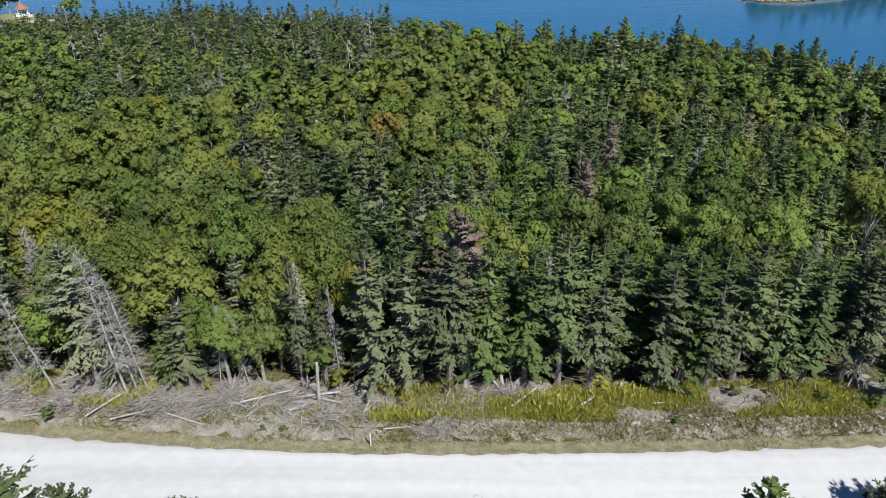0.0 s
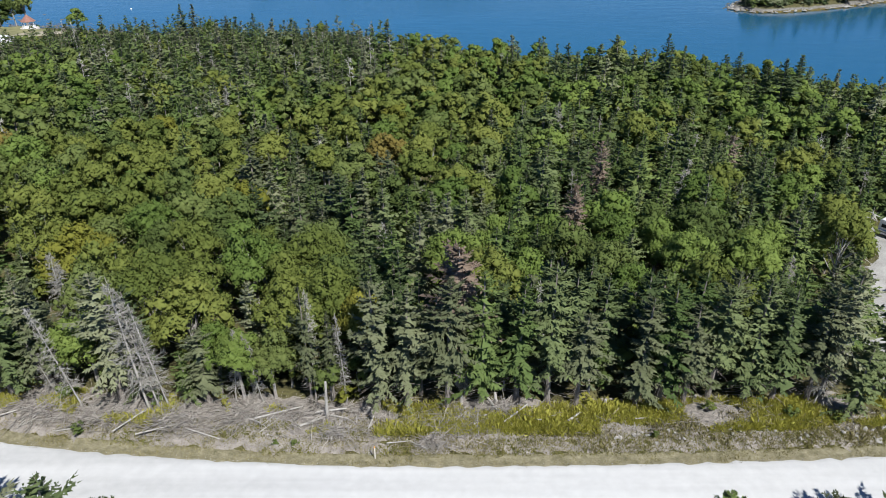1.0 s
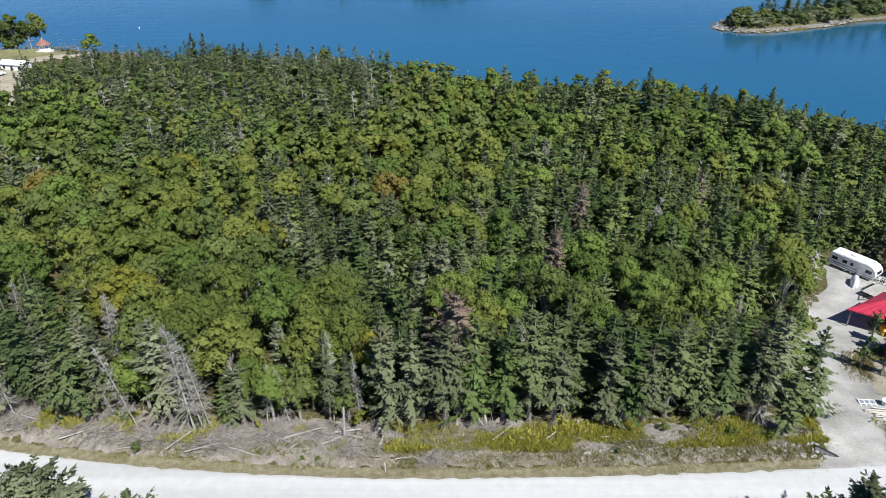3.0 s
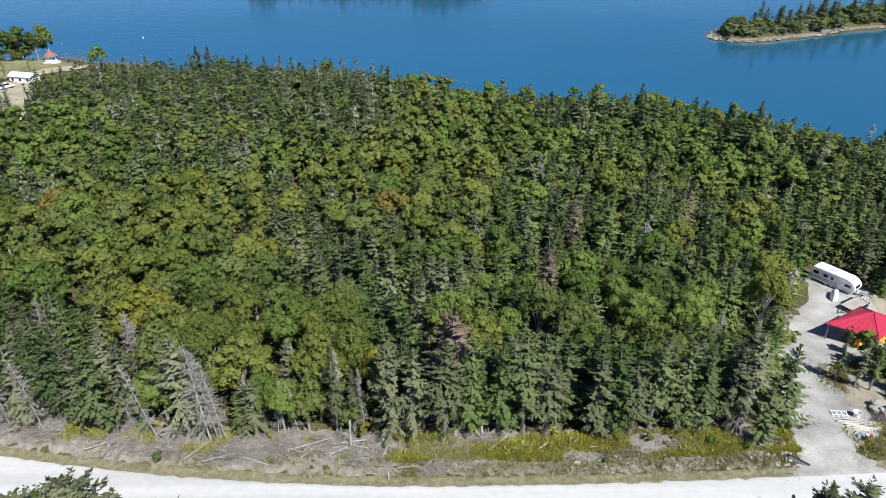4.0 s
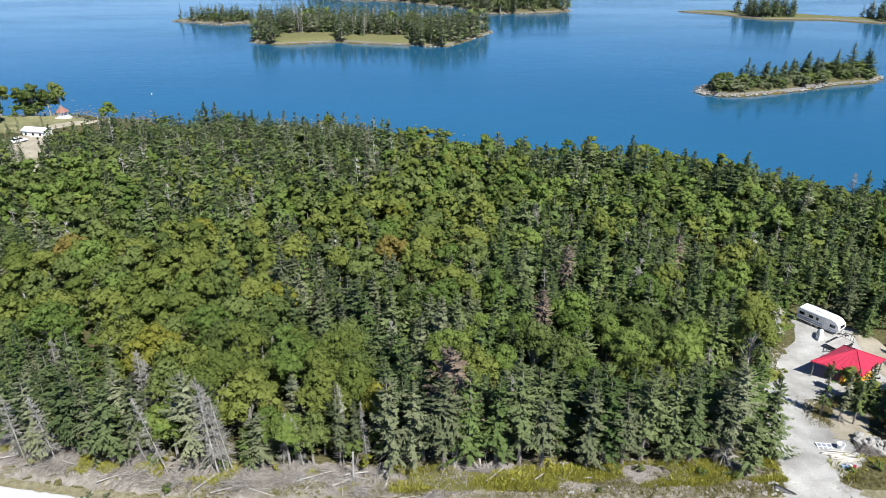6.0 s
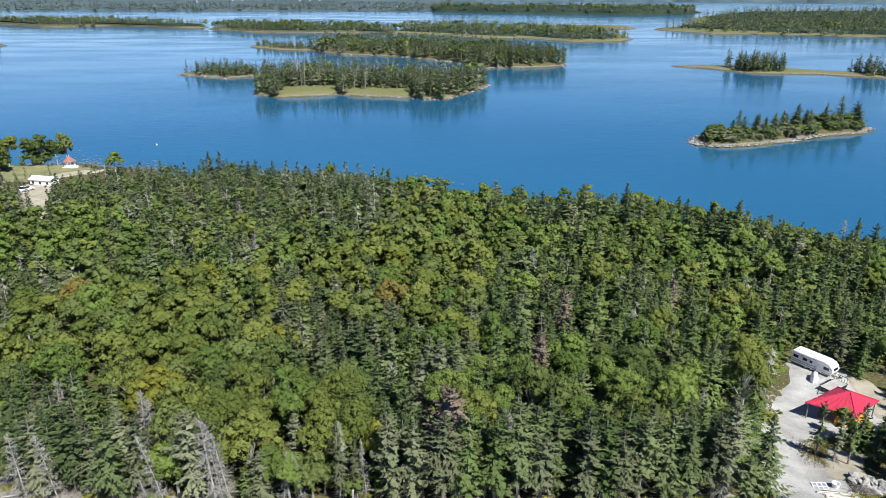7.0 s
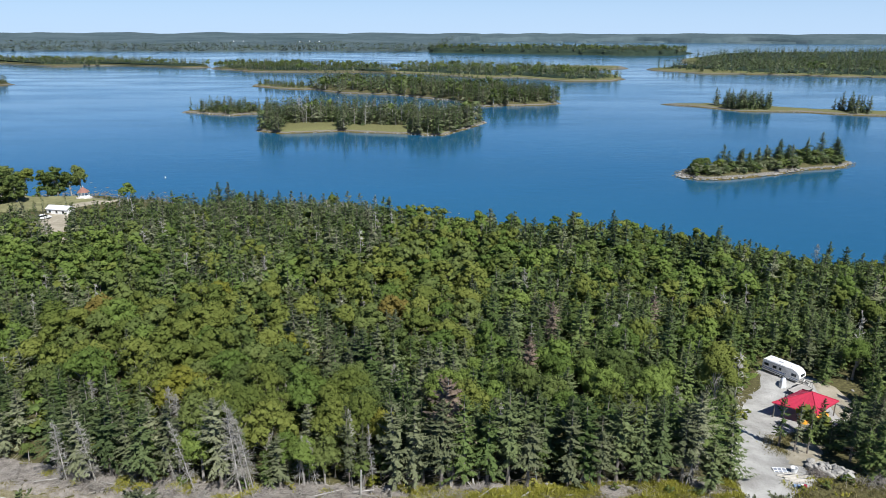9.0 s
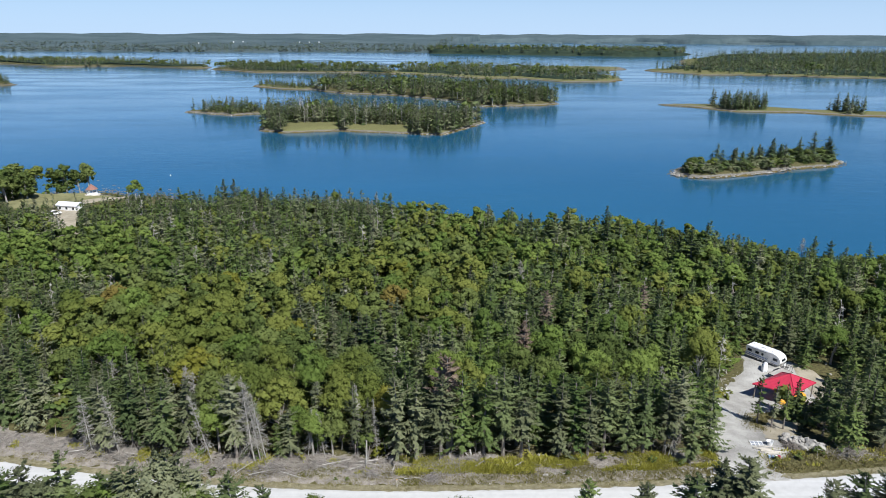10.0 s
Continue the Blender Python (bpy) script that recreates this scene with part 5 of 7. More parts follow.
# the small island near the point, tree by tree
for k, (x, y, h, kind, sp, leaf) in enumerate([
        (112, 262, 4.2, "maple_mid", 1.60, M_SHRUB), (115, 264, 6.8, "maple_mid", 1.30, M_SHRUB), (119, 267, 6.2, "maple_mid", 1.45, M_SHRUB), (124, 266, 6.0, "maple_mid", 1.30, M_MAPLE), (127, 269, 11.5, "spruce_mid", 1.45, M_SPRUCE),
        (131, 271, 6.0, "spruce_mid", 1.74, M_SPRUCE), (135, 270, 8.4, "spruce_mid", 1.74, M_SPRUCE), (138, 274, 9.0, "spruce_mid", 1.45, M_SPRUCE), (141, 273, 7.4, "spruce_mid", 1.89, M_FIR), (146, 277, 8.4, "spruce_mid", 1.74, M_SPRUCE),
        (150, 277, 9.2, "spruce_mid", 1.74, M_SPRUCE), (153, 281, 8.0, "spruce_mid", 1.89, M_SPRUCE), (157, 281, 11.4, "spruce_mid", 1.74, M_SPRUCE), (160, 284, 11.6, "spruce_mid", 1.74, M_SPRUCE), (163, 284, 9.0, "spruce_mid", 1.74, M_FIR),
        (167, 287, 8.6, "spruce_mid", 1.59, M_SPRUCE_GREY), (170, 289, 6.5, "maple_mid", 1.30, M_SHRUB), (174, 289, 7.0, "maple_mid", 1.30, M_SHRUB), (176, 291, 11.2, "spruce_mid", 1.30, M_SPRUCE), (180, 291, 6.0, "maple_mid", 1.45, M_SHRUB),
        (183, 292, 13.6, "spruce_mid", 1.59, M_SPRUCE), (186, 293, 6.2, "maple_mid", 1.45, M_SHRUB), (189, 295, 6.0, "maple_mid", 1.30, M_SHRUB), (192, 294, 9.8, "spruce_mid", 1.89, M_SPRUCE)]):
    sp_tree = kind.startswith("spruce")
    plant("spruce_tree" if sp_tree else "bush", "spruce" if sp_tree else "maple_mid", k, x, y, h, M_BARK, leaf, "dark spruce on a small rocky island" if sp_tree else "rounded green shrub on a small rocky island", "spruce" if sp_tree else "bush", "trees on the small island", spread=sp, base=WATER + 1.5)

for k in range(150):
    t = RNG.uniform(0.02, 0.98)
    x = 108.5 + 86 * t
    y = float(np.interp(x, [105, 112, 122, 134, 150, 168, 189, 200], [262, 254, 255, 259, 265, 276, 282, 293])) + 2.4 + 11.0 * RNG.uniform(0, 1) ** 1.3
    plant("bush", "bush", k, x, y, RNG.uniform(2.6, 5.4), M_BARK, (M_SHRUB, M_SPRUCE, M_SPRUCE_GREY)[k % 3], "low green shrub on a small rocky island", "bush", "trees on the small island", spread=1.7, base=WATER + 1.3)

for k in range(14):
    x = 124 + 72 * (k + RNG.uniform(0, 1)) / 14
    y = float(np.interp(x, [105, 134, 168, 200], [266, 268, 284, 296])) + RNG.uniform(-1.5, 7)
    plant("spruce_tree", "spruce_mid", k, x, y, RNG.uniform(6.0, 10.5), M_BARK, (M_SPRUCE, M_SPRUCE, M_SPRUCE_GREY)[k % 3], "dark spruce on a small rocky island", "spruce", "trees on the small island", spread=RNG.uniform(1.4, 2.0), base=WATER + 1.4)

# far woods on the mainland
items = []
g = np.random.default_rng(71)
for k in range(3000):
    b = g.uniform(-37, 1.9)
    front = float(np.interp(b, FAR_B, FAR_R))
    d = front + 12 + 900 * g.uniform(0, 1) ** 1.6
    x, y = d * math.sin(radians(b)), d * math.cos(radians(b))
    u, v = g.uniform(0, 1, 2)
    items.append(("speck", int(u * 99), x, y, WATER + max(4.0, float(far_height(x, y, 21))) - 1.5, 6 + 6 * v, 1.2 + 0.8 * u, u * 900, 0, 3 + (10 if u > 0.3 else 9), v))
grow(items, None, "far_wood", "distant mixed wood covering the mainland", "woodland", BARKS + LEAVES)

# ---- the yard ----
def thing(name, at, rz, label, category, group="", tilt=0.0):
    e = new(name)
    e.empty_display_size = 0.4
    e.matrix_basis = pose(at[0], at[1], at[2], tilt, 0, rz)
    return tagged(e, label, category, group)


def gz(x, y, lift=0.10):
    return float(ground(x, y)) + lift


def prism(profile, y0, y1, bevel=0.0):
    """A closed outline in x, z drawn out along y."""
    bm = bmesh.new()
    a = [bm.verts.new((x, y0, z)) for x, z in profile]
    b = [bm.verts.new((x, y1, z)) for x, z in profile]
    n = len(profile)
    bm.faces.new(a)
    bm.faces.new(b[::-1])
    for i in range(n):
        bm.faces.new((a[i], b[i], b[(i + 1) % n], a[(i + 1) % n]))
    bmesh.ops.recalc_face_normals(bm, faces=bm.faces)
    if bevel:
        bmesh.ops.bevel(bm, geom=bm.edges[:], offset=bevel, segments=2, affect="EDGES", profile=0.5)
    return bm


def wheel(parent, at, r=0.34, w=0.22, axis="y"):
    d = Vector((0, w / 2, 0)) if axis == "y" else Vector((w / 2, 0, 0))
    bm = rod(Vector(at) - d, Vector(at) + d, r, r, 20)
    bmesh.ops.bevel(bm, geom=[e for e in bm.edges if len(e.link_faces) == 2 and e.calc_face_angle() > 1], offset=0.04, segments=2, affect="EDGES")
    t = part("wheel", bm, M_DARK, parent)
    part("rim", rod(Vector(at) - d * 1.04, Vector(at) + d * 1.04, r * 0.55, r * 0.55, 16), M_STEEL, t)
    return t


def travel_trailer(x, y, rz):
    """White travel trailer, nose at +x: rounded nose, roof gear, windows, stripe, wheels, hitch."""
    e = thing("travel_trailer", (x, y, gz(x, y)), rz, "white travel trailer with dark windows and blue stripes", "camper")
    L, W = 6.5, 2.4
    prof = [(-L / 2, 0.55), (-L / 2 + 0.25, 0.48), (L / 2 - 0.5, 0.48), (L / 2 - 0.05, 0.95), (L / 2 + 0.1, 1.5), (L / 2 - 0.1, 2.2), (L / 2 - 0.6, 2.75), (L / 2 - 1.2, 2.95), (-L / 2 + 0.2, 2.95), (-L / 2, 2.75)]
    body = part("body", prism(prof, -W / 2, W / 2, 0.05), M_WHITE, e)
    part("roof", box(L - 1.7, W - 0.12, 0.05, (-0.3, 0, 2.985), 0, 0.015), M_TARP, e, "white rubber roof")
    part("air_conditioner", box(0.95, 0.7, 0.28, (-0.4, 0, 3.14), 0, 0.08), M_WHITE, e)
    for vx, vy in ((-2.4, 0.4), (1.4, -0.3), (2.1, 0.5)):
        part("roof_vent", box(0.42, 0.42, 0.14, (vx, vy, 3.07), 0, 0.03), M_TARP, e)
    part("awning", rod((-2.6, -W / 2 - 0.08, 2.72), (0.6, -W / 2 - 0.08, 2.72), 0.075, 0.075, 10), M_GREY, e, "rolled grey awning")
    for wx, ww, wz, wh in ((-1.05, 0.62, 1.95, 0.5), (-0.05, 0.34, 1.95, 0.5), (-2.5, 0.75, 1.95, 0.5), (2.35, 0.8, 1.8, 0.55)):
        fr = part("window", box(ww + 0.1, 0.03, wh + 0.1, (wx, -W / 2 - 0.012, wz), 0, 0.012), M_GREY, e)
        part("pane", box(ww, 0.03, wh, (wx, -W / 2 - 0.022, wz), 0, 0.01), M_GLASS, fr, "dark tinted pane")
        fr = part("window", box(ww + 0.1, 0.03, wh + 0.1, (wx, W / 2 + 0.012, wz), 0, 0.012), M_GREY, e)
        part("pane", box(ww, 0.03, wh, (wx, W / 2 + 0.022, wz), 0, 0.01), M_GLASS, fr, "dark tinted pane")
    fw = part("window", box(0.03, 1.3, 0.5, (L / 2 + 0.04, 0, 1.85), 0, 0.01, 0, -12), M_GLASS, e, "dark front window")
    d = part("door", box(0.68, 0.035, 1.85, (1.25, -W / 2 - 0.014, 1.52), 0, 0.012), M_WHITE, e)
    part("handle", box(0.05, 0.05, 0.16, (0.98, -W / 2 - 0.045, 1.45), 0, 0.01), M_BLACK, d)
    for k, (zz, hh, x0, x1) in enumerate(((1.28, 0.10, -3.2, 0.8), (1.10, 0.06, -2.6, 3.0), (0.78, 0.20, -3.4, 3.1))):
        part("stripe", box(x1 - x0, 0.012, hh, ((x0 + x1) / 2, -W / 2 - 0.008, zz), 0, 0.0, 0, 1.2 * k), M_BLUE if k != 2 else M_GREY, e)
    for k in range(4):
        part("marker_light", box(0.14, 0.04, 0.05, (L / 2 - 0.72, -0.9 + 0.6 * k, 2.86), 0, 0.01), M_ORANGE, e)
    for wx in (-0.75, 0.1):
        for sy in (-1, 1):
            wheel(e, (wx, sy * (W / 2 - 0.16), 0.34))
    for sy in (-1, 1):
        part("hitch_bar", box(1.5, 0.09, 0.12, (L / 2 + 0.45, sy * 0.3, 0.5), -sy * 22, 0.01), M_BLACK, e)
        part("gas_bottle", rod((L / 2 + 0.32, sy * 0.19, 0.58), (L / 2 + 0.32, sy * 0.19, 1.02), 0.15, 0.13, 14), M_WHITE, e)
    part("jack", rod((L / 2 + 0.95, 0, 0.0), (L / 2 + 0.95, 0, 0.85), 0.04, 0.04, 10), M_STEEL, e)
    part("step", box(0.6, 0.35, 0.05, (1.25, -W / 2 - 0.2, 0.38), 0, 0.01), M_BLACK, e)
    return e


travel_trailer(59.7, 76.0, -55).scale = (1.0, 0.92, 0.80)


def flatbed(x, y, rz):
    e = thing("utility_trailer", (x, y, gz(x, y)), rz, "flatbed utility trailer with weathered grey plank deck", "trailer")
    for k in range(9):
        part("plank", box(3.9, 0.205, 0.045, (0, -0.86 + 0.215 * k, 0.72), 0, 0.006), M_PLANK, e)
    for sy in (-1, 1):
        part("side_rail", box(4.0, 0.06, 0.14, (0, sy * 1.0, 0.69), 0, 0.008), M_BLACK, e)
        f = part("fender", box(1.6, 0.26, 0.05, (0.5, sy * 1.17, 0.73), 0, 0.015), M_BLACK, e)
        for wx in (0.1, 0.9):
            wheel(e, (wx, sy * 1.16, 0.33), 0.33, 0.2)
    for sx in (-1, 1):
        part("end_rail", box(0.06, 2.0, 0.14, (sx * 2.0, 0, 0.69), 0, 0.008), M_BLACK, e)
    for sy in (-1, 1):
        part("draw_bar", box(1.5, 0.08, 0.1, (-2.6, sy * 0.3, 0.6), sy * 24, 0.008), M_BLACK, e)
    part("coupler", box(0.3, 0.12, 0.12, (-3.3, 0, 0.6), 0, 0.02), M_STEEL, e)
    for k in range(5):
        part("gate_bar", box(0.04, 0.04, 0.9, (2.05, -0.8 + 0.4 * k, 1.15), 0, 0.0), M_BLACK, e)
    part("gate_bar", box(0.05, 1.9, 0.05, (2.05, 0, 1.6), 0, 0.0), M_BLACK, e)
    return e


flatbed(59.3, 69.6, 31)


def covered_heap(name, x, y, rz, sx, sy, sz, mat, label, category, seed, sags=0.25):
    """Something under a draped sheet: lumpy, pinched folds at the hem."""
    g = np.random.default_rng(seed)
    bm = bmesh.new()
    bmesh.ops.create_icosphere(bm, subdivisions=4, radius=1.0)
    ph = g.uniform(0, 6.28, 6)
    for v in bm.verts:
        a = math.atan2(v.co.y, v.co.x)
        t = max(0.0, v.co.z)
        fold = 1 + sags * (1 - t) * 0.5 * math.sin(9 * a + ph[0]) * 0.4 + 0.1 * math.sin(2 * a + ph[1]) + 0.06 * math.sin(5 * a + ph[2])
        box_r = 1.0 / max(abs(math.cos(a)), abs(math.sin(a))) ** 0.45
        rr = math.hypot(v.co.x, v.co.y) ** 0.6 * fold * box_r
        z = t ** 0.6 * (1 + 0.12 * math.sin(3 * v.co.x + ph[3]) + 0.1 * math.cos(4 * v.co.y + ph[4]))
        v.co = Vector((math.cos(a) * rr * sx / 2, math.sin(a) * rr * sy / 2, z * sz if v.co.z > 0 else -0.04))
    for f in bm.faces:
        f.smooth = True
    ob = part(name, bm, mat)
    ob.matrix_basis = pose(x, y, gz(x, y), 0, 0, rz)
    return tagged(ob, label, category)


covered_heap("covered_motorcycle", 57.9, 72.4, 60, 2.3, 1.15, 1.25, M_TARP, "machine under a white tarpaulin beside the camper", "covered machine", 3)


def shelter():
    """Open-sided shelter with a red pyramid roof on posts."""
    cx, cy = 56.0, 61.7
    zb = gz(cx, cy)
    e = thing("shelter", (cx, cy, zb), 0, "open shelter with a red metal pyramid roof on posts", "shelter")
    eave = -1.0 - zb
    corners = [Vector((-5.4, 0.0, eave)), Vector((-0.5, -3.8, eave)), Vector((5.0, 0.2, eave)), Vector((1.2, 3.9, eave))]
    apex = Vector((0.7, 0.3, eave + 1.55))
    mid = Vector((0, 0, eave + 0.1))
    for i in range(4):
        a, b = corners[i], corners[(i + 1) % 4]
        bm = bmesh.new()
        n = 12
        top, low = [], []
        for k in range(n + 1):
            p = a.lerp(b, k / n)
            sagp = p + (mid - p) * 0.035 * math.sin(math.pi * k / n)
            ridge = 0.035 if k % 2 else 0.0
            low.append(bm.verts.new(sagp + Vector((0, 0, ridge))))
        tip = bm.verts.new(apex)
        row = [bm.verts.new(v.co.lerp(apex, 0.5) + Vector((0, 0, -0.03))) for v in low]
        for k in range(n):
            bm.faces.new((low[k], low[k + 1], row[k + 1], row[k]))
            bm.faces.new((row[k], row[k + 1], tip))
        skirt = [bm.verts.new(v.co + Vector((0, 0, -0.16))) for v in low]
        for k in range(n):
            bm.faces.new((skirt[k], skirt[k + 1], low[k + 1], low[k]))
        bmesh.ops.recalc_face_normals(bm, faces=bm.faces)
        part("roof_panel", bm, M_RED, e)
        hip = rod(a + Vector((0, 0, 0.03)), apex + Vector((0, 0, 0.03)), 0.05, 0.05, 8)
        part("hip_cap", hip, M_RED, e)
        inward = a + (mid - a) * 0.1
        part("post", box(0.14, 0.14, eave + 0.1, (inward.x, inward.y, (eave + 0.1) / 2), 40, 0.01), M_BARK, e)
        part("beam", rod(a + (mid - a) * 0.08 + Vector((0, 0, -0.1)), b + (mid - b) * 0.08 + Vector((0, 0, -0.1)), 0.07, 0.07, 6), M_POST, e)
    return e


shelter()
covered_heap("tarp_bundle", 55.4, 60.2, 30, 3.2, 1.5, 1.25, M_ORANGE, "bundle under a yellow-orange tarpaulin in the shelter", "covered goods", 8, 0.4)
covered_heap("tarp_bundle", 58.0, 61.0, 20, 2.2, 1.3, 1.1, M_ORANGE, "bundle under a yellow-orange tarpaulin in the shelter", "covered goods", 9, 0.4)


def rock_mesh(seed, rough=0.28, sub=2):
    g = np.random.default_rng(seed)
    bm = bmesh.new()
    bmesh.ops.create_icosphere(bm, subdivisions=sub, radius=0.5)
    off = Vector(g.uniform(-50, 50, 3))
    sc = Vector(g.uniform(0.7, 1.25, 3))
    for v in bm.verts:
        d = 1 + rough * 2 * noise.noise(v.co * 2.2 + off)
        v.co = Vector((v.co.x * sc.x, v.co.y * sc.y, v.co.z * sc.z * 0.75)) * d
    for _ in range(3):
        n = Vector(g.normal(0, 1, 3)).normalized()
        for v in bm.verts:
            over = v.co.dot(n) - 0.36
            if over > 0:
                v.co -= n * over * 0.85
    me = bpy.data.meshes.new("rock")
    bm.to_mesh(me)
    bm.free()
    me.materials.append(M_ROCK)
    return me


ROCKS = [rock_mesh(40 + i, sub=1) for i in range(8)]


def boulder(x, y, size, z=None, name="boulder", label="pale grey granite boulder", group="boulders"):
    o = new(name, ROCKS[int(RNG.integers(0, 8))])
    o.matrix_basis = pose(x, y, (gz(x, y, 0.0) if z is None else z) + size * 0.2, *RNG.uniform(-25, 25, 2), RNG.uniform(0, 360)) @ Matrix.Diagonal((size, size, size, 1))
    return tagged(o, label, "boulder", group)


# heaped rocks at the edge of the trees
for k in range(58):
    u, v = RNG.uniform(0, 1), RNG.normal(0, 0.5)
    x, y = 47.2 + 3.6 * u + 0.6 * v, 44.8 - 3.2 * u + 0.9 * v
    boulder(x, y, RNG.uniform(0.5, 1.15), gz(x, y, 0) + max(0.0, 0.85 - 0.8 * abs(v)) * RNG.uniform(0.3, 1), label="pale grey granite boulder in a heap of rocks", group="rock heap")
# boulders along the yard's edges
for x, y, s in ((46.6, 63.6, 0.7), (47.2, 64.8, 0.55), (45.9, 62.4, 0.5), (48.5, 66.2, 0.6), (51.0, 69.2, 0.5), (64.5, 78.5, 0.7), (66.2, 77.4, 0.6), (67.8, 76.0, 0.75), (69.8, 74.2, 0.6), (68.6, 70.4, 0.5),
                (43.4, 58.4, 0.45), (54.2, 58.0, 0.8), (46.9, 55.2, 0.4), (48.0, 50.6, 0.4), (66.6, 79.6, 0.8), (70.4, 68.4, 0.5)):
    boulder(x, y, s)
for k in range(40):
    x = RNG.uniform(13, 34.5)
    boulder(x, road_far(x) + RNG.uniform(1.7, 3.0), RNG.uniform(0.16, 0.42), label="small pale rock on the roadside bank", group="bank rocks")
for k in range(26):
    x = RNG.uniform(32.3, 35.6)
    boulder(x, RNG.uniform(36.0, 39.8), RNG.uniform(0.2, 0.5), label="pale rock beside the driveway's mouth", group="bank rocks")

# culvert pipe under the driveway
bm = bmesh.new()
ring = [(math.cos(a), math.sin(a)) for a in np.linspace(0, 2 * math.pi, 20, endpoint=False)]
for r0, flip in ((0.42, False), (0.37, True)):
    vs = [[bm.verts.new((t * 0.2, r0 * (1 + 0.03 * (t % 2)) * c, r0 * (1 + 0.03 * (t % 2)) * s)) for c, s in ring] for t in range(16)]
    for i in range(15):
        for j in range(20):
            q = (vs[i][j], vs[i + 1][j], vs[i + 1][(j + 1) % 20], vs[i][(j + 1) % 20])
            bm.faces.new(q[::-1] if flip else q)
ob = tagged(part("culvert", bm, M_BLACK), "dark corrugated culvert pipe end in the ditch", "culvert")
ob.matrix_basis = pose(34.4, 37.2, gz(35, 37, -0.05), 0, 12, -28)

# stacked poles, window frame, tub and cans in front of the trees
for k in range(15):
    a = RNG.normal(-8, 9)
    x, y = 43.7 + RNG.normal(0, 0.35), 40.8 + 0.11 * k
    ln = RNG.uniform(1.6, 3.2)
    bm = rod((-ln / 2, 0, 0), (ln / 2, 0, 0), 0.06, 0.045, 8)
    o = tagged(part("pole", bm, M_LUMBER), "pale peeled wooden pole in a loose pile", "pole", "pole pile")
    o.matrix_basis = pose(x, y, gz(x, y, 0.12) + 0.05 * (k % 4), 0, RNG.normal(0, 2), a)
e = thing("window_sash", (42.9, 43.4, gz(42.9, 43.4)), -6, "white window sash lying on the gravel", "window", tilt=4)
for k in range(4):
    part("stile", box(0.09, 1.25, 0.06, (-0.78 + 0.52 * k, 0, 0.04), 0, 0.008), M_WHITE, e)
for k in range(3):
    part("rail", box(1.65, 0.09, 0.055, (0, -0.58 + 0.58 * k, 0.04), 0, 0.008), M_WHITE, e)
part("pane", box(1.55, 1.1, 0.012, (0, 0, 0.035)), M_GREY, e, "grey glass")
bm = bmesh.new()
for (r0, z0), (r1, z1) in zip([(0.0, 0.0), (0.5, 0.0), (0.62, 0.75), (0.66, 0.78), (0.58, 0.76), (0.46, 0.06)], [(0.5, 0.0), (0.62, 0.75), (0.66, 0.78), (0.58, 0.76), (0.46, 0.06), (0.0, 0.06)]):
    for i in range(24):
        a, b = 2 * math.pi * i / 24, 2 * math.pi * (i + 1) / 24
        pts = [(r0 * math.cos(a), r0 * math.sin(a), z0), (r0 * math.cos(b), r0 * math.sin(b), z0), (r1 * math.cos(b), r1 * math.sin(b), z1), (r1 * math.cos(a), r1 * math.sin(a), z1)]
        bm.faces.new([bm.verts.new(p) for p in pts])
bmesh.ops.remove_doubles(bm, verts=bm.verts, dist=1e-4)
o = tagged(part("tub", bm, M_WHITE), "white plastic tub standing on the gravel", "tub")
o.matrix_basis = pose(44.5, 43.2, gz(44.5, 43.2)) @ Matrix.Diagonal((0.68, 0.68, 0.75, 1))
for x, y, m, lab in ((42.9, 39.9, M_PALEBLUE, "pale blue plastic can in the grass"), (43.35, 39.8, M_PALEBLUE, "pale blue plastic can in the grass"), (43.8, 39.9, M_WHITE, "white plastic can in the grass"), (44.1, 39.8, M_RED, "red plastic can in the grass")):
    e = thing("jerry_can", (x, y, gz(x, y, 0.02)), RNG.uniform(-30, 30), lab, "can", "cans")
    e.scale = (0.85, 0.85, 0.8)
    part("body", box(0.42, 0.3, 0.5, (0, 0, 0.27), 0, 0.06), m, e)
    part("cap", rod((0.12, 0, 0.5), (0.12, 0, 0.6), 0.05, 0.05, 10), M_BLACK, e)
    part("handle", box(0.2, 0.05, 0.05, (-0.06, 0, 0.57), 0, 0.015), m, e)


# ---- the lawn at the shore ----
def patch(name, outline, rings, lift, mat, label, category):
    p = dense(outline, 64)
    c = p.mean(0)
    V = [np.column_stack([c + (p - c) * f]) for f in np.linspace(1, 0.02, rings)]
    P = np.concatenate(V)
    n = len(p)
    z = ground(P[:, 0], P[:, 1]) + lift
    z[:n] -= lift + 0.05
    a = np.arange(n)
    F = np.concatenate([np.stack([j * n + a, j * n + (a + 1) % n, (j + 1) * n + (a + 1) % n, (j + 1) * n + a], 1) for j in range(rings - 1)])
    return tagged(new(name, array_mesh(name, np.column_stack([P, z]), F, [mat], smooth=True)), label, category, kind="structure")


patch("lawn", LAWN, 14, 0.22, M_LAWN, "dry mown lawn above the shore", "lawn")
patch("track", TRACK, 8, 0.20, M_SAND, "bare sandy track to the lawn", "track")
patch("path", [(-126, 196), (-112, 209), (-108, 214), (-110, 206), (-118, 196), (-121, 192)], 6, 0.30, M_SAND, "sandy path beside the lawn", "path")


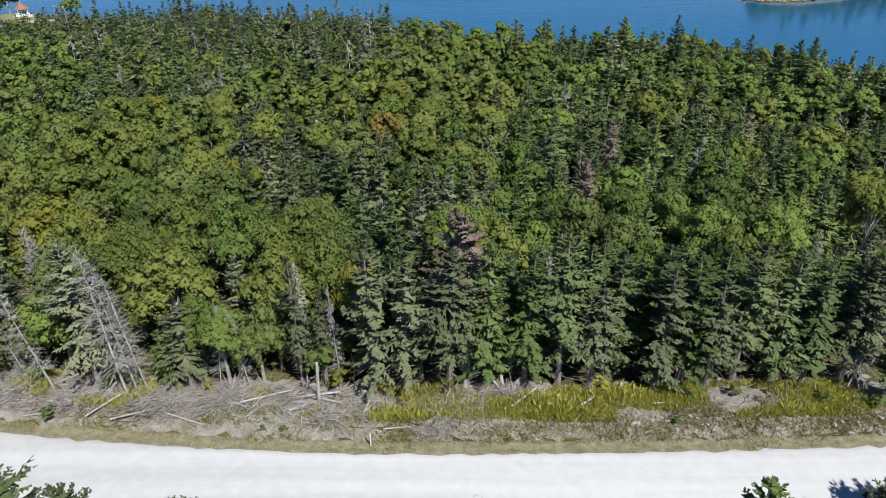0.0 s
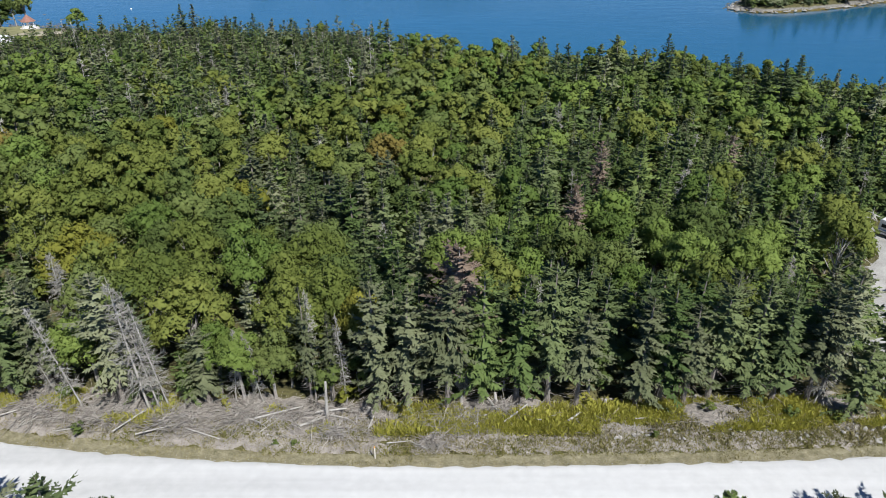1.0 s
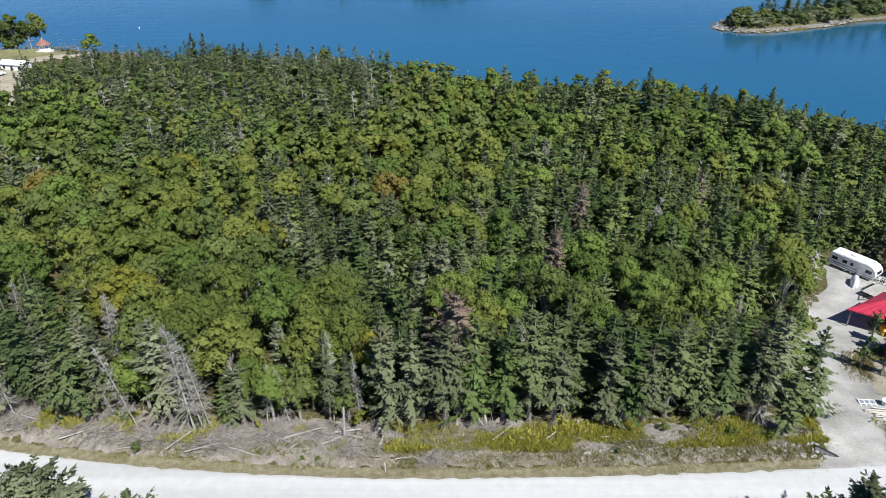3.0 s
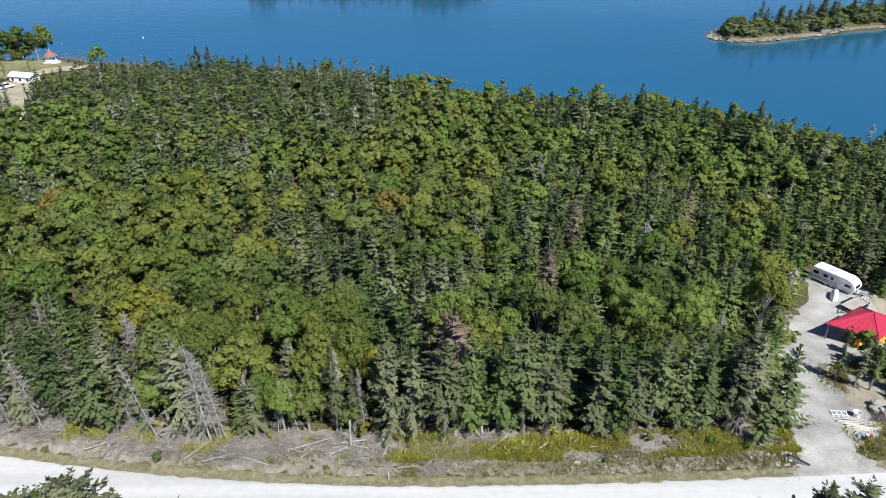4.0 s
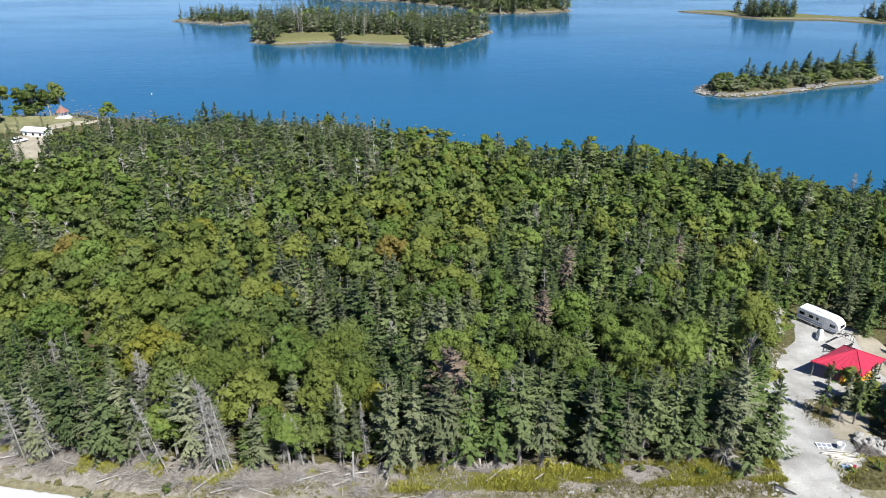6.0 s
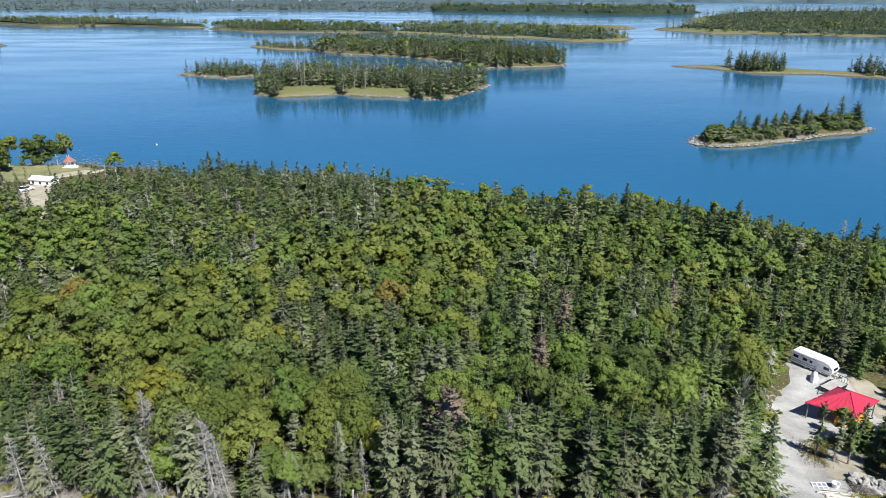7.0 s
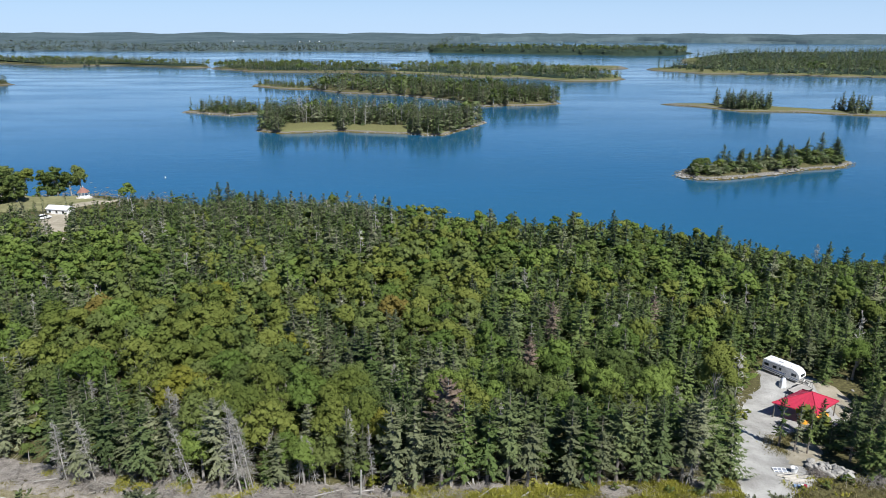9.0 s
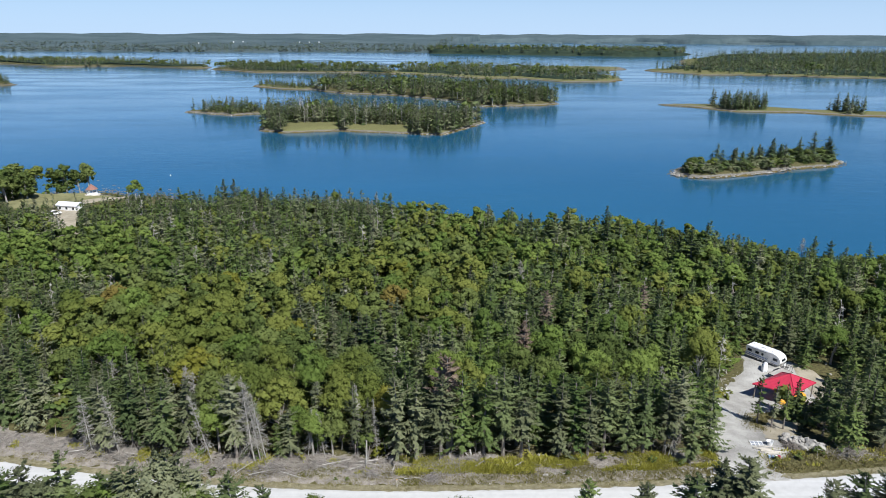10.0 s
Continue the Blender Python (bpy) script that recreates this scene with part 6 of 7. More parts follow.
def gazebo(x, y):
    z = gz(x, y, 0.2)
    e = thing("gazebo", (x, y, z), 10, "white eight-sided gazebo with brown-red shingled roof", "gazebo")
    part("deck", rod((0, 0, -0.3), (0, 0, 0.35), 2.6, 2.6, 8), M_WHITE, e)
    part("apron", rod((0, 0, -0.4), (0, 0, 0.12), 3.6, 3.5, 20), M_LUMBER, e, "pale stone apron")
    bm = bmesh.new()
    bmesh.ops.create_cone(bm, cap_ends=True, segments=8, radius1=2.95, radius2=0.12, depth=2.3)
    bmesh.ops.translate(bm, vec=(0, 0, 2.5 + 1.15), verts=bm.verts)
    part("roof", bm, M_SHINGLE, e)
    part("finial", rod((0, 0, 4.7), (0, 0, 5.3), 0.1, 0.04, 8), M_WHITE, e)
    for k in range(8):
        a = 2 * math.pi * (k + 0.5) / 8
        px, py = 2.4 * math.cos(a), 2.4 * math.sin(a)
        part("post", box(0.16, 0.16, 2.2, (px, py, 1.45), math.degrees(a), 0.01), M_WHITE, e)
        b = 2 * math.pi * (k + 1.5) / 8
        qx, qy = 2.4 * math.cos(b), 2.4 * math.sin(b)
        mid = ((px + qx) / 2, (py + qy) / 2)
        rz = math.degrees(math.atan2(qy - py, qx - px))
        if k != 2:
            part("railing", box(1.72, 0.08, 0.85, (mid[0], mid[1], 0.78), rz, 0.01), M_WHITE, e)
        part("frieze", box(1.75, 0.08, 0.28, (mid[0], mid[1], 2.42), rz, 0.01), M_WHITE, e)
    return e


gazebo(-122.6, 211.0).scale = (0.74, 0.74, 0.8)


def shed(x, y, rz, L, W, H, name, label, wall, roof):
    z = gz(x, y, 0.15)
    e = thing(name, (x, y, z), rz, label, "building")
    part("wall", box(L, W, H, (0, 0, H / 2), 0, 0.02), wall, e)
    part("roof", prism([(-W / 2 - 0.3, H), (0, H + 0.9), (W / 2 + 0.3, H), (W / 2 + 0.3, H + 0.12), (0, H + 1.05), (-W / 2 - 0.3, H + 0.12)], -L / 2 - 0.3, L / 2 + 0.3), roof, e).matrix_basis = pose(0, 0, 0, 0, 0, 90)
    for k in range(3):
        w = part("window", box(0.9, 0.06, 0.9, (-L / 3 + k * L / 3, -W / 2 - 0.02, H * 0.55), 0, 0.01), M_WHITE, e)
        part("pane", box(0.75, 0.06, 0.75, (-L / 3 + k * L / 3, -W / 2 - 0.035, H * 0.55)), M_GLASS, w)
    return e


shed(-119.6, 188.8, -14, 7.5, 3.4, 1.7, "shed", "low white shed with a white roof by the lawn", M_WHITE, M_TARP)
shed(-162.0, 206.0, 8, 12, 7, 2.8, "house", "white house with a pale roof beside the lawn", M_WHITE, M_TARP)


def parked_car(x, y, rz):
    e = thing("car", (x, y, gz(x, y, 0.2)), rz, "white car parked at the end of the track", "car")
    part("body", prism([(-2.2, 0.35), (2.2, 0.35), (2.25, 0.75), (1.3, 0.95), (-2.1, 1.0), (-2.25, 0.7)], -0.88, 0.88, 0.08), M_WHITE, e)
    cab = part("cabin", prism([(-1.7, 0.95), (1.1, 0.95), (0.4, 1.5), (-1.3, 1.52)], -0.76, 0.76, 0.06), M_GLASS, e, "dark glazed cabin")
    part("roof", box(1.6, 1.4, 0.06, (-0.45, 0, 1.53), 0, 0.02), M_WHITE, e)
    for sx in (-1.35, 1.4):
        for sy in (-0.8, 0.8):
            wheel(e, (sx, sy, 0.33), 0.33, 0.2)
    return e


parked_car(-121.0, 181.0, 60)
# pole beside the house
e = thing("utility_pole", (-150.5, 196, gz(-150.5, 196)), 0, "weathered wooden utility pole beside the house", "pole")
part("shaft", rod((0, 0, -0.3), (0, 0, 7.5), 0.16, 0.11, 10), M_LUMBER, e)
part("cross_arm", box(1.8, 0.1, 0.12, (0, 0, 6.9), 10, 0.01), M_LUMBER, e)

# broad trees round the lawn
for k, (x, y, h, sp, leaf) in enumerate([(-134.5, 216.5, 12.0, 1.3, M_SHRUB), (-126.8, 217.5, 12.6, 0.85, M_SHRUB), (-131.0, 219.0, 10.5, 1.0, M_SHRUB), (-139.0, 218.0, 11.0, 1.2, M_MAPLE), (-149.0, 211.0, 12.5, 1.4, M_SHRUB), (-145.0, 207.5, 9.0, 1.3, M_SHRUB), (-144.0, 212.5, 11.5, 1.35, M_MAPLE), (-148.5, 206.5, 11.5, 1.35, M_SHRUB), (-142.0, 204.0, 10.8, 1.2, M_SHRUB), (-152.0, 214.0, 12.0, 1.4, M_BIRCH), (-146.0, 198.5, 10.2, 1.3, M_SHRUB), (-153.0, 201.0, 11.0, 1.3, M_MAPLE)]):
    plant("maple_tree", "lawn_maple", k, x, y, h, M_BIRCHBARK, leaf, "broad green hardwood tree with a clear trunk on the lawn", "hardwood tree", "lawn trees", spread=sp)
plant("maple_tree", "maple_mid", 2, -102.5, 200.0, 8.0, M_BIRCHBARK, M_BIRCH, "flat-topped green hardwood tree by the shore", "hardwood tree", "lawn trees", spread=1.1)

# small white mooring buoy off the shore
bm = bmesh.new()
bmesh.ops.create_uvsphere(bm, u_segments=12, v_segments=8, radius=0.28)
o = tagged(part("buoy", bm, M_WHITE), "small white mooring buoy on the water", "buoy")
o.matrix_basis = pose(-113, 262, WATER + 0.15)


def hamlet_house(x, y, rz, s):
    z = WATER + max(4.0, float(far_height(x, y, 21))) + 4.0
    e = thing("far_house", (x, y, z), rz, "far white house among the woods", "house", "far houses")
    part("wall", box(12 * s, 8 * s, 9 * s, (0, 0, 0)), M_WHITE, e)
    part("roof", prism([(-4.6 * s, 4.5 * s), (4.6 * s, 4.5 * s), (0, 8 * s)], -6.4 * s, 6.4 * s), M_TARP, e).matrix_basis = pose(0, 0, 0, 0, 0, 90)


for x, y, rz, s in ((-930, 2900, 10, 0.5), (-830, 3050, 30, 0.6), (-800, 3090, 0, 0.4), (-560, 3100, 15, 0.5), (-520, 3110, 40, 0.45), (-480, 3120, 5, 0.55), (-120, 2440, 25, 0.4)):
    hamlet_house(x, y, rz, s * 0.7)

patch("sandy_ground", [(62.0, 58.6), (66.5, 64.5), (66.5, 72.0), (64.0, 76.5), (62.4, 71.0), (61.6, 65.5), (60.6, 60.5)], 6, 0.16, M_SAND, "bare tan sandy ground at the yard's edge", "soil")

for k, (x, y, h) in enumerate([(-147.5, 203.0, 6.0), (-151.0, 207.5, 6.5), (-143.5, 209.0, 5.0), (-149.5, 198.0, 5.5), (-154.0, 210.0, 6.5), (-140.5, 214.5, 4.5), (-145.5, 213.5, 5.0), (-137.0, 217.5, 4.0)]):
    plant("bush", "bush", k, x, y, h, M_BARK, (M_SHRUB, M_BIRCH)[k % 2], "leafy green bush among the lawn trees", "bush", "lawn bushes", spread=1.3)

# ---- the roadside ----
def sticks_mesh(name, n, place, lmin, lmax, rmin, rmax, mat, label, category, steep=0.25, seed=1, sides=4):
    g = np.random.default_rng(seed)
    x, y, up = place(g, n)
    az = g.uniform(0, 6.28, n)
    ln = g.uniform(lmin, lmax, n) * g.uniform(0.5, 1, n)
    el = g.normal(0, steep, n)
    c = np.stack([x, y, ground(x, y) + 0.05 + up], 1)
    d = np.stack([np.cos(az) * np.cos(el), np.sin(az) * np.cos(el), np.abs(np.sin(el))], 1)
    a, b = c - d * (ln * 0.3)[:, None], c + d * (ln * 0.7)[:, None]
    a[:, 2] = np.maximum(a[:, 2], ground(a[:, 0], a[:, 1]) + 0.03)
    b[:, 2] = np.maximum(b[:, 2], ground(b[:, 0], b[:, 1]) + 0.04)
    r0 = g.uniform(rmin, rmax, n)
    V, F = tubes(a, b, r0, r0 * 0.5, sides)
    return tagged(new(name, array_mesh(name, V, F, [mat], tint=np.repeat(g.uniform(0, 1, n), 2 * sides))), label, category, kind="stuff")


def along(x0, x1, o0, o1, heap=0.15):
    def f(g, n):
        x = g.uniform(x0, x1, n)
        o = o0 + (o1 - o0) * g.beta(1.6, 1.6, n)
        return x, road_far(x) + o, heap * np.abs(g.normal(0, 1, n)) * (1 + wave(x, 0 * x, 6, 77)).clip(0.1)
    return f


sticks_mesh("brushwood", 5200, along(-62, 3, 1.9, 6.6, 0.16), 0.5, 2.2, 0.010, 0.032, M_GREYTWIG, "bleached grey brushwood left from clearing", "brushwood", 0.3, 61, 3)
sticks_mesh("brushwood", 1100, along(3, 34, 2.4, 6.4, 0.10), 0.4, 1.6, 0.010, 0.028, M_GREYTWIG, "bleached grey brushwood left from clearing", "brushwood", 0.3, 62, 3)


def heap_at(cx, cy, sx, sy, h):
    def f(g, n):
        u, v = g.normal(0, 0.5, n), g.normal(0, 0.5, n)
        return cx + sx * u, cy + sy * v, h * np.exp(-(u ** 2 + v ** 2) * 1.5) * g.uniform(0.2, 1, n)
    return f


for k, (cx, cy, sx, sy, h, n) in enumerate([(-20.5, 37.6, 2.6, 1.2, 0.9, 380), (-15.0, 38.4, 2.0, 1.0, 0.6, 220), (-8.0, 36.9, 1.2, 0.7, 0.5, 160), (-0.6, 35.9, 1.2, 0.6, 0.45, 150), (4.8, 39.2, 1.6, 0.9, 0.6, 180), (-31.0, 38.8, 2.0, 1.0, 0.7, 220), (-27.0, 38.2, 2.0, 1.0, 0.6, 200), (-40.0, 40.4, 2.4, 1.0, 0.8, 240), (47.0, 42.6, 1.3, 0.8, 0.6, 220), (53.5, 40.4, 3.0, 1.1, 0.9, 320)]):
    dark = k == 8
    sticks_mesh("brush_pile", n, heap_at(cx, cy, sx, sy, h), 0.8, 2.6, 0.012, 0.035, M_BARK if dark else M_GREYTWIG, "pile of dark cut brush" if dark else "pile of bleached cut branches", "brush pile", 0.35, 70 + k, 3)

# fallen logs and poles, each on its own
LOGS_WEST = [(-8.6, 38.8, 2.4, 0.09, 8, 0.5), (-8.2, 38.3, 2.2, 0.08, -14, 0.35), (-9.6, 38.0, 2.8, 0.09, 30, 0.2), (-8.0, 37.0, 1.9, 0.06, 70, 0.2), (-12.6, 38.6, 3.8, 0.07, 28, 0.35), (-14.8, 38.0, 2.6, 0.06, -35, 0.25), (4.0, 39.6, 1.8, 0.12, 115, 0.4), (5.8, 38.4, 2.6, 0.07, 40, 0.3), (7.0, 38.0, 1.6, 0.06, -20, 0.2)]
LOGS_EAST = [(-3.0, 36.0, 2.2, 0.05, 12, 0.15), (-1.8, 35.8, 1.8, 0.05, -30, 0.15), (10.4, 38.6, 1.5, 0.10, 40, 0.3), (-18.0, 36.8, 2.8, 0.06, -12, 0.2), (-21.5, 37.0, 3.2, 0.06, 18, 0.5), (-24.0, 37.8, 2.6, 0.06, 50, 0.4), (-28.6, 37.4, 2.4, 0.06, 0, 0.25), (-34.0, 38.8, 2.8, 0.07, 24, 0.3), (-47.0, 42.0, 2.6, 0.08, 15, 0.3), (-39.0, 40.6, 2.2, 0.07, -25, 0.5), (16.0, 38.6, 1.8, 0.06, 10, 0.2), (-5.4, 38.0, 1.4, 0.08, 80, 0.3)]
for x, y, ln, r, az, up in LOGS_WEST + LOGS_EAST:
    o = tagged(part("log", rod((-ln / 2, 0, 0), (ln / 2, 0, 0), r, r * 0.75, 9), M_DEADWOOD), "bleached fallen log among cut brush", "log", "fallen logs")
    o.matrix_basis = pose(x, y, gz(x, y, 0.02) + up, 0, RNG.uniform(-12, 12), az)
# broken standing stem
e = thing("broken_stem", (-8.85, 38.3, gz(-8.85, 38.3, 0)), 0, "bare bleached broken stem standing in brushwood", "dead tree", "dead trees")
part("trunk", rod((0, 0, -0.2), (0.12, 0.1, 3.6), 0.13, 0.09, 9), M_DEADWOOD, e)
for k in range(6):
    a = k * 1.1
    part("branch", rod((0.05, 0.05, 1.2 + 0.35 * k), (0.05 + 0.45 * math.cos(a), 0.05 + 0.45 * math.sin(a), 1.3 + 0.36 * k), 0.03, 0.012, 6), M_DEADWOOD, e)
for x, y, h in ((4.4, 39.9, 1.1), (-5.9, 39.2, 0.8), (13.0, 40.0, 0.7), (1.6, 40.2, 0.9)):
    o = tagged(part("stump", rod((0, 0, -0.2), (0.1, 0, h), 0.16, 0.11, 9), M_DEADWOOD), "bleached broken stump at the wood's edge", "stump", "stumps")
    o.matrix_basis = pose(x, y, gz(x, y, 0), RNG.uniform(-20, 20), RNG.uniform(-20, 20), 0)
# survey stake
e = thing("survey_stake", (-4.85, 34.65, gz(-4.85, 34.65, 0)), 12, "wooden survey stake standing on the verge", "stake")
part("stake", box(0.09, 0.05, 1.35, (0, 0, 0.55), 0, 0.006), M_LUMBER, e)
part("cap", box(0.095, 0.055, 0.12, (0, 0, 1.17), 0, 0.006), M_ORANGE, e, "painted tip")


def tuft_field(name, n, place, hmin, hmax, width, mats, label, category, seed, blades=3, spreadw=0.5):
    """Low plants: bunches of upright blades."""
    g = np.random.default_rng(seed)
    x, y, w = place(g, n)
    k = np.repeat(np.arange(n), blades)
    m = len(k)
    px, py = x[k] + g.normal(0, 0.09, m), y[k] + g.normal(0, 0.09, m)
    p = np.stack([px, py, ground(px, py) + 0.02], 1)
    d = np.stack([g.normal(0, spreadw, m), g.normal(0, spreadw, m), np.ones(m)], 1)
    ln = g.uniform(hmin, hmax, n)[k] * g.uniform(0.6, 1.1, m) * (w[k] if w is not None else 1)
    V, F = sprays(p, d, ln, ln * width, g, 0.1, 0.15)
    return tagged(new(name, array_mesh(name, V, F, mats, tint=np.repeat(g.uniform(0, 1, n)[k], 3))), label, category, kind="stuff")


def band(x0, x1, o0, o1, thr=None, scale=5.0, seed=5, side=1):
    def f(g, n):
        x = g.uniform(x0, x1, n * 3)
        o = g.uniform(o0, o1, n * 3)
        y = road_far(x) + o if side > 0 else road_far(x) - 7.3 - o
        v = wave(x, y * 1.5, scale, seed)
        keep = v > (-9 if thr is None else thr)
        x, y, v = x[keep][:n], y[keep][:n], v[keep][:n]
        if len(x) < n:
            reps = int(np.ceil(n / len(x)))
            x, y, v = np.tile(x, reps)[:n] + g.normal(0, 0.1, n), np.tile(y, reps)[:n] + g.normal(0, 0.1, n), np.tile(v, reps)[:n]
        return x, y, 0.6 + 0.4 * np.clip(v + 0.4, 0, 1.4)
    return f


tuft_field("verge_grass", 24000, band(-62, 62, -0.35, 2.3), 0.07, 0.26, 0.28, [M_GRASS], "dry grass growing along the road", "grass", 81, 3, 0.7)
tuft_field("verge_grass", 2600, band(-62, 62, 0.1, 2.5, None, 5, 6, -1), 0.15, 0.4, 0.22, [M_GRASS], "dry grass growing along the road", "grass", 82, 3, 0.7)
tuft_field("goldenrod", 13000, band(-5, 36, 2.6, 6.4, -0.35, 9, 8), 0.2, 0.80, 0.2, [M_FERN], "yellow-green goldenrod and ferns", "wild plants", 83, 5, 0.45)
tuft_field("goldenrod", 1800, band(-56, -4, 2.6, 6.4, 0.55, 8, 9), 0.2, 0.6, 0.26, [M_FERN], "yellow-green goldenrod and ferns", "wild plants", 84, 5, 0.45)
tuft_field("goldenrod", 1500, band(-38, -29, 3.2, 6.4, 0.0, 7, 15), 0.25, 0.8, 0.2, [M_FERN], "yellow-green goldenrod and ferns", "wild plants", 96, 5, 0.45)
tuft_field("rough_grass", 4200, band(-8, 35, 1.2, 4.6, -0.5, 5, 10), 0.2, 0.5, 0.25, [M_GRASS], "rough grass on the bank", "grass", 85, 3, 0.6)
tuft_field("rough_grass", 11000, band(-30, 35.5, 0.8, 3.6, -0.5, 6, 14), 0.10, 0.34, 0.3, [M_WEEDGREEN], "low olive weeds on the roadside bank", "wild plants", 95, 3, 0.8)
tuft_field("rough_grass", 1700, band(41.8, 66, 1.2, 5.0, None, 5, 11), 0.25, 0.6, 0.25, [M_GRASS], "rough grass beside the road", "grass", 86, 3, 0.6)
tuft_field("weeds", 260, band(41.8, 60, 2.0, 6.0, 0.0, 5, 12), 0.3, 0.8, 0.3, [M_FERN], "yellow-green weeds beside the road", "wild plants", 87, 4, 0.5)


def yard_edge(g, n):
    t = g.uniform(0, 1, n)
    x = np.interp(t, [0, 0.35, 0.6, 1], [45.5, 46.5, 50.5, 56])
    y = np.interp(t, [0, 0.35, 0.6, 1], [48.5, 53.0, 54.5, 56.5])
    return x + g.normal(0, 0.9, n), y + g.normal(0, 0.9, n), None


tuft_field("rough_grass", 2200, yard_edge, 0.15, 0.45, 0.3, [M_GRASS], "rough grass round the yard's trees", "grass", 88, 3, 0.6)

# single bushes
for k, (x, y, h, leaf) in enumerate([(-27.6, 37.2, 1.3, M_SHRUB), (-10.9, 35.9, 0.7, M_SHRUB), (-12.4, 36.0, 0.6, M_SHRUB), (16.2, 36.6, 0.7, M_SHRUB), (21.0, 39.2, 1.2, M_MAPLE), (27.4, 38.6, 1.3, M_SHRUB), (30.8, 38.2, 1.0, M_MAPLE), (46.6, 39.6, 1.2, M_SHRUB), (49.4, 40.4, 1.5, M_SHRUB), (43.4, 39.2, 0.9, M_SHRUB),
                                       (46.2, 60.4, 1.8, M_MAPLE), (48.2, 68.6, 2.2, M_SHRUB), (44.6, 59.8, 2.0, M_YELLOW), (65.5, 80.4, 2.2, M_MAPLE), (62.0, 82.5, 2.6, M_SHRUB), (68.0, 79.0, 2.0, M_SHRUB), (-22.8, 40.2, 1.6, M_BIRCH), (-30.2, 41.0, 1.8, M_BIRCH), (-7.6, 40.4, 2.0, M_YELLOW), (11.6, 40.2, 1.4, M_FERN), (-17.0, 39.6, 1.0, M_FERN), (50.5, 70.8, 2.6, M_SHRUB), (52.4, 73.6, 3.0, M_BIRCH), (54.2, 76.4, 3.2, M_SHRUB), (55.6, 79.4, 2.8, M_BIRCH), (53.0, 78.4, 3.4, M_MAPLE), (57.8, 82.4, 3.0, M_SHRUB), (48.8, 69.8, 3.0, M_BIRCH)]):
    plant("bush", "bush", k, x, y, h, M_BIRCHBARK, leaf, "small leafy green bush on open ground" if leaf is not M_YELLOW else "small bush with bright yellow leaves", "bush", "bushes", spread=1.5)


def yard_stones(g, n):
    t, w = g.uniform(0, len(YL) - 1, n), g.beta(0.45, 0.45, n)
    k = np.arange(len(YL))
    L = np.stack([np.interp(t, k, np.array(YL)[:, c]) for c in (0, 1)], 1)
    R = np.stack([np.interp(t, k, np.array(YR)[:, c]) for c in (0, 1)], 1)
    q = L * (1 - w)[:, None] + R * w[:, None] + g.normal(0, 0.35, (n, 2))
    return q[:, 0], q[:, 1]


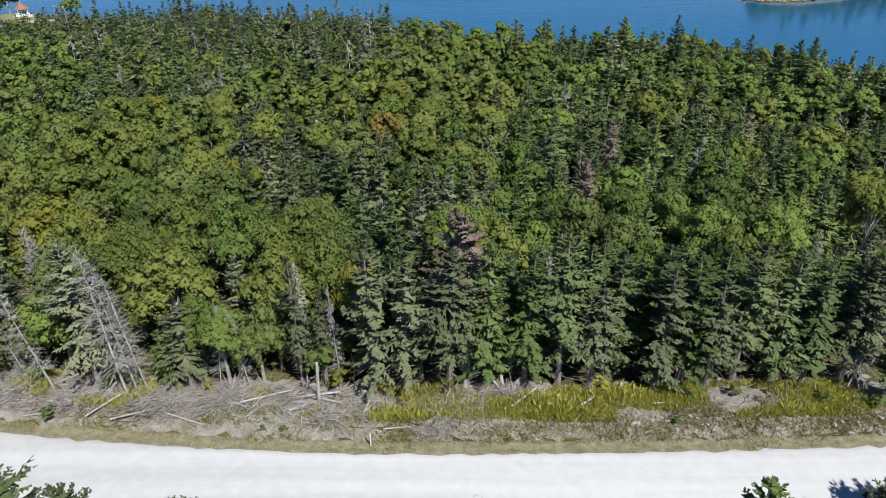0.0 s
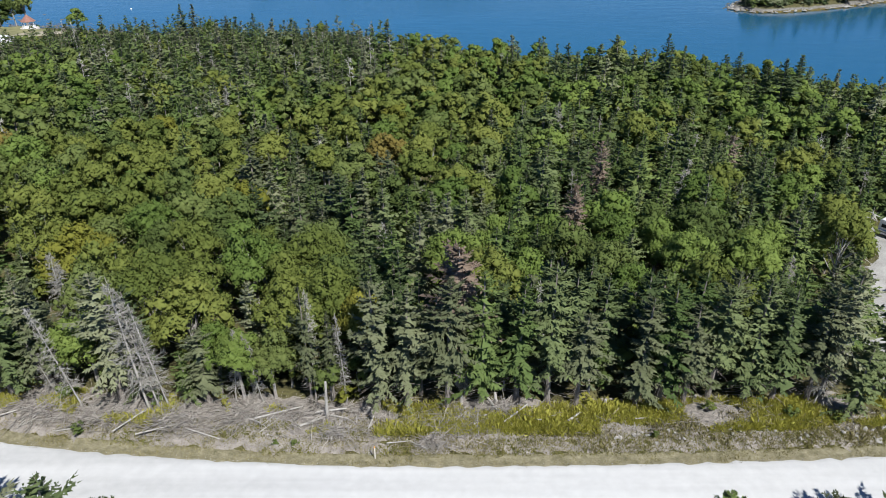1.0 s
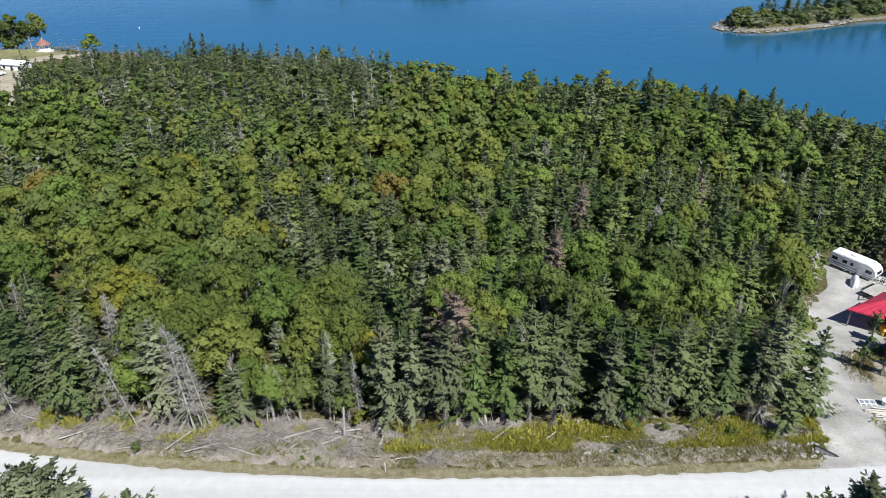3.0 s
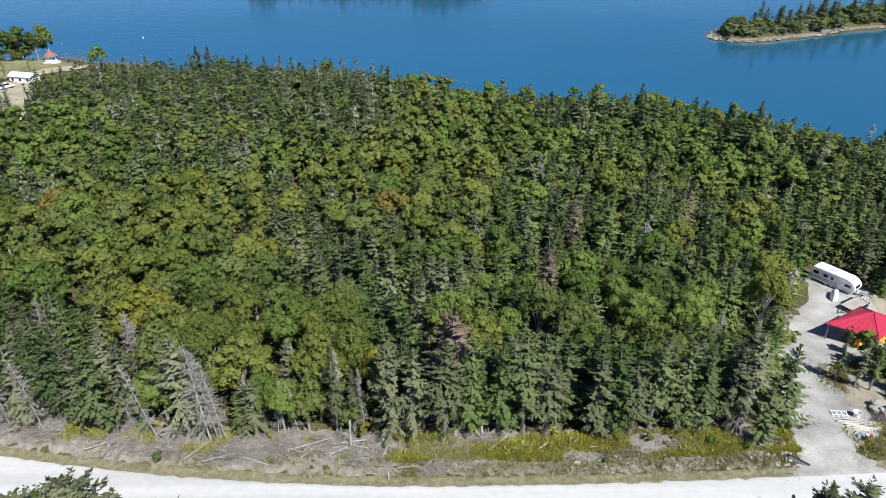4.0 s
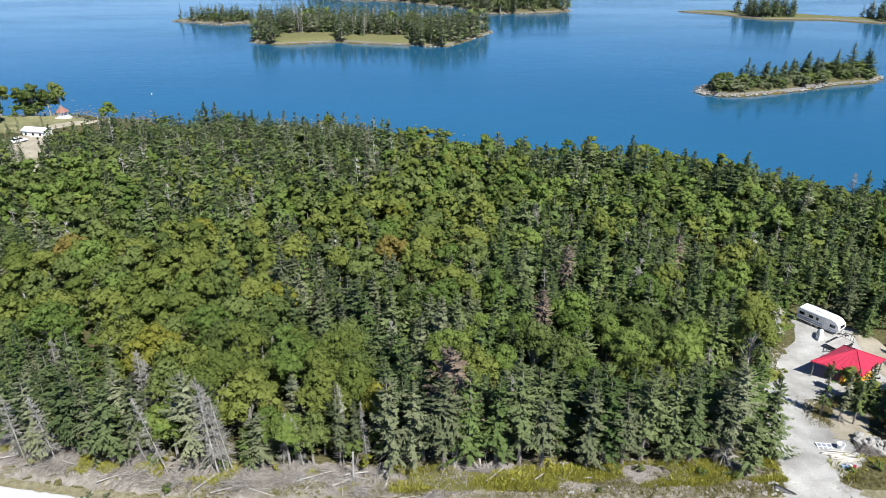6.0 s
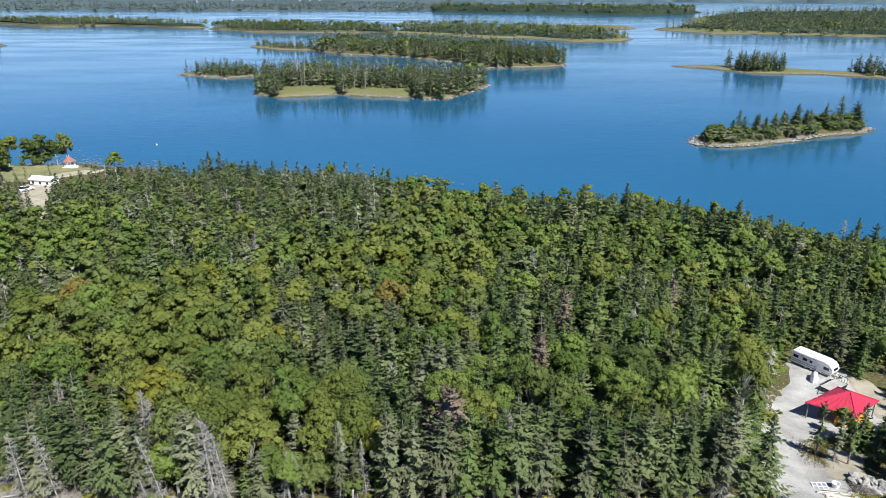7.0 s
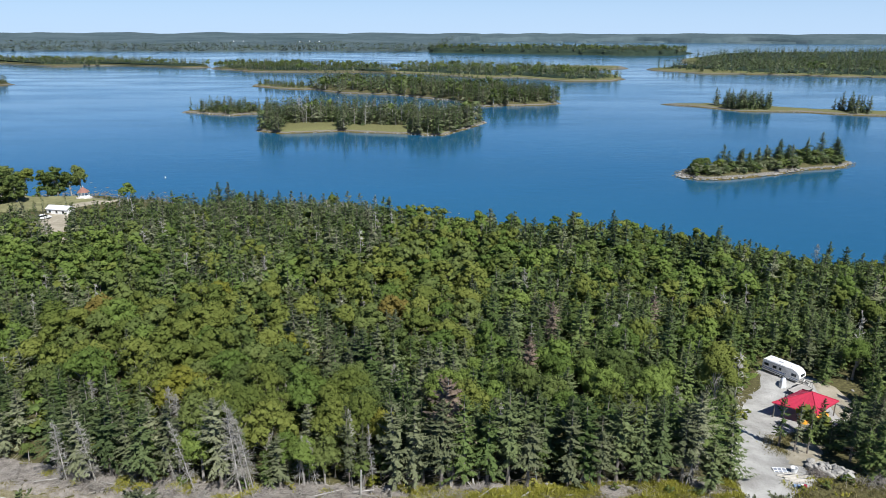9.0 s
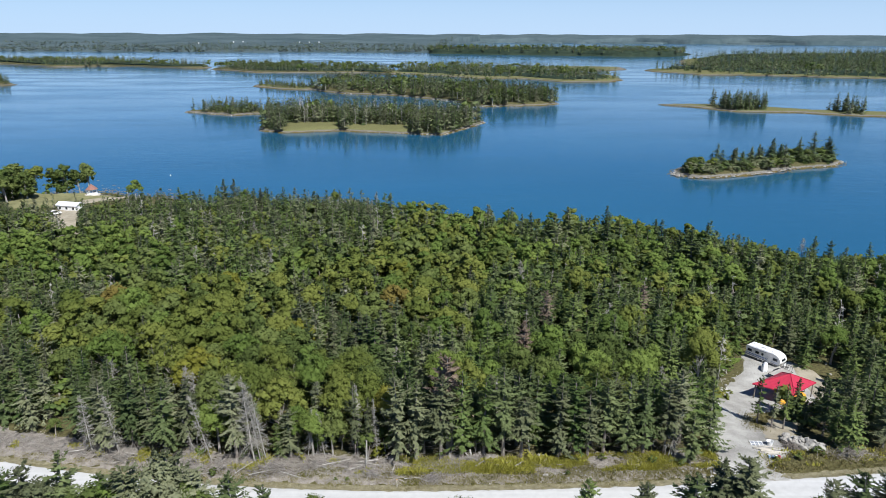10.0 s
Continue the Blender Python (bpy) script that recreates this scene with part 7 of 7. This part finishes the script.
def stones(name, n, place, smin, smax, label, seed, mat=None, level=None, flat=1.0):
    """Loose stones: squashed five-sided lumps."""
    g = np.random.default_rng(seed)
    x, y = place(g, n)
    s = g.uniform(smin, smax, n) * g.uniform(0.5, 1, n)
    z = ground(x, y) + 0.10 if level is None else np.full(n, level)
    ang = np.arange(5) * 2 * np.pi / 5
    r = s[:, None] * g.uniform(0.35, 0.65, (n, 5))
    ring = np.stack([x[:, None] + r * np.cos(ang), y[:, None] + r * np.sin(ang), np.repeat((z - 0.04)[:, None], 5, 1)], 2)
    top = np.stack([x + g.normal(0, 0.1, n) * s, y + g.normal(0, 0.1, n) * s, z + flat * s * g.uniform(0.25, 0.5, n)], 1)
    V = np.concatenate([ring, top[:, None, :]], 1).reshape(-1, 3)
    b = (np.arange(n) * 6)[:, None]
    i = np.arange(5)[None, :]
    F = np.stack([b + i, b + (i + 1) % 5, b + 5 + 0 * i], 2).reshape(-1, 3)
    return tagged(new(name, array_mesh(name, V, F, [mat or M_ROCK])), label, "stones", kind="stuff")


stones("loose_stones", 1500, yard_stones, 0.06, 0.28, "loose pale stones on the gravel yard", 91)
stones("loose_stones", 700, lambda g, n: (lambda x: (x, road_far(x) + g.normal(-0.2, 0.12, n)))(g.uniform(-60, 60, n)), 0.04, 0.11, "loose pale stones along the road's edge", 92)


def tideline(g, n):
    x = g.uniform(-150, 25, n)
    return x, shore(x) + g.gamma(1.3, 3.2, n) - 1.0


stones("shore_weed", 1500, tideline, 0.5, 2.2, "brown weed and stones breaking the water along the shore", 93, M_WEED, WATER + 0.01, 0.16)


def rim_of(outline, inset):
    q = dense(outline, 400)
    c = q.mean(0)
    axis = np.polyfit(q[:, 0], q[:, 1], 1)

    def f(g, n):
        p = q[g.integers(0, 400, n)]
        inward = np.where(p[:, 1] < np.polyval(axis, p[:, 0]), 1.0, -1.0)
        u = inset * g.uniform(0, 1, n)
        return p[:, 0] + u * 0.5 * np.sign(c[0] - p[:, 0]) + g.normal(0, 0.4, n), p[:, 1] + u * inward + g.normal(0, 0.4, n)
    return f


stones("shore_rocks", 900, rim_of(ISL1, 5.0), 0.5, 2.3, "grey granite rocks along the small island's shore", 94, M_SHOREROCK, WATER + 0.35, 0.8)
stones("shore_weed", 700, rim_of(ISL1, -2.2), 0.5, 1.8, "brown weed along the small island's tideline", 99, M_WEEDGOLD, WATER + 0.01, 0.2)
stones("shore_rocks", 700, rim_of(ISL2, 4.0), 0.7, 2.4, "grey rocks along the wooded island's shore", 95, M_SHOREROCK, WATER + 0.2, 0.7)
stones("shore_rocks", 600, rim_of(ISL3, 5.0), 0.9, 3.0, "grey rocks along the long island's shore", 96, M_SHOREROCK, WATER + 0.2, 0.7)
stones("shore_rocks", 260, rim_of(ISL2B, 3.0), 0.7, 2.2, "grey rocks round the islet", 97, M_SHOREROCK, WATER + 0.2, 0.7)
stones("shore_rocks", 500, rim_of(ISL5, 5.0), 0.7, 2.0, "grey rocks along the low island's shore", 98, M_SHOREROCK, WATER + 0.1, 0.5)
